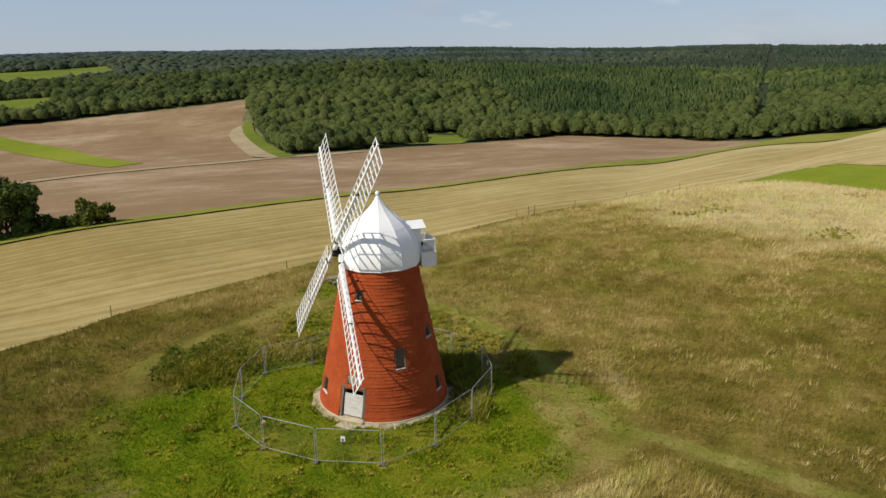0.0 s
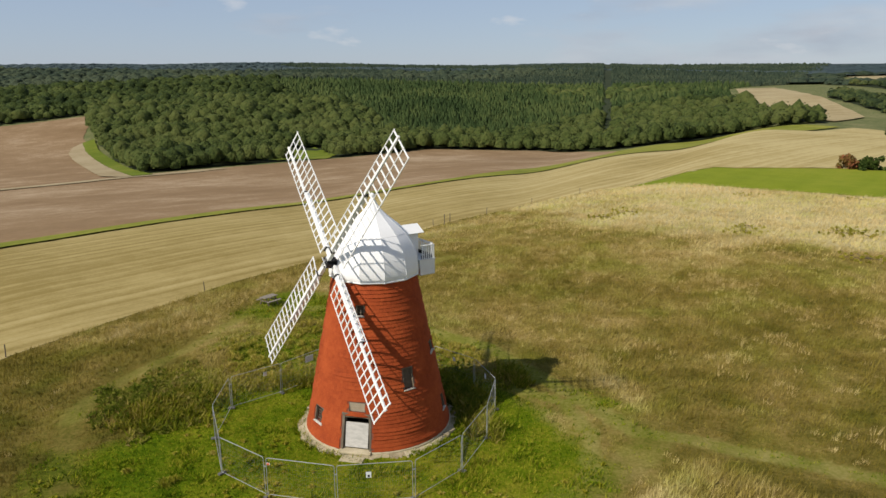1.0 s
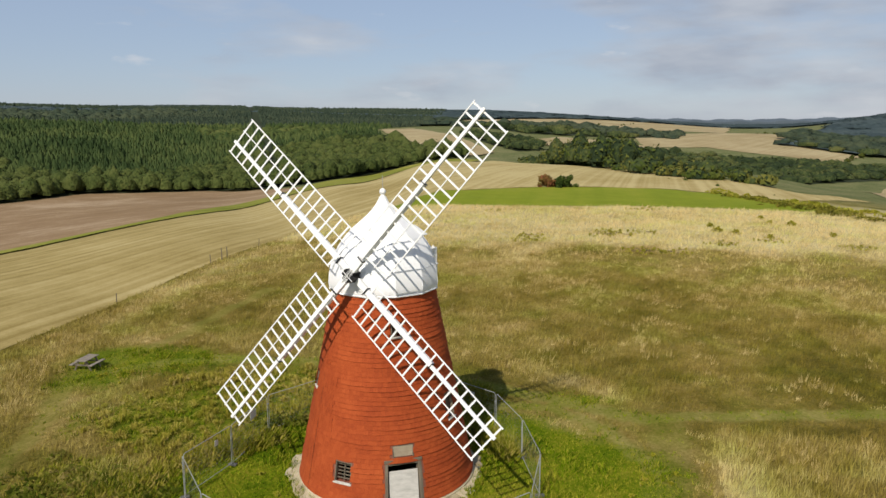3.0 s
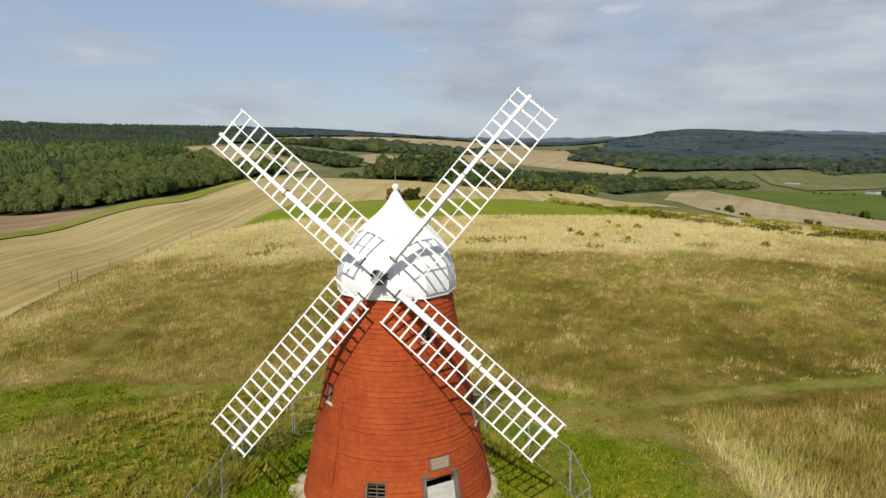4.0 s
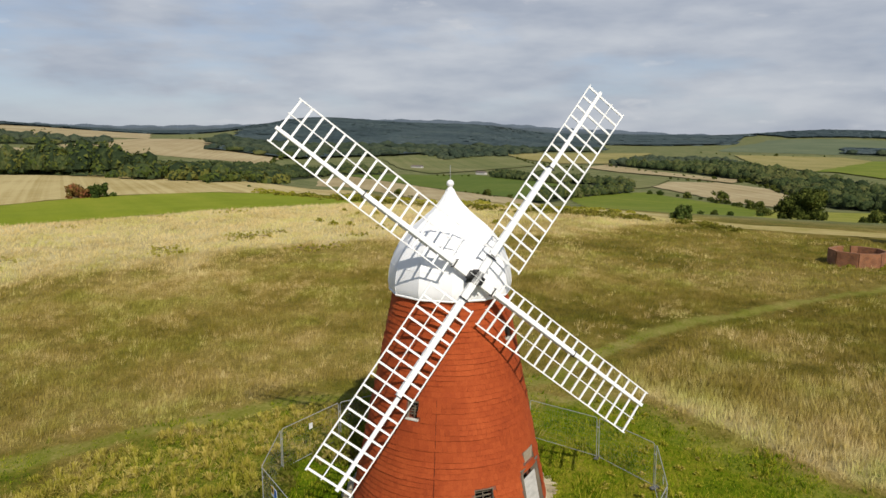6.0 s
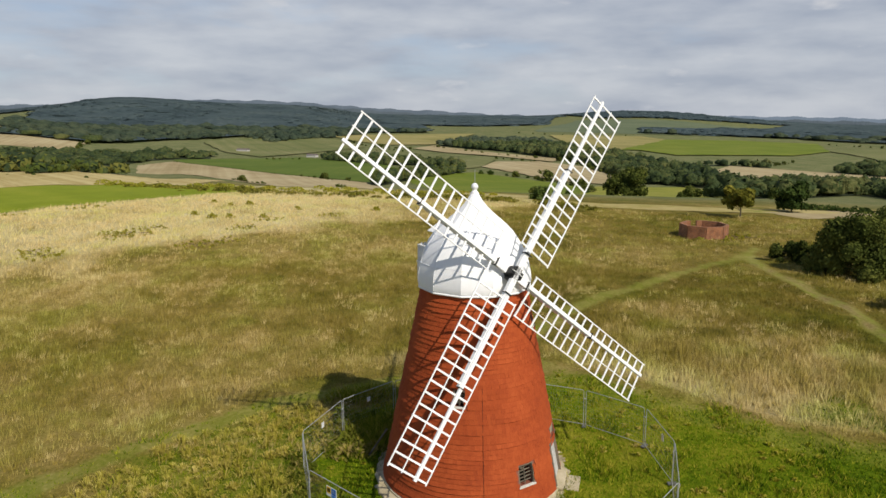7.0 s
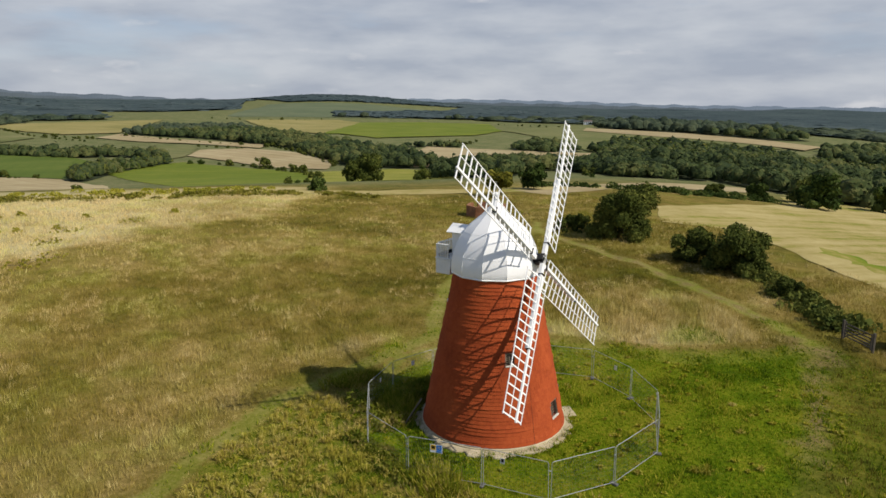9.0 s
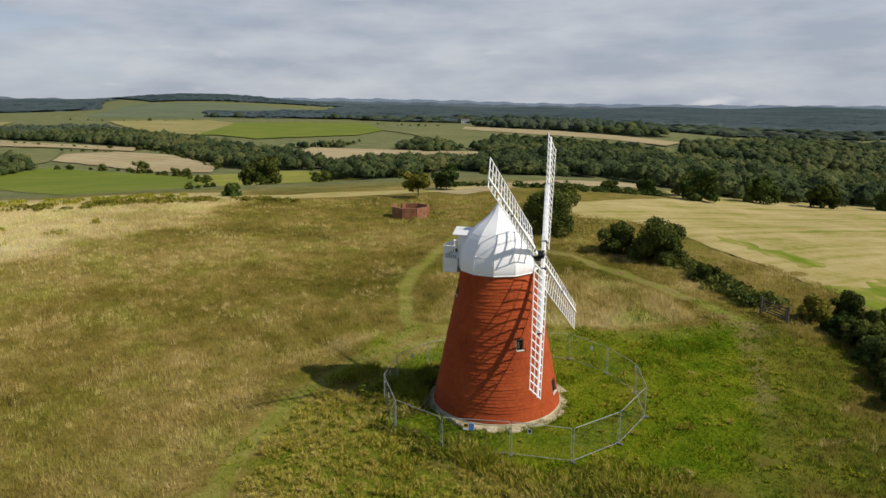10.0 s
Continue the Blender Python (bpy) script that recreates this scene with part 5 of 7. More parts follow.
# ---- trees, woods, bushes and long grass ----
def foliage(name, stops, through_light=0.25, noise_scale=0.25, spread=0.5, grain=0.0):
    """Leaf material; grain breaks a canopy into clumps of about 1 / grain metres."""
    m, nt, bsdf = nodes_of(name)
    co = nt.nodes.new("ShaderNodeTexCoord").outputs["Object"]
    isl = nt.nodes.new("ShaderNodeNewGeometry").outputs["Random Per Island"]
    ob = nt.nodes.new("ShaderNodeObjectInfo").outputs["Random"]
    n = math_node(nt, "MULTIPLY_ADD", noise_node(nt, co, noise_scale, 4), 1.7, -0.35)
    f = math_node(nt, "ADD", math_node(nt, "MULTIPLY_ADD", isl, spread, n), math_node(nt, "MULTIPLY_ADD", ob, 0.3, -0.15 - spread / 2))
    if grain:
        clump = noise_node(nt, co, grain, 3, 0.6)
        f = math_node(nt, "ADD", f, math_node(nt, "MULTIPLY_ADD", clump, 1.5, -0.75))
        dent = nt.nodes.new("ShaderNodeBump")
        dent.inputs["Strength"].default_value, dent.inputs["Distance"].default_value = 1.0, 0.9 / grain
        nt.links.new(clump, dent.inputs["Height"])
        nt.links.new(dent.outputs[0], bsdf.inputs["Normal"])
    r = ramp_node(nt, stops)
    nt.links.new(f, r.inputs["Fac"])
    nt.links.new(r.outputs[0], bsdf.inputs["Base Color"])
    bsdf.inputs["Roughness"].default_value, bsdf.inputs["Specular IOR Level"].default_value = 0.85, 0.08
    if through_light:
        tr = nt.nodes.new("ShaderNodeBsdfTranslucent")
        nt.links.new(r.outputs[0], tr.inputs["Color"])
        mx = nt.nodes.new("ShaderNodeMixShader")
        mx.inputs[0].default_value = through_light
        nt.links.new(bsdf.outputs[0], mx.inputs[1])
        nt.links.new(tr.outputs[0], mx.inputs[2])
        nt.links.new(mx.outputs[0], nt.nodes["Material Output"].inputs["Surface"])
    return m


LEAF_DARK = foliage("dark_leaves", [(0.2, (0.04, 0.054, 0.01)), (0.5, (0.075, 0.093, 0.018)), (0.8, (0.14, 0.15, 0.03))])
LEAF_MID = foliage("green_leaves", [(0.2, (0.03, 0.05, 0.01)), (0.5, (0.06, 0.09, 0.018)), (0.8, (0.12, 0.15, 0.035))])
LEAF_GOLD = foliage("yellowing_leaves", [(0.2, (0.12, 0.12, 0.015)), (0.5, (0.2, 0.185, 0.026)), (0.8, (0.31, 0.26, 0.05))])
LEAF_RED = foliage("russet_leaves", [(0.2, (0.13, 0.1, 0.025)), (0.45, (0.17, 0.12, 0.03)), (0.7, (0.26, 0.1, 0.045)), (0.95, (0.33, 0.13, 0.06))])
LEAF_GORSE = foliage("gorse_leaves", [(0.2, (0.34, 0.33, 0.035)), (0.5, (0.48, 0.44, 0.06)), (0.8, (0.56, 0.49, 0.1))], 0.6)
BARK = surface("tree_bark", [(0.3, (0.05, 0.04, 0.03)), (0.8, (0.13, 0.105, 0.08))], 2, 14, 0.95, 0.5, stretch=(1, 1, 0.25))
WOOD_LEAF = foliage("wood_edge_leaves", [(0.2, (0.036, 0.06, 0.013)), (0.42, (0.064, 0.092, 0.018)), (0.6, (0.098, 0.122, 0.025)), (0.8, (0.16, 0.158, 0.036))], 0.3, 0.06, 0.2)
FOREST_BROAD = foliage("forest_canopy", [(0.2, (0.0362, 0.0542, 0.0158)), (0.42, (0.0588, 0.0791, 0.0203)), (0.6, (0.0791, 0.102, 0.0271)), (0.8, (0.104, 0.122, 0.0339))], 0.2, 0.02, 0.3, 0.5)
FOREST_LEAF = foliage("forest_leaves_green", [(0.2, (0.0407, 0.0633, 0.0192)), (0.42, (0.0678, 0.0949, 0.0249)), (0.6, (0.0904, 0.118, 0.0316)), (0.8, (0.124, 0.138, 0.0384))], 0.28, 0.02, 0.2)
WOOD_YOUNG = foliage("young_leaf_canopy", [(0.22, (0.052, 0.074, 0.02)), (0.5, (0.08, 0.104, 0.028)), (0.78, (0.115, 0.128, 0.038))], 0.2, 0.05, 0.3)
WOOD_PINE = foliage("conifer_canopy", [(0.2, (0.0294, 0.0497, 0.0158)), (0.5, (0.052, 0.0768, 0.0237)), (0.85, (0.0904, 0.113, 0.0339))], 0.1, 0.012, 0.4)


# distance haze painted as a glow over an almost black surface
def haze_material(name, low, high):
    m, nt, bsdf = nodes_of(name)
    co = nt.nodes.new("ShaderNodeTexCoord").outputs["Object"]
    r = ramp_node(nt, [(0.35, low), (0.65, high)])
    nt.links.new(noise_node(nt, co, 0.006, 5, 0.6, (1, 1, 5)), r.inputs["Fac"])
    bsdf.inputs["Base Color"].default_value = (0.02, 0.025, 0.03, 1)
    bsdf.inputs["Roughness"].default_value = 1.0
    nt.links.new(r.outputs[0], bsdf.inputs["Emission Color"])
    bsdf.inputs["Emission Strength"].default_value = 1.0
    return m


# distance haze is mixed into the base colours of both far canopies
WOOD_FAR = foliage("haze_blue_canopy", [(0.12, (0.055, 0.08, 0.085)), (0.5, (0.078, 0.11, 0.114)), (0.88, (0.11, 0.142, 0.136))], 0.3, 0.006, 0.2, 0.06)
WOOD_MID = foliage("haze_green_canopy", [(0.2, (0.036, 0.054, 0.036)), (0.5, (0.056, 0.076, 0.046)), (0.8, (0.08, 0.098, 0.054))], 0.2, 0.012, 0.3, 0.2)


def ball(level):
    bm = bmesh.new()
    bmesh.ops.create_icosphere(bm, subdivisions=level, radius=1.0)
    v = np.array([p.co[:] for p in bm.verts])
    f = np.array([[q.index for q in t.verts] for t in bm.faces])
    bm.free()
    f = f[v[f].mean(1)[:, 2] > -0.45]
    return v, f


BALL0, BALL2 = ball(2), ball(1)


def leaf_cloud(rng, lobes, count, size, low=-0.75):
    """Leaf sprays over a set of lobes (x, y, z, r): arrays of verts and quads."""
    lobes = np.array(lobes, float)
    w = lobes[:, 3] ** 2
    pick = rng.choice(len(lobes), count * 2, p=w / w.sum())
    d = rng.normal(size=(count * 2, 3))
    d /= np.linalg.norm(d, axis=1)[:, None]
    p = lobes[pick, :3] + d * (lobes[pick, 3] * rng.uniform(0.78, 1.16, count * 2))[:, None]
    deep = np.zeros(len(p), bool)
    for x, y, z, r in lobes:
        deep |= np.linalg.norm(p - (x, y, z), axis=1) < r * 0.74
    keep = ~deep & (d[:, 2] > low) & (p[:, 2] > 0.05)
    p, d = p[keep][:count], d[keep][:count]
    n = d + rng.normal(0, 0.55, d.shape)
    n /= np.linalg.norm(n, axis=1)[:, None]
    u = np.cross(n, rng.normal(size=n.shape))
    u /= np.linalg.norm(u, axis=1)[:, None] + 1e-9
    v = np.cross(n, u)
    s = (size * rng.uniform(0.6, 1.3, len(p)))[:, None]
    verts = np.stack((p - u * s, p - v * s * 0.6 + n * s * 0.15, p + u * s, p + v * s * 0.6 + n * s * 0.15), 1).reshape(-1, 3)
    return verts, np.arange(len(verts)).reshape(-1, 4)


def crown_lobes(rng, w, h0, h1, n):
    """Lobes that fill a rounded crown of half width w between heights h0 and h1."""
    out = []
    mid, half = (h0 + h1) / 2, (h1 - h0) / 2
    for _ in range(n):
        d = rng.normal(size=3)
        d /= np.linalg.norm(d)
        k = rng.uniform(0.4, 0.86)
        out.append((d[0] * w * k, d[1] * w * k, mid + d[2] * half * k, min(w, half) * rng.uniform(0.24, 0.5)))
    out.append((0, 0, mid, min(w, half) * 0.75))
    if h0 < 0.12 * h1 + 0.3:
        for i in range(max(5, n // 2)):  # skirts that reach the grass
            q, k, r = i * 2.4 + rng.uniform(0, 1), rng.uniform(0.45, 0.85), min(w, half) * rng.uniform(0.25, 0.42)
            out.append((w * k * math.cos(q), w * k * math.sin(q), h0 + r * rng.uniform(0.6, 1.1), r))
    return out


def make_tree(name, label, seed, w, h, bare, leaves, size, material, lobes=14):
    """A tree: tapered trunk with limbs, and a crown of leaf sprays."""
    rng = np.random.default_rng(seed)
    t = thing(name, label, "tree" if "tree" in name else "bush")
    lob = crown_lobes(rng, w, bare, h, lobes)
    bms = []
    tr = max(0.06, h * 0.028)
    bm = bmesh.new()
    prev = None
    for k in range(6):
        z = -0.3 + (h * 0.62 + 0.3) * k / 5
        r = tr * (1.35 if k == 0 else 1 - 0.16 * k)
        ring = [bm.verts.new((r * math.cos(q) + 0.04 * h * math.sin(k * 0.7 + seed) * k / 5, r * math.sin(q), z)) for q in (2 * math.pi * i / 7 for i in range(7))]
        if prev:
            for i in range(7):
                bm.faces.new((prev[i], prev[(i + 1) % 7], ring[(i + 1) % 7], ring[i]))
        prev = ring
    bms.append(bm)
    for x, y, z, r in lob[:4 if leaves < 500 else 7]:
        z0 = max(h * 0.12, min(bare + 0.2, h * 0.4) * rng.uniform(0.7, 1.1))
        bms.append(rod([(0, 0, z0), (x * 0.45, y * 0.45, z0 + (z - z0) * 0.6), (x * 0.9, y * 0.9, z)], tr * 0.3, 5))
    part("trunk", merge(*bms), BARK, t)
    v, f = leaf_cloud(rng, lob, leaves, size)
    bv, bf = BALL2
    vs, fs = [v], [f[:, [0, 1, 2]], f[:, [0, 2, 3]]]
    for x, y, z, r in lob:
        core = bv * r * 0.8 * (1 + rng.normal(0, 0.1, (len(bv), 1))) + (x, y, z)
        fs.append(bf + sum(len(q) for q in vs))
        vs.append(np.maximum(core, (-99, -99, 0.02)))
    v, f = np.concatenate(vs), np.concatenate(fs)
    put("crown", big_mesh("crown", v, f, material), t)
    return t


def place(proto, x, y, turn=0.0, scale=1.0, sink=0.1):
    return copy_thing(proto, Matrix.Translation((x, y, height1(x, y) - sink)) @ Matrix.Rotation(turn, 4, "Z") @ Matrix.Scale(scale, 4))


def set_down(t, x, y, turn=0.0, sink=0.1):
    t.matrix_basis = Matrix.Translation((x, y, height1(x, y) - sink)) @ Matrix.Rotation(turn, 4, "Z")
    return t


# trees and thickets on the hill
set_down(make_tree("hawthorn_tree", "broad dark green hawthorn tree with leaves down to the grass", 3, 4.5, 6.8, 0.2, 10000, 0.18, LEAF_DARK, 26), 31.2, -43.9)
set_down(make_tree("thicket_bush", "low dark bush beside a broad hawthorn", 4, 2.8, 2.4, 0.0, 3000, 0.17, LEAF_DARK, 12), 38.2, -42.2)
set_down(make_tree("hawthorn_tree", "dense dark hawthorn thicket with two humps", 5, 3.4, 5.4, 0.2, 8000, 0.17, LEAF_DARK, 20), 12.2, -39.9)
set_down(make_tree("thicket_bush", "dark green lower end of a hawthorn thicket", 6, 2.8, 3.6, 0.1, 5000, 0.16, LEAF_DARK, 14), 17.2, -40.4)
set_down(make_tree("thicket_bush", "small round bush at the hay field edge", 7, 0.8, 1.5, 0.1, 350, 0.2, LEAF_MID, 7), 21.5, -48.0)
set_down(make_tree("bramble_bush", "rounded dark bramble bush above the gate", 8, 1.9, 1.8, 0.0, 3600, 0.13, LEAF_DARK, 14), 3.8, -35.2)
set_down(make_tree("bramble_bush", "low green bramble beside the gate", 9, 1.6, 1.1, 0.0, 2000, 0.12, LEAF_MID, 9), -0.6, -32.8)
set_down(make_tree("bramble_bush", "low green bramble beside the gate", 10, 1.3, 1.0, 0.0, 1800, 0.12, LEAF_MID, 9), -3.0, -30.4)
set_down(make_tree("elder_bush", "yellow-green elder bush beside the gate", 11, 1.5, 2.3, 0.2, 2600, 0.13, LEAF_GOLD, 10), -8.6, -29.8)
set_down(make_tree("hedge_bush", "dark green hedge bush", 12, 1.7, 2.5, 0.1, 3400, 0.13, LEAF_DARK, 12), -10.6, -32.0)
for k, (x, y, w, h) in enumerate([(-10.9, -28.6, 1.5, 1.7), (-12.6, -27.6, 1.7, 2.0), (-14.2, -26.6, 1.8, 2.3), (-15.4, -24.2, 1.9, 2.5), (-16.8, -22.6, 2.0, 2.6), (-17.6, -20.2, 2.0, 2.4), (-18.8, -17.6, 1.9, 2.2), (-13.6, -31.0, 1.8, 2.4), (-16.6, -28.8, 2.2, 2.8)]):
    set_down(make_tree("hedge_bush", "dark green overgrown hedge bush along the field edge", 20 + k, w, h, 0.0, 3400, 0.13, LEAF_DARK if k % 3 else LEAF_MID, 12), x, y)
set_down(make_tree("field_tree", "round dark field tree at the stubble edge", 31, 6.6, 10.2, 0.2, 3600, 0.42, LEAF_MID, 18), -68.8, 70.7)
set_down(make_tree("field_tree", "round dark field tree at the stubble edge", 33, 4.2, 6.0, 0.3, 1800, 0.42, LEAF_DARK, 14), -76.2, 62.7)
set_down(make_tree("thicket_bush", "dark green bush at the stubble edge", 32, 4.0, 4.6, 0.1, 1900, 0.36, LEAF_DARK, 14), -56.7, 74.1)
set_down(make_tree("thicket_bush", "green bush at the stubble edge", 34, 2.8, 2.9, 0.1, 700, 0.36, LEAF_MID, 10), -61.5, 71.3)
set_down(make_tree("field_tree", "small crooked yellow-green tree beyond the brick pen", 41, 3.4, 4.8, 1.2, 1500, 0.32, LEAF_GOLD, 14), 73.4, -56.9)
set_down(make_tree("field_tree", "rounded green tree on the hill edge", 42, 3.2, 5.2, 0.8, 1400, 0.34, LEAF_MID, 14), 79.2, -69.7)
set_down(make_tree("field_tree", "large dark spreading oak below the hill edge", 43, 7.8, 10.2, 0.5, 3600, 0.48, LEAF_DARK, 24), 193.2, -89.0)
set_down(make_tree("field_tree", "pale green willow bush on the hill edge", 44, 2.2, 3.0, 0.1, 700, 0.32, LEAF_MID, 10), 101.2, -32.3)
set_down(make_tree("thorn_bush", "low russet and green thorn bush in the pasture", 45, 2.9, 3.0, 0.0, 700, 0.3, LEAF_RED, 9), 99.0, 80.6)
set_down(make_tree("thorn_bush", "low green thorn bush in the pasture", 46, 3.4, 2.8, 0.0, 900, 0.3, LEAF_MID, 10), 100.9, 77.0)
for k, (x, y, w, h) in enumerate([(43, -110, 4.2, 6.8), (50, -118, 3.6, 5.6), (38, -128, 4.2, 6.6), (28, -138, 3.6, 5.4), (18, -150, 3.4, 5.2), (0, -166, 4.4, 6.4), (57, -112, 2.4, 3.2), (62, -104, 2.0, 2.2)]):
    set_down(make_tree("field_tree", "dark hedgerow tree beyond the hay field", 50 + k, w, h, 0.5, 1500, 0.4, LEAF_DARK if k % 2 else LEAF_MID, 13), x, y)

# low scrub dotted over the hilltop grass
scrub = make_tree("gorse_bush", "low yellow-green gorse bush in the dry grass", 70, 2.3, 0.28, 0.0, 2200, 0.1, LEAF_GORSE, 18)
thorn = make_tree("thorn_bush", "small yellow-green thorn bush in the dry grass", 71, 0.8, 0.8, 0.02, 900, 0.09, LEAF_GORSE, 8)
spots = [(72.3, 25.7, 1), (52.9, 19.0, 0), (56.0, 31.7, 0), (61.5, 28.9, 0), (69.2, 22.9, 1), (69.9, 20.6, 1), (68.6, 15.4, 0), (47.2, 36.4, 0), (39.5, 51.3, 0), (62.3, 57.6, 0), (74.7, 50.3, 0), (80.9, 42.9, 0),
         (85.7, 25.5, 1), (82.1, 22.3, 1), (83.1, 19.6, 1), (78.5, 12.0, 1), (61.9, 18.4, 0), (77.9, 0.4, 1), (50, 21, 0), (58.4, 32.4, 0), (49.2, 37.7, 0), (36.2, 49.9, 0), (70.1, 16.4, 1), (72.5, 6.9, 0), (57.8, 30.0, 0),
         (55.6, -40.6, 1), (54.4, -43.6, 1), (56.1, -46.9, 0), (60.1, -44.3, 0)]
used = set()
for i, (x, y, kind_i) in enumerate(spots):
    src = thorn if kind_i else scrub
    m = Matrix.Translation((x, y, height1(x, y) - 0.06)) @ Matrix.Rotation(i * 1.3, 4, "Z") @ Matrix.Scale(0.8 + 0.55 * ((i * 37) % 10) / 10, 4)
    if src.name in used:
        copy_thing(src, m)
    else:
        src.matrix_basis = m
        used.add(src.name)
rim_bush = make_tree("rim_bush", "yellow-green scrub bush on the hill edge", 72, 1.9, 1.3, 0.0, 520, 0.22, LEAF_GOLD, 9)
rim = [(102.7, 33.9), (105.5, 29.8), (103.8, 24.6), (98.1, 16.6), (96.0, 9.7), (94.0, 1.3), (97.0, -6.5), (99.1, -12.4), (96.1, -18.4), (100.2, -25.4), (92.2, -29.4), (106.1, -21.4), (104.1, 19.2), (101.0, 5.2), (93.3, -37.4), (97.3, -41.3), (72.2, -52.7), (69.2, -53.7), (108.0, 39.4), (113.4, 46.8)]
for i, (x, y) in enumerate(rim):
    m = Matrix.Translation((x, y, height1(x, y) - 0.1)) @ Matrix.Rotation(i * 2.1, 4, "Z") @ Matrix.Diagonal((0.5 + 0.8 * ((i * 29) % 10) / 10, 0.5 + 0.8 * ((i * 29) % 10) / 10, 0.35 + 0.5 * ((i * 13) % 10) / 10, 1))
    if i:
        copy_thing(rim_bush, m)
    else:
        rim_bush.matrix_basis = m

# hedgerow trees in the valley, copies of a few grown forms
forms = [make_tree("hedgerow_tree", "dark rounded hedgerow tree in the valley", 80 + k, w * 1.12, h, 0.15, 320, 0.86, mat, 10)
         for k, (w, h, mat) in enumerate([(5.4, 10, LEAF_DARK), (4.4, 8.2, LEAF_MID), (6.2, 11.5, LEAF_DARK), (3.6, 6.0, LEAF_MID), (5.0, 9.0, LEAF_DARK)])]
for f_ in forms:
    tagged(f_, group="valley hedgerow trees")
LINES = [  # hedgerow lines: points, spacing, size
    ([(481, -89), (464, -105), (440, -118), (401, -126), (348, -128)], 9.5, 0.9), ([(340, -128), (262, -100)], 13, 0.8), ([(445, 25), (416, 10), (411, -6)], 8, 0.8),
    ([(689, -151), (639, -166), (610, -179)], 9, 0.7), ([(953, -125), (780, -154), (689, -180), (617, -198)], 17, 0.75), ([(648, -211), (561, -203), (462, -186), (396, -168)], 9, 0.8),
    ([(994, -52), (927, -74), (885, -95)], 11, 0.9), ([(1396, -354), (1320, -401), (1272, -476), (1304, -561)], 26, 1.0), ([(1072, -811), (926, -809), (860, -799)], 22, 1.0),
    ([(493, -631), (449, -626), (399, -617), (359, -631)], 13, 0.8), ([(1126, -5), (963, -43), (852, -75)], 15, 0.8), ([(699, 78), (692, 57), (694, 37)], 7, 0.8),
    ([(567, 166), (624, 151), (546, 91), (470, 41), (393, -10)], 11, 0.28), ([(338, -197), (312, -222), (281, -248), (282, -300)], 8.5, 0.85), ([(205, 36), (222, 40), (236, 36)], 6, 0.5), ([(150.0, 8.3), (165.0, 0.9)], 7, 0.4),
    ([(205.1, 27.2), (240.3, 42.4)], 9, 0.5), ([(150, -84), (190, -110), (240, -140), (290, -190)], 9, 0.62), ([(133, -98), (165, -128), (200, -160), (235, -210)], 8, 0.6), ([(112, -118), (140, -150), (165, -190)], 8, 0.62),
    ([(133.7, 56.2), (140.0, 66.0), (152.5, 87.9)], 7, 0.32), ([(122.8, 39.6), (129.3, 48.8), (137.7, 58.0)], 9, 0.25), ([(867, 299), (752, 278)], 15),
    ([(881, 374), (1218, 605)], 40), ([(1021, 876), (1121, 832), (1324, 926)], 40), ([(148.3, -43.1), (160.4, -54.9), (176.4, -62.8)], 8, 0.55), ([(610, -440), (560, -380), (550, -330)], 12, 0.7), ([(298, -200), (250, -176), (210, -150)], 10, 0.75)]
rng = np.random.default_rng(17)
first = [True] * len(forms)
for line, gap, *size in LINES:
    for (ax, ay), (bx, by) in zip(line, line[1:]):
        k = max(1, int(math.hypot(bx - ax, by - ay) / gap))
        for i in range(k):
            u = (i + rng.uniform(0.1, 0.9)) / k
            x, y = ax + (bx - ax) * u + rng.normal(0, 1.2), ay + (by - ay) * u + rng.normal(0, 1.2)
            n = int(rng.integers(0, 5))
            m = Matrix.Translation((x, y, height1(x, y) - 0.3)) @ Matrix.Rotation(rng.uniform(0, 6.28), 4, "Z") @ Matrix.Scale(rng.uniform(0.65, 1.15) * 0.74 * (size[0] if size else 1.0), 4)
            if first[n]:
                forms[n].matrix_basis = m
                first[n] = False
            else:
                copy_thing(forms[n], m)


# ---- woods: great numbers of crowns, joined ----


def crowns(rng, x, y, h, w, base, rough):
    """Lumpy crowns at x, y with heights h and half widths w, as verts and triangles."""
    bv, bf = base
    n, k = len(x), len(bv)
    lump = 1 + rng.normal(0, rough, (n, k))
    a = rng.uniform(0, 6.28, n)
    c, s = np.cos(a)[:, None], np.sin(a)[:, None]
    vx = (bv[:, 0] * c - bv[:, 1] * s) * lump * w[:, None]
    vy = (bv[:, 0] * s + bv[:, 1] * c) * lump * w[:, None]
    vz = bv[:, 2] * lump * (h * 0.48)[:, None] + (h * 0.52)[:, None]
    v = np.stack((vx + x[:, None], vy + y[:, None], vz + height(x, y)[:, None] - 0.5), -1).reshape(-1, 3)
    return v, (np.arange(n)[:, None, None] * k + bf[None]).reshape(-1, 3)


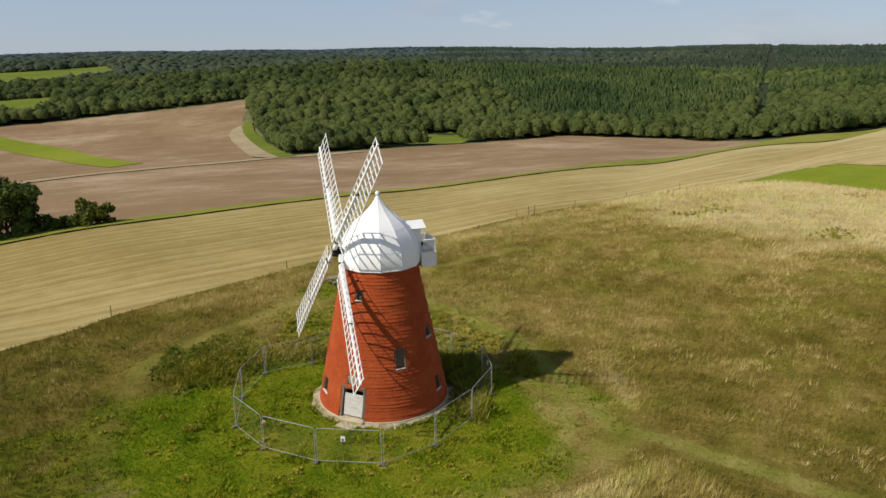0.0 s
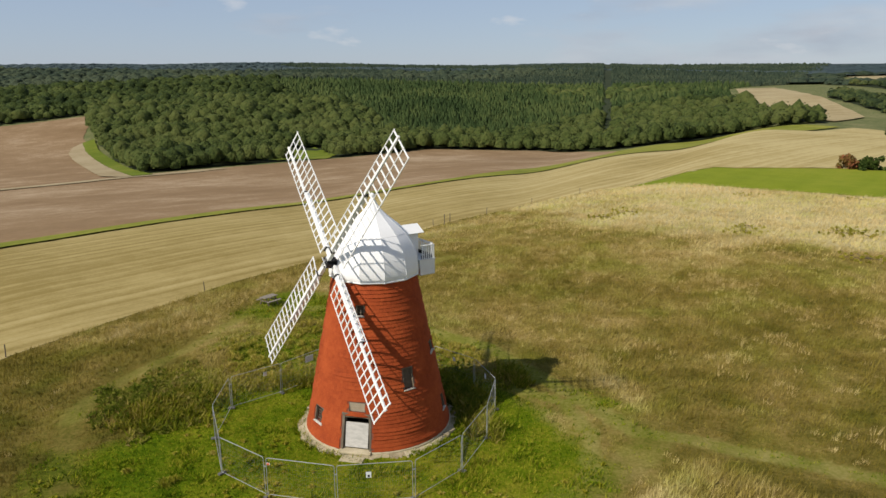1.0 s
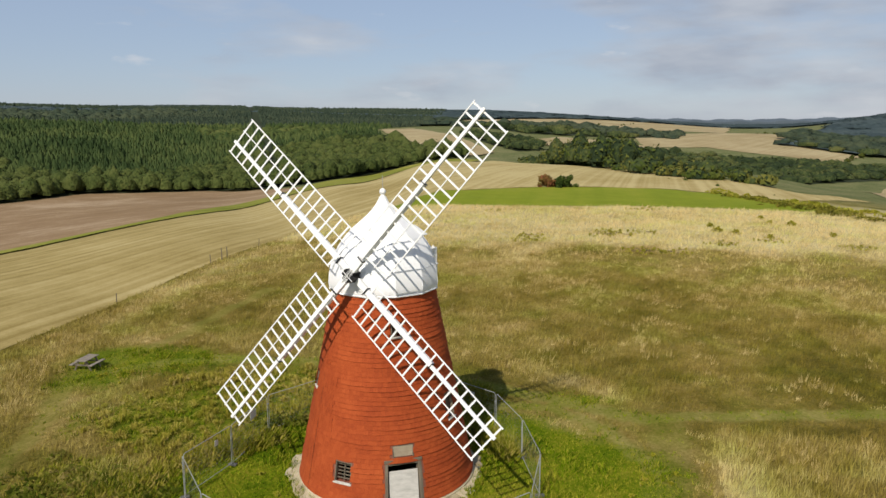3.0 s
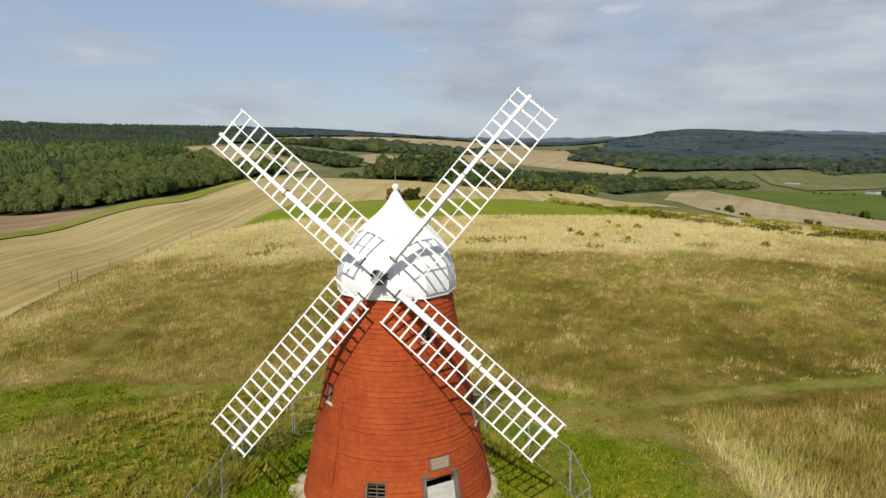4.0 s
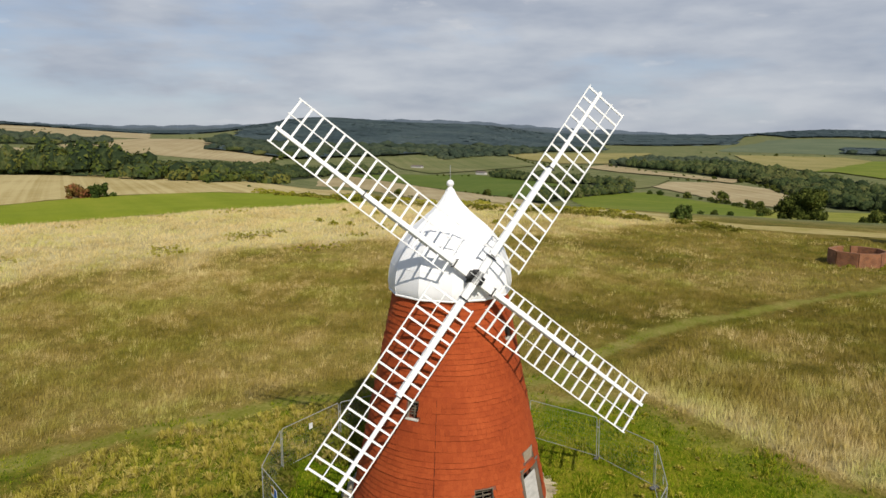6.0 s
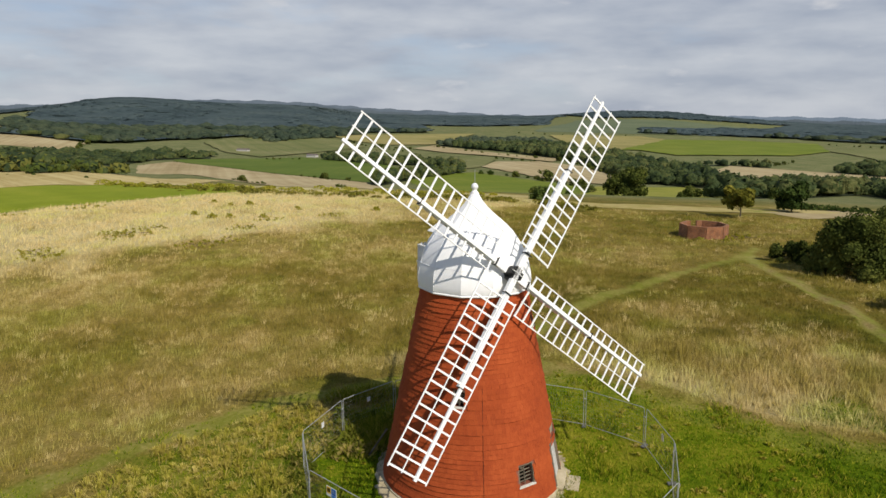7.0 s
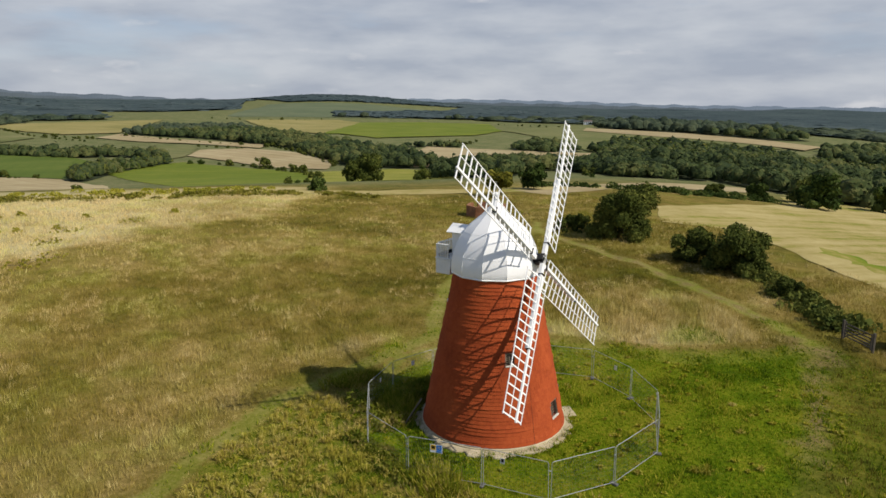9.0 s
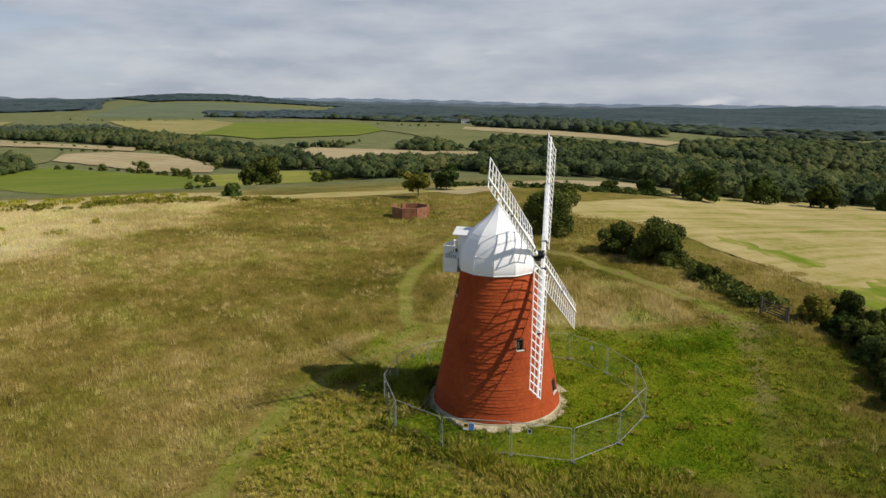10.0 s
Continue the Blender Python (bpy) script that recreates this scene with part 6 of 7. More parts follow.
def spires(rng, x, y, h, w):
    """Conifers: two ragged tiers each."""
    k = 7
    q = np.arange(k) * 2 * math.pi / k
    n = len(x)
    vs, fs = [], []
    z0 = height(x, y) - 0.5
    for lo, hi, ww in ((0.12, 0.72, 1.0), (0.45, 1.0, 0.62)):
        r = w[:, None] * ww * (1 + rng.normal(0, 0.22, (n, k)))
        ring = np.stack((x[:, None] + r * np.cos(q), y[:, None] + r * np.sin(q), (z0 + h * lo)[:, None] + rng.normal(0, 0.5, (n, k))), -1)
        tip = np.stack((x, y, z0 + h * hi), -1)[:, None]
        base = sum(len(v) for v in vs)
        vs.append(np.concatenate((ring, tip), 1).reshape(-1, 3))
        i = np.arange(n)[:, None] * (k + 1) + base
        a = np.arange(k)
        fs.append(np.stack((i + a, i + (a + 1) % k, np.repeat(i + k, k, 1)), -1).reshape(-1, 3))
    return np.concatenate(vs), np.concatenate(fs)


def scatter(rng, poly, gap, grow=0.0, holes=(), thin=0.0):
    """Points about gap metres apart (wider with distance by 'grow') within poly and outside holes."""
    xs, ys = [p[0] for p in poly], [p[1] for p in poly]
    out = []
    far = max(math.hypot(*p) for p in poly)
    near = min(math.hypot(*p) for p in poly) * 0.7
    edges = [near]
    while edges[-1] < far:
        edges.append(edges[-1] * 1.35 + 20)
    for r0, r1 in zip(edges, edges[1:]):
        g = gap + grow * (r0 + r1) / 2
        lo_x, hi_x, lo_y, hi_y = max(min(xs), -r1), min(max(xs), r1), max(min(ys), -r1), min(max(ys), r1)
        if lo_x >= hi_x or lo_y >= hi_y:
            continue
        gx, gy = np.meshgrid(np.arange(lo_x, hi_x, g), np.arange(lo_y, hi_y, g))
        gx = (gx + rng.uniform(-0.45, 0.45, gx.shape) * g).ravel()
        gy = (gy + rng.uniform(-0.45, 0.45, gy.shape) * g).ravel()
        r = np.hypot(gx, gy)
        ok = (r >= r0) & (r < r1) & inside(gx, gy, poly)
        for h_ in holes:
            ok &= ~inside(gx, gy, h_)
        if thin:
            ok &= rng.random(len(gx)) > thin
        out.append(np.column_stack((gx[ok], gy[ok], np.full(ok.sum(), g))))
    return np.concatenate(out)


VALLEY_BROAD = foliage("valley_canopy", [(0.2, (0.03, 0.046, 0.02)), (0.42, (0.052, 0.072, 0.026)), (0.6, (0.076, 0.096, 0.032)), (0.8, (0.12, 0.126, 0.042))], 0.2, 0.02, 0.3, 0.45)
VALLEY_LEAF = foliage("valley_leaves", [(0.2, (0.038, 0.058, 0.022)), (0.42, (0.062, 0.086, 0.029)), (0.6, (0.088, 0.11, 0.036)), (0.8, (0.13, 0.134, 0.045))], 0.28, 0.02, 0.35)
VALLEY = (VALLEY_BROAD, VALLEY_LEAF)


def wood(name, label, poly, gap, grow, tall, holes=(), pine=None, seed=1, thin=0.0, floor=12.0, leaf=None, canopy=None):
    """A wood as one joined mass of crowns. pine(x, y): where conifers grow."""
    broad, leaves = canopy or (VALLEY_BROAD, WOOD_LEAF)
    rng = np.random.default_rng(seed)
    if floor >= 40:  # far off, a sheet in the haze-tinted colour closes the gaps between the crowns
        drape("understorey", poly, WOOD_FAR, "haze-tinted lower trees of a distant wood", floor, tall * 0.3, "wood")
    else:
        drape("wood_floor", poly, SHADED_LITTER, "leaf litter with the shade under the trees in its dark colour", floor, 0.04, "ground")
    p = scatter(rng, poly, gap, grow, holes, thin)
    x, y, g = p[:, 0], p[:, 1], p[:, 2]
    con = pine(x, y) if pine else np.zeros(len(x), bool)
    if pine:  # conifers are planted closer
        p2 = scatter(rng, poly, gap * 0.66, grow * 0.66, holes, thin)
        p2 = p2[pine(p2[:, 0], p2[:, 1])]
        x, y, g = (np.concatenate((q[~con], p2[:, k])) for k, q in enumerate((x, y, g)))
        con = np.arange(len(x)) >= (~con).sum()
    r = np.hypot(x, y)
    # beyond 950 m the broadleaf and conifer crowns take the haze-tinted colours
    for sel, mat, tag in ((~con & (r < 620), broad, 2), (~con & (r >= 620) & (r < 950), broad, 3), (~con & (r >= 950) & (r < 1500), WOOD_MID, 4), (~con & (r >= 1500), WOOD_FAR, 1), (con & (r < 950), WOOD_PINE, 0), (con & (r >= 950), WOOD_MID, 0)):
        if not sel.any():
            continue
        n = sel.sum()
        grown = np.clip(np.exp(rng.normal(0, 0.2, n)), 0.6, 1.5)
        h = tall * 0.94 * grown * rng.uniform(0.85, 1.1, n)
        w = np.maximum(g[sel] * 0.57 * grown, 1.9)
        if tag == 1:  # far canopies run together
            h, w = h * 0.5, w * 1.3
        elif canopy and canopy[0] is FOREST_BROAD:
            w = w * 1.2
        if tag == 0:
            v, f = spires(rng, x[sel], y[sel], h * 0.8, w * 0.82)
        elif tag == 2:
            v, f = crowns(rng, x[sel], y[sel], h, w, BALL2, 0.15)
            close = r[sel] < 470
            for part_of, per in ((close, 40), (~close, 16)):
                if part_of.any():
                    spray(name, label, rng, x[sel][part_of], y[sel][part_of], h[part_of], w[part_of], per, leaves)
        else:
            v, f = crowns(rng, x[sel], y[sel], h, w, BALL2, 0.18)
            if tag == 3 and not leaf:
                spray(name, label, rng, x[sel], y[sel], h, w, 4, leaves)
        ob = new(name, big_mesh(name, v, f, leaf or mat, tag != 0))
        tagged(ob, label if tag else label.replace("broadleaf", "conifer"), "wood", kind="stuff")


def spray(name, label, rng, x, y, h, w, per, material):
    """Leaf sprays that roughen the crowns of a near wood."""
    n = len(x)
    d = rng.normal(size=(n, per, 3))
    d[..., 2] = np.abs(d[..., 2]) * 0.9 - 0.25
    d /= np.linalg.norm(d, axis=-1)[..., None]
    k = rng.uniform(0.84, 1.16, (n, per))
    p = np.stack((x[:, None] + d[..., 0] * k * w[:, None], y[:, None] + d[..., 1] * k * w[:, None],
                  (height(x, y) - 0.5 + h * 0.52)[:, None] + d[..., 2] * k * (h * 0.48)[:, None]), -1).reshape(-1, 3)
    nn = d.reshape(-1, 3) + rng.normal(0, 0.32, (n * per, 3))
    nn /= np.linalg.norm(nn, axis=1)[:, None]
    u = np.cross(nn, rng.normal(size=nn.shape))
    u /= np.linalg.norm(u, axis=1)[:, None]
    v = np.cross(nn, u)
    s = rng.uniform(0.5, 1.2, (len(p), 1)) * (0.7 if per > 30 else 0.9 if per > 12 else 1.8)
    vs = np.stack((p - u * s * 1.1 - v * s * 0.5, p + u * s * 1.1 - v * s * 0.5 + nn * 0.12, p + v * s * 1.0), 1).reshape(-1, 3)
    tagged(new(name + "_leaves", big_mesh(name + "_leaves", vs, np.arange(len(vs)).reshape(-1, 3), material)), label.replace("wood", "wood foliage", 1), "wood", kind="stuff")


def arc(r, a0, a1, n=14):
    return [(r * math.cos(radians(a0 + (a1 - a0) * i / n)), r * math.sin(radians(a0 + (a1 - a0) * i / n))) for i in range(n + 1)]


GREEN_A = [(-645, 982), (-546, 1115), (-453, 963), (-500, 763), (-704, 797)]
GREEN_B = [(-423, 558), (-370, 630), (-325, 566), (-320, 498), (-402, 468)]
CLEARING = [(-23, 362), (-18, 416), (4, 426), (15, 385), (9, 362)]
FAR_A = [(478, 706), (540, 720), (440, 495), (380, 386), (324, 352), (318, 404), (372, 532)]
drape("far_field", GREEN_A, PASTURE, "distant green field among woods", 30, 1.6)
drape("far_field", GREEN_B, PASTURE, "distant green field among woods", 15, 1.2)
drape("clearing", CLEARING, PASTURE, "small green clearing in the wood edge", 8, 0.3)
drape("crop_strip", [(-322, 450), (-296, 427), (-222, 372), (-140, 287), (-147, 268), (-206, 326), (-262, 372), (-310, 405)], HILL_PASTURE, "yellow-green crop strip in the ploughed field", 10, 0.3)
drape("farm_track", strip([(-190.5, 149.3), (-152, 202), (-138, 232), (-116, 256), (-96, 272), (-79, 290), (-55, 304), (-42, 318)], 4.0), TRACK, "pale farm track across the plough", 6, 0.4)
drape("farm_track", [(-146, 446), (-143, 426), (-134, 401), (-113, 351), (-93, 299), (-80, 288), (-78, 291), (-95, 333), (-115, 383), (-134, 429), (-144, 460)], TRACK, "pale chalky headland round the wood corner", 3, 0.55)
drape("grass_margin", [(-144, 460), (-134, 429), (-115, 383), (-95, 333), (-78, 291), (-70, 296), (-90, 341), (-108, 387), (-128, 434), (-140, 472)], PASTURE, "green grass margin at the wood edge", 3, 0.6)
drape("far_field", [(483, 466), (612, 528), (669, 497), (695, 440), (629, 396), (559, 410), (486, 419)], TAN, "tan harvested field beyond the copse", 12, 0.5)


def pine_north(x, y):
    a, r = np.degrees(np.arctan2(y, x)), np.hypot(x, y)
    n = np.sin(x * 0.011 + 1.2) + np.sin(y * 0.009 + x * 0.004)
    return (a < 84 + 5 * n) & (a > 50) & (r > 470 + 25 * n) & (np.sin(r * 0.0048 + a * 0.05) + 0.3 * n > -0.55)


NORTH = ([(-702, 597), (-422, 468), (-332, 466), (-265, 534), (-173, 596), (-151, 510), (-78, 312), (-40, 340), (13, 370), (76, 411), (140, 385), (158, 346), (166, 312), (200, 323), (236, 334), (290, 346), (316, 352), (328, 390), (370, 540), (474, 714), (540, 770)]
         + [(640, 840)] + arc(2950, 50, 128, 16) + [(-1204, 1095)])
YOUNG_A = [(262, 712), (303, 682), (346, 780), (285, 800)]
YOUNG_B = [(312, 672), (361, 596), (450, 755), (364, 785)]
RIDE_HOLE = [(182, 387), (189, 384), (202, 411), (1358, 3006), (1328, 3010)]
wood("forest", "dense mixed broadleaf forest over the northern hills", NORTH, 3.3, 0.0052, 9.5, (GREEN_A, GREEN_B, CLEARING, FAR_A, RIDE_HOLE, YOUNG_A, YOUNG_B), pine_north, 3, 0.0, 30.0, None, (FOREST_BROAD, FOREST_LEAF))
wood("young_plantation", "pale green young broadleaf plantation among the conifers", YOUNG_A, 3.6, 0.004, 6.5, (), None, 21, 0.0, 25.0, WOOD_YOUNG)
wood("young_plantation", "pale green young broadleaf plantation among the conifers", YOUNG_B, 3.6, 0.004, 6.5, (), None, 22, 0.0, 25.0, WOOD_YOUNG)
wood("wood", "broadleaf copse along the stubble crest", [(240, 215), (204, 165), (176, 124), (190, 112), (199.3, 120.7), (250, 192), (262, 210)], 4.4, 0.001, 10.5, (), None, 4)
wood("wood", "low thorn scrub at the foot of the copse", [(176, 124), (152.5, 87.9), (153.5, 58.2), (163, 62), (174, 92), (190, 112)], 4.2, 0.001, 4.4, (), None, 33, 0.25)
wood("wood", "low broadleaf copse on the stubble crest", [(290, 278), (240, 215), (262, 210), (337, 292), (330, 310)], 4.6, 0.001, 5.0, (), None, 24)
wood("wood", "dark broadleaf wood below the crest", [(429, 385), (640, 420), (700, 320), (758, 140), (690, 130), (640, 172), (500, 190), (355, 180), (336, 242)], 6.4, 0.004, 6.4, (), None, 5, 0.25, 12.0, None, VALLEY)
wood("wood", "dark broadleaf woods on the eastern hills", [(862, 395), (880, 300), (1000, 240), (1040, 215), (1176, 160), (1250, 90), (1330, 20), (1400, -60), (1420, -180), (1900, -220), (2602, -285), (3302, -282), (3412, 955), (2519, 947), (1517, 640)], 9.0, 0.0075, 9.0, (), None, 7, 0.0, 60.0, None, VALLEY)
wood("wood", "dark broadleaf wood on a knoll in the valley", [(994, -135), (810, -187), (649, -212), (560, -208), (520, -235), (545, -262), (700, -275), (860, -290), (1060, -300), (1130, -260), (1100, -200)], 4.6, 0.003, 8.8, (), None, 12, 0.0, 15.0, None, VALLEY)
wood("wood", "dark broadleaf wood between the tan fields", [(560, -208), (443, -184), (387, -180), (351, -192), (335, -215), (450, -252), (545, -262)], 4.2, 0.003, 7.6, (), None, 8, 0.0, 12.0, None, VALLEY)
wood("wood", "dark broadleaf belt in the valley", [(687, 24), (604, -28), (589, -62), (523, -92), (560, -96), (635, -80), (698, -40), (740, 10)], 4.6, 0.003, 6.4, (), None, 13, 0.1, 15.0, None, VALLEY)
wood("wood", "rounded green broadleaf clump in the valley", [(340, -10), (380, -24), (423, -41), (481, -86), (500, -84), (480, -48), (430, -22), (396, -10)], 4.2, 0.003, 6.8, (), None, 23, 0.1)
wood("wood", "broad green broadleaf woods across the lower valley", [(250, -290), (300, -316), (423, -436), (452, -450), (560, -610), (500, -600), (400, -600), (320, -560), (259, -500), (60, -480), (-40, -300), (40, -270), (150, -270)], 4.2, 0.0035, 7.2, (), None, 11, 0.06)
wood("wood", "shadowed broadleaf trees below the hay field", [(150, -215), (190, -196), (230, -232), (280, -300), (250, -300), (150, -268), (60, -262), (30, -230), (90, -208)], 4.1, 0.003, 7.6, (), None, 29, 0.1, 12.0, None, VALLEY)
wood("wood", "dark broadleaf trees below the hill edge", [(150, -95), (220, -132), (300, -185), (342, -216), (378, -262), (350, -300), (290, -305), (235, -225), (170, -150), (140, -112)], 4.4, 0.002, 5.6, (), None, 36, 0.12, 12.0, None, VALLEY)
wood("wood", "dark broadleaf trees on the slope below the stubble", [(97, -138), (112, -130), (170, -154), (235, -230), (290, -310), (260, -300), (190, -215), (150, -232), (112, -224), (92, -190)], 4.0, 0.002, 4.2, (), None, 37, 0.1, 12.0, None, VALLEY)
wood("wood", "green broadleaf trees along the far edge of the hay field", [(48, -130), (62, -138), (92, -150), (92, -190), (90, -208), (30, -230), (0, -215), (-10, -190), (12, -172), (30, -150)], 4.2, 0.002, 5.6, (), None, 38, 0.1, 12.0, None, VALLEY)
wood("wood", "broadleaf woods stretching out to the plain", [(317, -600), (362, -690), (352, -827), (332, -947), (60, -960), (-20, -640), (120, -560), (246, -585)], 4.6, 0.004, 8.0, (), None, 39, 0.06, 20.0, None, VALLEY)
wood("wood", "dark broadleaf clump beside a tan field", [(488, -388), (440, -390), (455, -446), (510, -470), (560, -490), (520, -425)], 4.6, 0.003, 7.2, (), None, 10, 0.0, 12.0, None, VALLEY)
wood("wood", "dark broadleaf trees along the pasture edge", [(547, -311), (543, -335), (533, -363), (548, -368), (562, -338), (562, -312)], 5.2, 0.003, 6.4, (), None, 30, 0.1, 12.0, None, VALLEY)
wood("wood", "broadleaf wood on the rise beyond the long field", [(800, -800), (635, -768), (467, -752), (440, -800), (600, -900), (880, -1070), (960, -1010)], 9.0, 0.003, 12.0, (), None, 31, 0.0, 20.0, None, VALLEY)
wood("wood", "broadleaf belt beyond the olive field", [(1037, 104), (1132, 70), (1192, 27), (1309, -40), (1390, -45), (1394, 78), (1347, 125), (1180, 160)], 9.0, 0.003, 9.0, (), None, 32, 0.1, 20.0, None, VALLEY)
wood("wood", "dark broadleaf belt beside a tan field", [(446, 514), (500, 560), (478, 440), (452, 405), (408, 396), (424, 450)], 5.6, 0.003, 6.4, (), None, 26, 0.0, 12.0, None, VALLEY)
wood("wood", "broadleaf belt on the far downs", [(797, 894), (928, 827), (879, 625), (911, 559), (831, 515), (718, 546), (594, 566), (640, 760)], 9.0, 0.004, 8.0, (), None, 25, 0.25, 25.0, None, VALLEY)
wood("wood", "dark broadleaf wood on a far hilltop", [(2155, -802), (2705, -803), (3109, -1279), (2609, -1485), (1836, -1278), (1947, -1048)], 6.4, 0.004, 9.6, (), None, 14, 0.0, 40.0, None, VALLEY)
wood("wood", "broadleaf wood along the foot of a far hill", [(1364, -611), (1525, -679), (1485, -791), (1565, -1002), (1399, -1028), (1194, -875), (1304, -752)], 9.0, 0.003, 10.0, (), None, 19, 0.0, 40.0, None, VALLEY)
wood("wood", "distant broadleaf woods on the plain", [(1204, -854), (1455, -872), (1852, -1281), (2609, -1485)] + arc(4700, -20, -84, 16) + [(240, -1500), (421, -920), (832, -1029), (933, -927)], 12, 0.0065, 7, (), None, 15, 0.1, 90.0)
wood("wood", "distant broadleaf woods and hedges on the far downs", [(717, 835), (943, 1096), (1305, 1003), (1727, 942), (2519, 847)] + arc(3300, 22, 51, 10) + [(780, 1010), (665, 866)], 11, 0.0075, 9, (), None, 16, 0.2, 70.0)
wood("wood", "distant broadleaf woods on the far eastern downs", arc(2000, -16, -2, 4) + arc(4300, 4, -20, 8), 14, 0.008, 10, (), None, 18, 0.0, 80.0)

# rank hedge along the bank between stubble and plough
rng = np.random.default_rng(41)
hx, hy = [], []
for (ax, ay), (bx, by) in zip(HEDGE_LINE[1:7], HEDGE_LINE[2:8]):
    n = int(math.hypot(bx - ax, by - ay) / 0.45)
    u = (np.arange(n) + rng.random(n)) / n
    hx.append(ax + (bx - ax) * u + rng.normal(0, 0.7, n))
    hy.append(ay + (by - ay) * u + rng.normal(0, 0.7, n))
hx, hy = np.concatenate(hx), np.concatenate(hy)
v, f = crowns(rng, hx, hy, rng.uniform(0.3, 0.7, len(hx)), rng.uniform(0.5, 1.0, len(hx)), BALL2, 0.15)
tagged(new("hedge", big_mesh("hedge", v, f, LEAF_MID)), "low rank green hedge along the field bank", "hedge", kind="stuff")


# low continuous scrub along the brow of the hill
def scrub_band(label, line, n, wide, tall, material, seed):
    rng = np.random.default_rng(seed)
    u = np.sort(rng.random(n)) * (len(line) - 1.001)
    k = u.astype(int)
    p = np.array(line, float)
    q = p[k] + (p[k + 1] - p[k]) * (u - k)[:, None] + rng.normal(0, wide, (n, 2))
    h, w = rng.uniform(0.35, 1.0, n) * tall, rng.uniform(0.5, 1.3, n)
    v, f = crowns(rng, q[:, 0], q[:, 1], h, w, BALL2, 0.22)
    tagged(new("brow_scrub", big_mesh("brow_scrub", v, f, material)), label, "scrub", kind="stuff")
    m = 60
    d = rng.normal(size=(n, m, 3))
    d[..., 2] = np.abs(d[..., 2])
    d /= np.linalg.norm(d, axis=-1)[..., None]
    p = np.stack((q[:, 0, None] + d[..., 0] * w[:, None] * 1.1, q[:, 1, None] + d[..., 1] * w[:, None] * 1.1, (height(q[:, 0], q[:, 1]) + h * 0.3)[:, None] + d[..., 2] * h[:, None] * 0.75), -1).reshape(-1, 3)
    a, b = rng.normal(0, 0.13, p.shape), rng.normal(0, 0.13, p.shape)
    vs = np.stack((p - a, p - b, p + a, p + b), 1).reshape(-1, 3)
    tagged(new("brow_scrub_leaves", big_mesh("brow_scrub_leaves", vs, np.arange(len(vs)).reshape(-1, 4), material)), label, "scrub", kind="stuff")


scrub_band("yellow-green scrub along the brow of the hill", [(113.1, 43.1), (106.6, 32.1), (103.2, 22.9), (99.1, 13.6), (97.0, 4.2), (98.0, -7.5), (97.1, -17.4), (94.2, -27.4), (88.3, -37.4)], 120, 1.6, 0.75, LEAF_GOLD, 61)
scrub_band("green scrub along the brow of the hill", [(121.7, 56.5), (113.0, 41.3), (109.4, 28.5), (106.0, 13.6), (105.0, 0.5), (104.1, -13.4), (101.2, -26.4)], 80, 2.6, 0.7, LEAF_GORSE, 62)
scrub_band("rough olive scrub on the hay field edge", [(88.3, -77.7), (70.1, -87.9), (58.1, -97.9), (52.1, -108.0)], 90, 1.3, 1.2, LEAF_MID, 63)
scrub_band("dark bramble scrub between thicket and gate", [(9, -39.5), (5, -37.5), (1.5, -34.6), (-1.6, -32), (-3.8, -30.4)], 60, 0.6, 0.9, LEAF_DARK, 64)


# far ridges of the downs, their haze put in as emission colour
def ridge(label, radius, crest, material, seed):
    """A far ridge; crest: (bearing, degrees above level) along it."""
    rng = np.random.default_rng(seed)
    b = np.arange(crest[0][0], crest[-1][0], 0.05)
    top = np.interp(b, [c[0] for c in crest], [c[1] for c in crest])
    top = 17 + radius * np.tan(np.radians(top)) + 3.0 * np.sin(b * 1.9 + seed) + 2.0 * np.sin(b * 4.3) + rng.uniform(0, 3.0, len(b))
    c, s = np.cos(np.radians(b)), np.sin(np.radians(b))
    rows = [np.column_stack((c * (radius + dr), s * (radius + dr), z)) for dr, z in ((-150, np.full(len(b), -160.0)), (-60, top - 45), (0, top), (80, top - 40))]
    n = len(b)
    f = [(i * n + k, i * n + k + 1, (i + 1) * n + k + 1, (i + 1) * n + k) for i in range(3) for k in range(n - 1)]
    tagged(new("backdrop", big_mesh("backdrop", np.concatenate(rows), np.array(f), material)), label, "hills", kind="structure")


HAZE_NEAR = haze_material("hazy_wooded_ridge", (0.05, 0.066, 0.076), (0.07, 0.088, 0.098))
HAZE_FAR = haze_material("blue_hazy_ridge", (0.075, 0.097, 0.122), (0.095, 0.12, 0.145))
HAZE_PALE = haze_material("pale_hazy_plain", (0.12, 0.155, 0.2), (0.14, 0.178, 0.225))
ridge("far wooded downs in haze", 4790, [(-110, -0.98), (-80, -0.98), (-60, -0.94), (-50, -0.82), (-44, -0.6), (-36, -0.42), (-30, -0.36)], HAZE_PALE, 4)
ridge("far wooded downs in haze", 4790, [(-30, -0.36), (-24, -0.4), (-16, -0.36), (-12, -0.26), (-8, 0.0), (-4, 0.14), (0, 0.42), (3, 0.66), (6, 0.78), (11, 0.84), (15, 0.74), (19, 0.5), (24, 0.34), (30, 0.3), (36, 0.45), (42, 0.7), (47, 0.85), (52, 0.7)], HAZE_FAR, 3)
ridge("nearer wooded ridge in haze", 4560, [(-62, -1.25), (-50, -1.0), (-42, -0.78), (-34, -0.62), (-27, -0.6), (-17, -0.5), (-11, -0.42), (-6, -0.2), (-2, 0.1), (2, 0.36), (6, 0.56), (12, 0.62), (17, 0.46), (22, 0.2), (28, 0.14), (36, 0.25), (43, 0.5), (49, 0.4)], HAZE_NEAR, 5)


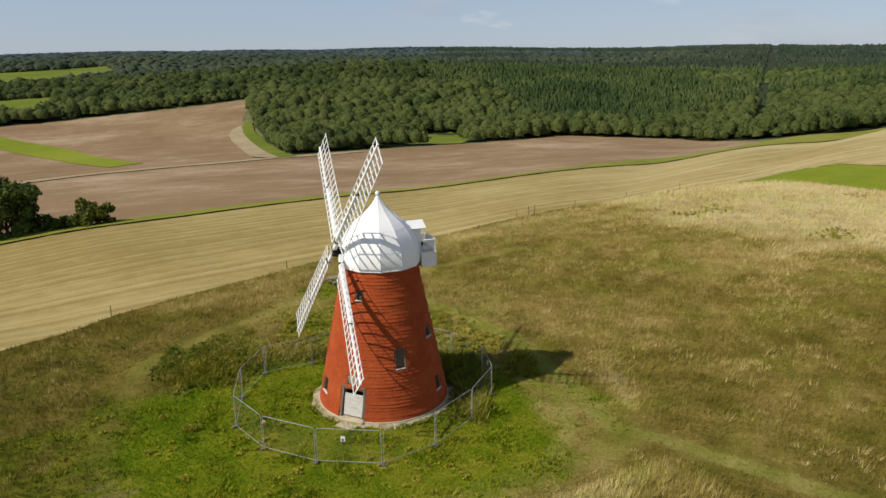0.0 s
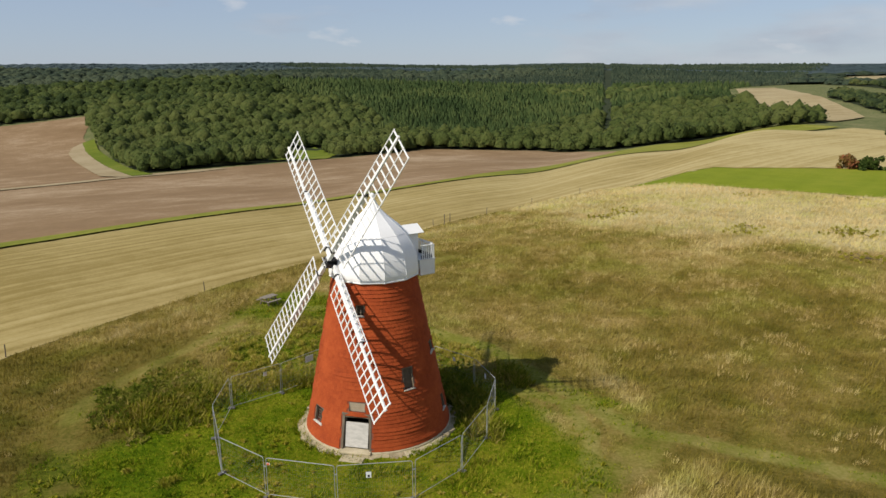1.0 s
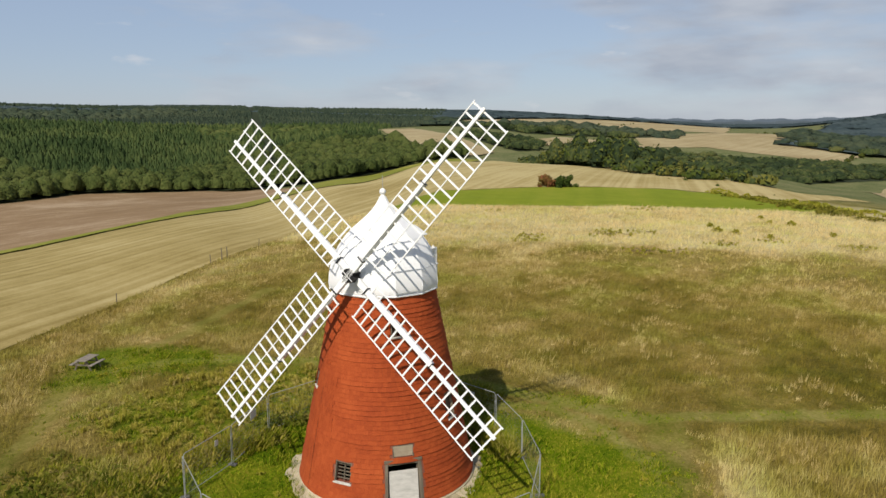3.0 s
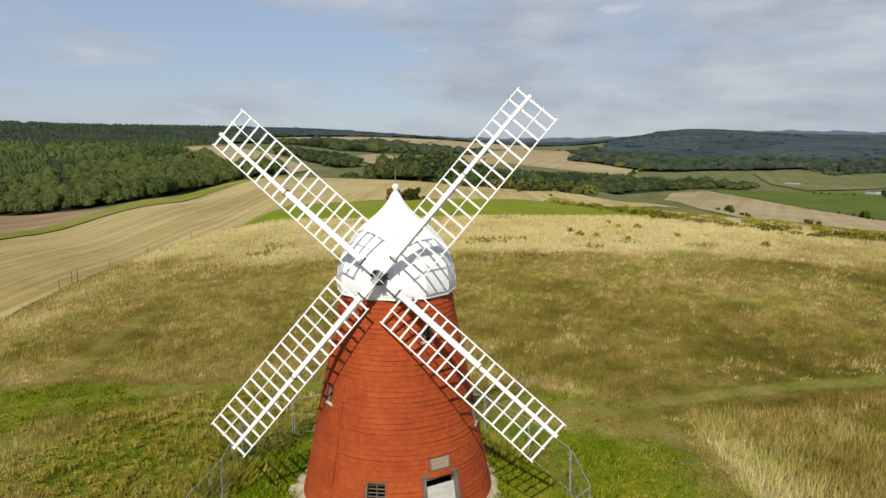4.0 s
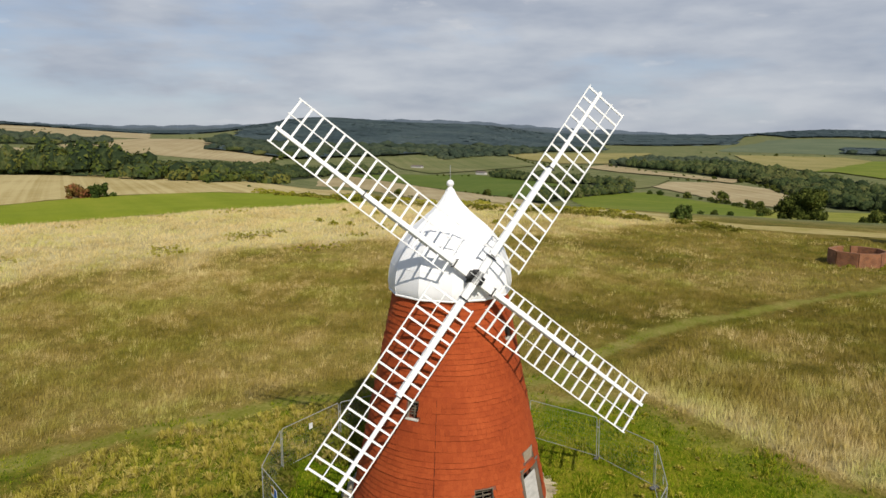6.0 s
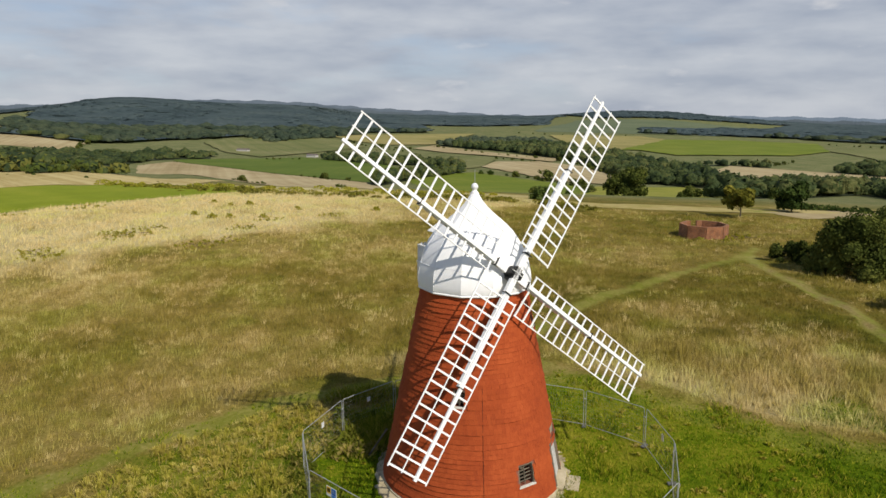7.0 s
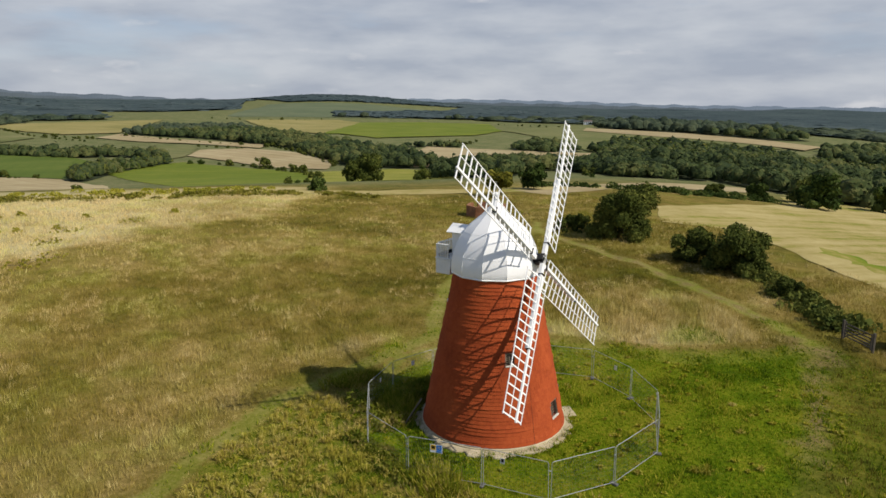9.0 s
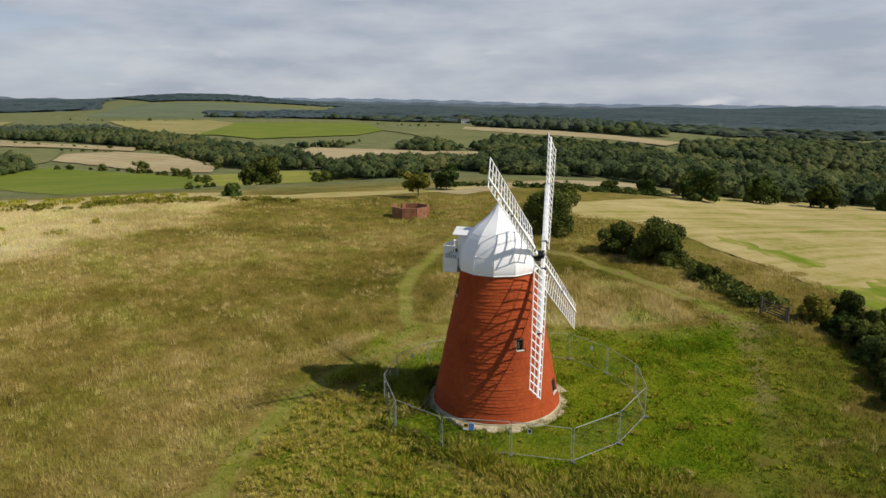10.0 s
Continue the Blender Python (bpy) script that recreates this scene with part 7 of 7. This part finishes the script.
# ---- long downland grass, as standing blades ----
def grass_material(name, stops, patch=0.2, by_cover=False):
    m, nt, bsdf = nodes_of(name)
    co = nt.nodes.new("ShaderNodeTexCoord").outputs["Object"]
    isl = nt.nodes.new("ShaderNodeNewGeometry").outputs["Random Per Island"]
    a, b = noise_node(nt, co, 0.06, 5), noise_node(nt, co, 0.45, 5, 0.6)
    c = noise_node(nt, co, 1.6, 3, 0.6)
    f = math_node(nt, "ADD", math_node(nt, "MULTIPLY_ADD", c, 0.36, math_node(nt, "MULTIPLY_ADD", a, 0.45, -0.115)), math_node(nt, "MULTIPLY_ADD", b, 0.42, math_node(nt, "MULTIPLY_ADD", isl, patch, -patch / 2)))
    if by_cover:
        zone = nt.nodes.new("ShaderNodeVertexColor")
        zone.layer_name = "cover"
        sep = nt.nodes.new("ShaderNodeSeparateColor")
        nt.links.new(zone.outputs["Color"], sep.inputs[0])
        f = math_node(nt, "ADD", f, math_node(nt, "MULTIPLY_ADD", sep.outputs[2], 0.4, math_node(nt, "MULTIPLY_ADD", sep.outputs[1], 0.08, -0.18)))
    r = ramp_node(nt, stops)
    nt.links.new(f, r.inputs["Fac"])
    tint = ramp_node(nt, [(0.36, (1.07, 0.98, 1.02)), (0.5, (1.04, 1.0, 0.98)), (0.64, (0.94, 1.02, 0.76))])
    nt.links.new(noise_node(nt, co, 0.2, 6, 0.62), tint.inputs["Fac"])
    col = mix_node(nt, 1.0, r.outputs[0], tint.outputs[0], "MULTIPLY")
    nt.links.new(col, bsdf.inputs["Base Color"])
    bsdf.inputs["Roughness"].default_value, bsdf.inputs["Specular IOR Level"].default_value = 0.9, 0.03
    tr = nt.nodes.new("ShaderNodeBsdfTranslucent")
    nt.links.new(col, tr.inputs["Color"])
    mx = nt.nodes.new("ShaderNodeMixShader")
    mx.inputs[0].default_value = 0.2
    nt.links.new(bsdf.outputs[0], mx.inputs[1])
    nt.links.new(tr.outputs[0], mx.inputs[2])
    nt.links.new(mx.outputs[0], nt.nodes["Material Output"].inputs["Surface"])
    return m


TALL = grass_material("tall_seeding_grass", [(0.26, (0.075, 0.072, 0.014)), (0.36, (0.166, 0.14, 0.022)), (0.46, (0.262, 0.216, 0.043)), (0.57, (0.405, 0.337, 0.106)), (0.72, (0.64, 0.55, 0.265))], 0.06, True)
STRAW = grass_material("straw_seed_heads", [(0.3, (0.4, 0.33, 0.11)), (0.5, (0.56, 0.46, 0.19)), (0.7, (0.72, 0.61, 0.3))], 0.12)
SHORT = grass_material("short_green_grass", [(0.28, (0.035, 0.075, 0.003)), (0.42, (0.1, 0.17, 0.004)), (0.55, (0.19, 0.25, 0.008)), (0.7, (0.34, 0.32, 0.035))], 0.5)
RANK = grass_material("rank_nettles", [(0.3, (0.105, 0.14, 0.007)), (0.45, (0.19, 0.21, 0.014)), (0.58, (0.3, 0.27, 0.04)), (0.72, (0.4, 0.32, 0.1))], 0.35)

TUSSOCK_PALE = grass_material("pale_tussock_grass", [(0.28, (0.16, 0.17, 0.012)), (0.42, (0.28, 0.265, 0.03)), (0.55, (0.42, 0.36, 0.075)), (0.7, (0.6, 0.5, 0.18))], 0.2)
TUSSOCK = grass_material("tussock_grass", [(0.3, (0.14, 0.17, 0.007)), (0.45, (0.25, 0.26, 0.016)), (0.58, (0.37, 0.33, 0.045)), (0.72, (0.52, 0.42, 0.13))], 0.25)


def blades(rng, x, y, h, lean, per, width, spread):
    """Tufts of 'per' blades at x, y: verts and triangles."""
    n = len(x)
    q = rng.uniform(0, 6.28, (n, per))
    d = rng.uniform(0, spread, (n, per))
    bx, by = x[:, None] + d * np.cos(q), y[:, None] + d * np.sin(q)
    hh = h[:, None] * rng.uniform(0.55, 1.1, (n, per))
    wind = rng.normal(0, 0.12, (n, 1))
    tx, ty = bx + hh * (lean * np.cos(q) + 0.16 + wind), by + hh * (lean * np.sin(q) - 0.1 + wind)
    a = rng.uniform(0, 6.28, (n, per))
    wx, wy = np.cos(a) * width, np.sin(a) * width
    z = height(x, y)[:, None] + np.zeros((n, per)) - 0.02
    v = np.stack((np.stack((bx - wx, by - wy, z), -1), np.stack((bx + wx, by + wy, z), -1), np.stack((tx, ty, z + hh), -1)), 2).reshape(-1, 3)
    return v, np.arange(len(v)).reshape(-1, 3)


def sown(rng, gap, r0, r1, a0, a1):
    g = np.arange(-r1, r1, gap)
    x, y = np.meshgrid(g, g)
    x, y = (x + rng.uniform(-0.5, 0.5, x.shape) * gap).ravel(), (y + rng.uniform(-0.5, 0.5, y.shape) * gap).ravel()
    r, a = np.hypot(x, y), np.degrees(np.arctan2(y, x))
    ok = (r > r0) & (r < r1) & (a > a0) & (a < a1)
    return x[ok], y[ok]


EDGE_POLY = [(-120.0, -25.0), (-31, 8), (-26, 18.5), (-13.4, 33), (0.2, 45.5), (14.0, 57.0), (32.5, 70.3), (52.3, 77.8), (67.4, 61.5), (85.3, 42.6), (94.7, 31.1), (104.2, 21.1), (110.0, 0.6), (100.2, -25.4), (78.3, -49.6), (66.2, -71.8), (40.0, -58.0), (30.0, -63.0), (18.0, -58.5), (12, -53.5), (5.8, -49.2), (-1, -45.4), (-6, -42.4), (-10, -38), (-16, -33.6), (-34, -25), (-60.0, -24.0)]
rng = np.random.default_rng(23)
tv, tf, tc, count = [], [], [], 0
for gap, r0, r1, a0, a1, per, width in ((0.37, 4.9, 47, -180, 180, 8, 0.02), (0.62, 47, 104, -70, 110, 5, 0.036)):
    x, y = sown(rng, gap, r0, r1, a0, a1)
    lawn, path, dry = cover(x, y)
    keep = inside(x, y, EDGE_POLY) & (rng.random(len(x)) > np.clip(lawn * 1.3 - 0.15, 0, 1)) & (path < 0.12) & (rng.random(len(x)) > 0.8 * (hem_of(x, y) < 0.42)) & ((x > -34) | (y > 0))
    x, y, dry, lawn = x[keep], y[keep], dry[keep], lawn[keep]
    tall = hem_of(x, y) * (0.17 + 0.26 * vnoise(x, y, 2.2, 31) + 0.14 * dry + 0.1 * vnoise(x, y, 0.8, 32) + 0.22 * np.clip(inset(x, y, HAY_FRONT) / 1.2 + 0.3, 0, 1))
    v, f = blades(rng, x, y, tall, 0.34, per, width, 0.24)
    tf.append(f + count)
    count += len(v)
    tv.append(v)
    tc.append(np.column_stack((lawn, rng.random(len(x)), dry)).repeat(per * 3, 0))
tv, tc = np.concatenate(tv), np.concatenate(tc)
grass_me = big_mesh("long_grass", tv, np.concatenate(tf), TALL)
shade_by_cover(grass_me, tc[:, 0], tc[:, 1], tc[:, 2])
tagged(new("long_grass", grass_me), "tall dry seeding downland grass", "grass", kind="stuff")

# pale seeding tufts in drifts
x, y = sown(rng, 0.66, 5.0, 95, -180, 180)
lawn, path, dry = cover(x, y)
drift = 1.6 * (vnoise(x, y, 7.0, 41) - 0.5) + 1.6 * (vnoise(x, y, 2.2, 42) - 0.5)
keep = inside(x, y, EDGE_POLY) & ((x > -34) | (y > 0)) & (rng.random(len(x)) < np.clip(0.08 + 0.62 * drift + 0.75 * (dry - 0.38), 0.015, 0.9)) & (lawn < 0.35) & (path < 0.05)
x, y = x[keep], y[keep]
near, hem = np.hypot(x, y) < 48, hem_of(x, y)
for sel, per, width in ((near, 17, 0.014), (~near, 7, 0.022)):
    v, f = blades(rng, x[sel], y[sel], rng.uniform(0.32, 0.58, sel.sum()) * hem[sel], 0.3, per, width, 0.3)
    tagged(new("seeding_grass", big_mesh("seeding_grass", v, f, STRAW)), "pale straw-coloured seeding grass tufts", "grass", kind="stuff")

x, y = sown(rng, 0.19, 4.4, 28, -180, 180)
lawn, path, dry = cover(x, y)
keep = (rng.random(len(x)) < np.maximum(lawn * 0.85, path * 0.24))
x, y = x[keep], y[keep]
tuft = 3.0 * (vnoise(x, y, 1.1, 61) - 0.52)
v, f = blades(rng, x, y, 0.09 + 0.22 * np.clip(tuft, 0, 1) + 0.06 * rng.random(len(x)), 0.6, 6, 0.026, 0.12)
tagged(new("short_grass", big_mesh("short_grass", v, f, SHORT)), "short bright green grass round the mill", "grass", kind="stuff")


def tussocks(name, label, x, y, high, material, per=26, wide=0.035):
    """Mounded tussocks: blades that fan out and droop."""
    n = len(x)
    q, d = rng.uniform(0, 6.28, (n, per)), rng.uniform(0.0, 1.0, (n, per)) ** 0.7
    size = high[:, None] * 1.1
    bx, by = x[:, None] + 0.35 * d * size * np.cos(q), y[:, None] + 0.35 * d * size * np.sin(q)
    z = height(x, y)[:, None]
    mx, my = bx + 0.5 * d * size * np.cos(q), by + 0.5 * d * size * np.sin(q)
    tx, ty = bx + 1.0 * d * size * np.cos(q), by + 1.0 * d * size * np.sin(q)
    hm = high[:, None] * (1.05 - 0.55 * d) * rng.uniform(0.75, 1.1, (n, per))
    wx, wy = -np.sin(q) * wide, np.cos(q) * wide
    v = np.stack((np.stack((bx - wx, by - wy, z + 0 * bx - 0.02), -1), np.stack((bx + wx, by + wy, z + 0 * bx - 0.02), -1),
                  np.stack((mx - wx, my - wy, z + hm), -1), np.stack((mx + wx, my + wy, z + hm), -1), np.stack((tx, ty, z + hm * 0.8), -1)), 2).reshape(-1, 3)
    i = np.arange(n * per)[:, None] * 5
    f = np.concatenate((i + [0, 1, 3], i + [0, 3, 2], i + [2, 3, 4]))
    tagged(new(name, big_mesh(name, v, f, material)), label, "grass", kind="stuff")


x, y = sown(rng, 0.62, 5.0, 25, -180, 180)
lawn, path, dry = cover(x, y)
lump = 2.4 * (vnoise(x, y, 2.6, 62) - 0.5)
keep = (lawn > 0.3) & (rng.random(len(x)) < 0.02 + 0.5 * lump) & (rng.random(len(x)) > path)
tussocks("grass_tussocks", "uneven green grass tussocks in the lawn", x[keep], y[keep], rng.uniform(0.12, 0.24, keep.sum()), TUSSOCK, 18)
x, y = sown(rng, 0.66, 7.4, 24, 40, 180)
lawn, path, dry = cover(x, y)
keep = (path < 0.1) & (rng.random(len(x)) < np.clip(0.7 + inset(x, y, TUSSOCK_BANK) / 3, 0, 0.85))
tussocks("rough_tussocks", "rough yellow-green grass tussocks outside the fence", x[keep], y[keep], 0.2 + 0.36 * vnoise(x[keep], y[keep], 1.6, 51), TUSSOCK_PALE, 40, 0.017)

clump_x, clump_y = np.array([-10.8, -10.4, -9.2, -12.1, -6.9, -8.9, -12.8]), np.array([-5.0, -4.6, -9.9, -7.4, -12.4, -2.2, -3.4])
tussocks("dead_tussocks", "brown dead grass clumps in the lawn", clump_x, clump_y, np.array([0.5, 0.36, 0.26, 0.3, 0.24, 0.24, 0.26]), TUSSOCK_PALE, 60, 0.015)

# rank weeds: against the fence and in the mill's shade
wv, wf, count = [], [], 0
for cx, cy, sx, sy, n, h in ((-12, 8.2, 2.6, 1.6, 120, 0.24), (5.2, 1.4, 1.0, 1.6, 260, 0.8), (3.8, 4.2, 1.4, 1.0, 240, 0.8), (-4.4, 6.6, 1.6, 0.8, 200, 0.6), (5.6, -2.2, 0.8, 1.2, 160, 0.6),
                             (-11.4, 3.6, 1.4, 1.4, 160, 0.4), (-12.6, 2.6, 2.0, 1.2, 260, 0.55), (-6.5, 6.3, 1.4, 0.8, 140, 0.4), (9.2, 4.4, 0.8, 1.6, 120, 0.5), (-9.6, 6.0, 1.2, 1.2, 160, 0.4)):
    x, y = rng.normal(cx, sx * 0.6, n), rng.normal(cy, sy * 0.6, n)
    ok = np.hypot(x, y) > 4.8
    v, f = blades(rng, x[ok], y[ok], np.full(ok.sum(), h), 0.6, 9, 0.05, 0.25)
    wf.append(f + count)
    count += len(v)
    wv.append(v)
tagged(new("rank_weeds", big_mesh("rank_weeds", np.concatenate(wv), np.concatenate(wf), RANK)), "rank dark green nettles and docks by the fence", "weeds", kind="stuff")

# leafy bramble and dock patches on the bank outside the fence
LEAF_BRAMBLE = foliage("bramble_leaves", [(0.2, (0.09, 0.12, 0.01)), (0.45, (0.165, 0.19, 0.02)), (0.65, (0.25, 0.24, 0.04)), (0.9, (0.4, 0.31, 0.1))], 0.5, 0.7, 0.45)


def bramble_patch(label, cx, cy, sx, sy, n, tall, seed):
    """Low mounds of small leaves round cx, cy."""
    rng = np.random.default_rng(seed)
    px, py = rng.normal(cx, sx, n), rng.normal(cy, sy, n)
    w, h = rng.uniform(0.35, 0.8, n), tall * rng.uniform(0.45, 1.1, n)
    m = 70
    d = rng.normal(size=(n, m, 3))
    d[..., 2] = np.abs(d[..., 2])
    d /= np.linalg.norm(d, axis=-1)[..., None]
    d *= rng.uniform(0.75, 1.12, (n, m))[..., None]
    p = np.stack((px[:, None] + d[..., 0] * w[:, None], py[:, None] + d[..., 1] * w[:, None], height(px, py)[:, None] + d[..., 2] * h[:, None]), -1).reshape(-1, 3)
    a, b = rng.normal(0, 0.075, p.shape), rng.normal(0, 0.075, p.shape)
    vs = np.stack((p - a, p - b, p + a + b), 1).reshape(-1, 3)
    tagged(new("bramble_patch", big_mesh("bramble_patch", vs, np.arange(len(vs)).reshape(-1, 3), LEAF_BRAMBLE)), label, "bramble", kind="stuff")


bramble_patch("dark green brambles and docks on the bank by the fence", -12.0, 4.8, 2.0, 2.2, 90, 0.32, 71)
bramble_patch("rank green brambles beyond the bank", -14.6, 5.8, 1.0, 1.5, 40, 0.4, 72)
bramble_patch("dark nettles in the shade of the mill", 5.3, 2.2, 0.55, 1.5, 55, 0.8, 73)
bramble_patch("dark nettles in the shade of the mill", 3.6, 5.2, 1.0, 0.5, 30, 0.6, 74)
bramble_patch("dark rank weeds along the fence foot", -0.8, 7.7, 1.7, 0.25, 34, 0.42, 75)
bramble_patch("dark rank weeds along the fence foot", -4.4, 6.5, 1.0, 0.3, 24, 0.42, 76)

# weeds and grass that creep over the footing
q = rng.uniform(0, 6.283, 520)
q = q[np.sin(q * 5 + 1.0) + np.sin(q * 2.3) > -0.35]
rr = rng.normal(4.5, 0.16, len(q))
x, y = rr * np.cos(q), rr * np.sin(q)
v, f = blades(rng, x, y, rng.uniform(0.14, 0.36, len(q)), 0.6, 9, 0.022, 0.12)
tagged(new("footing_weeds", big_mesh("footing_weeds", v, f, SHORT)), "green weeds growing round the mill footing", "weeds", kind="stuff")
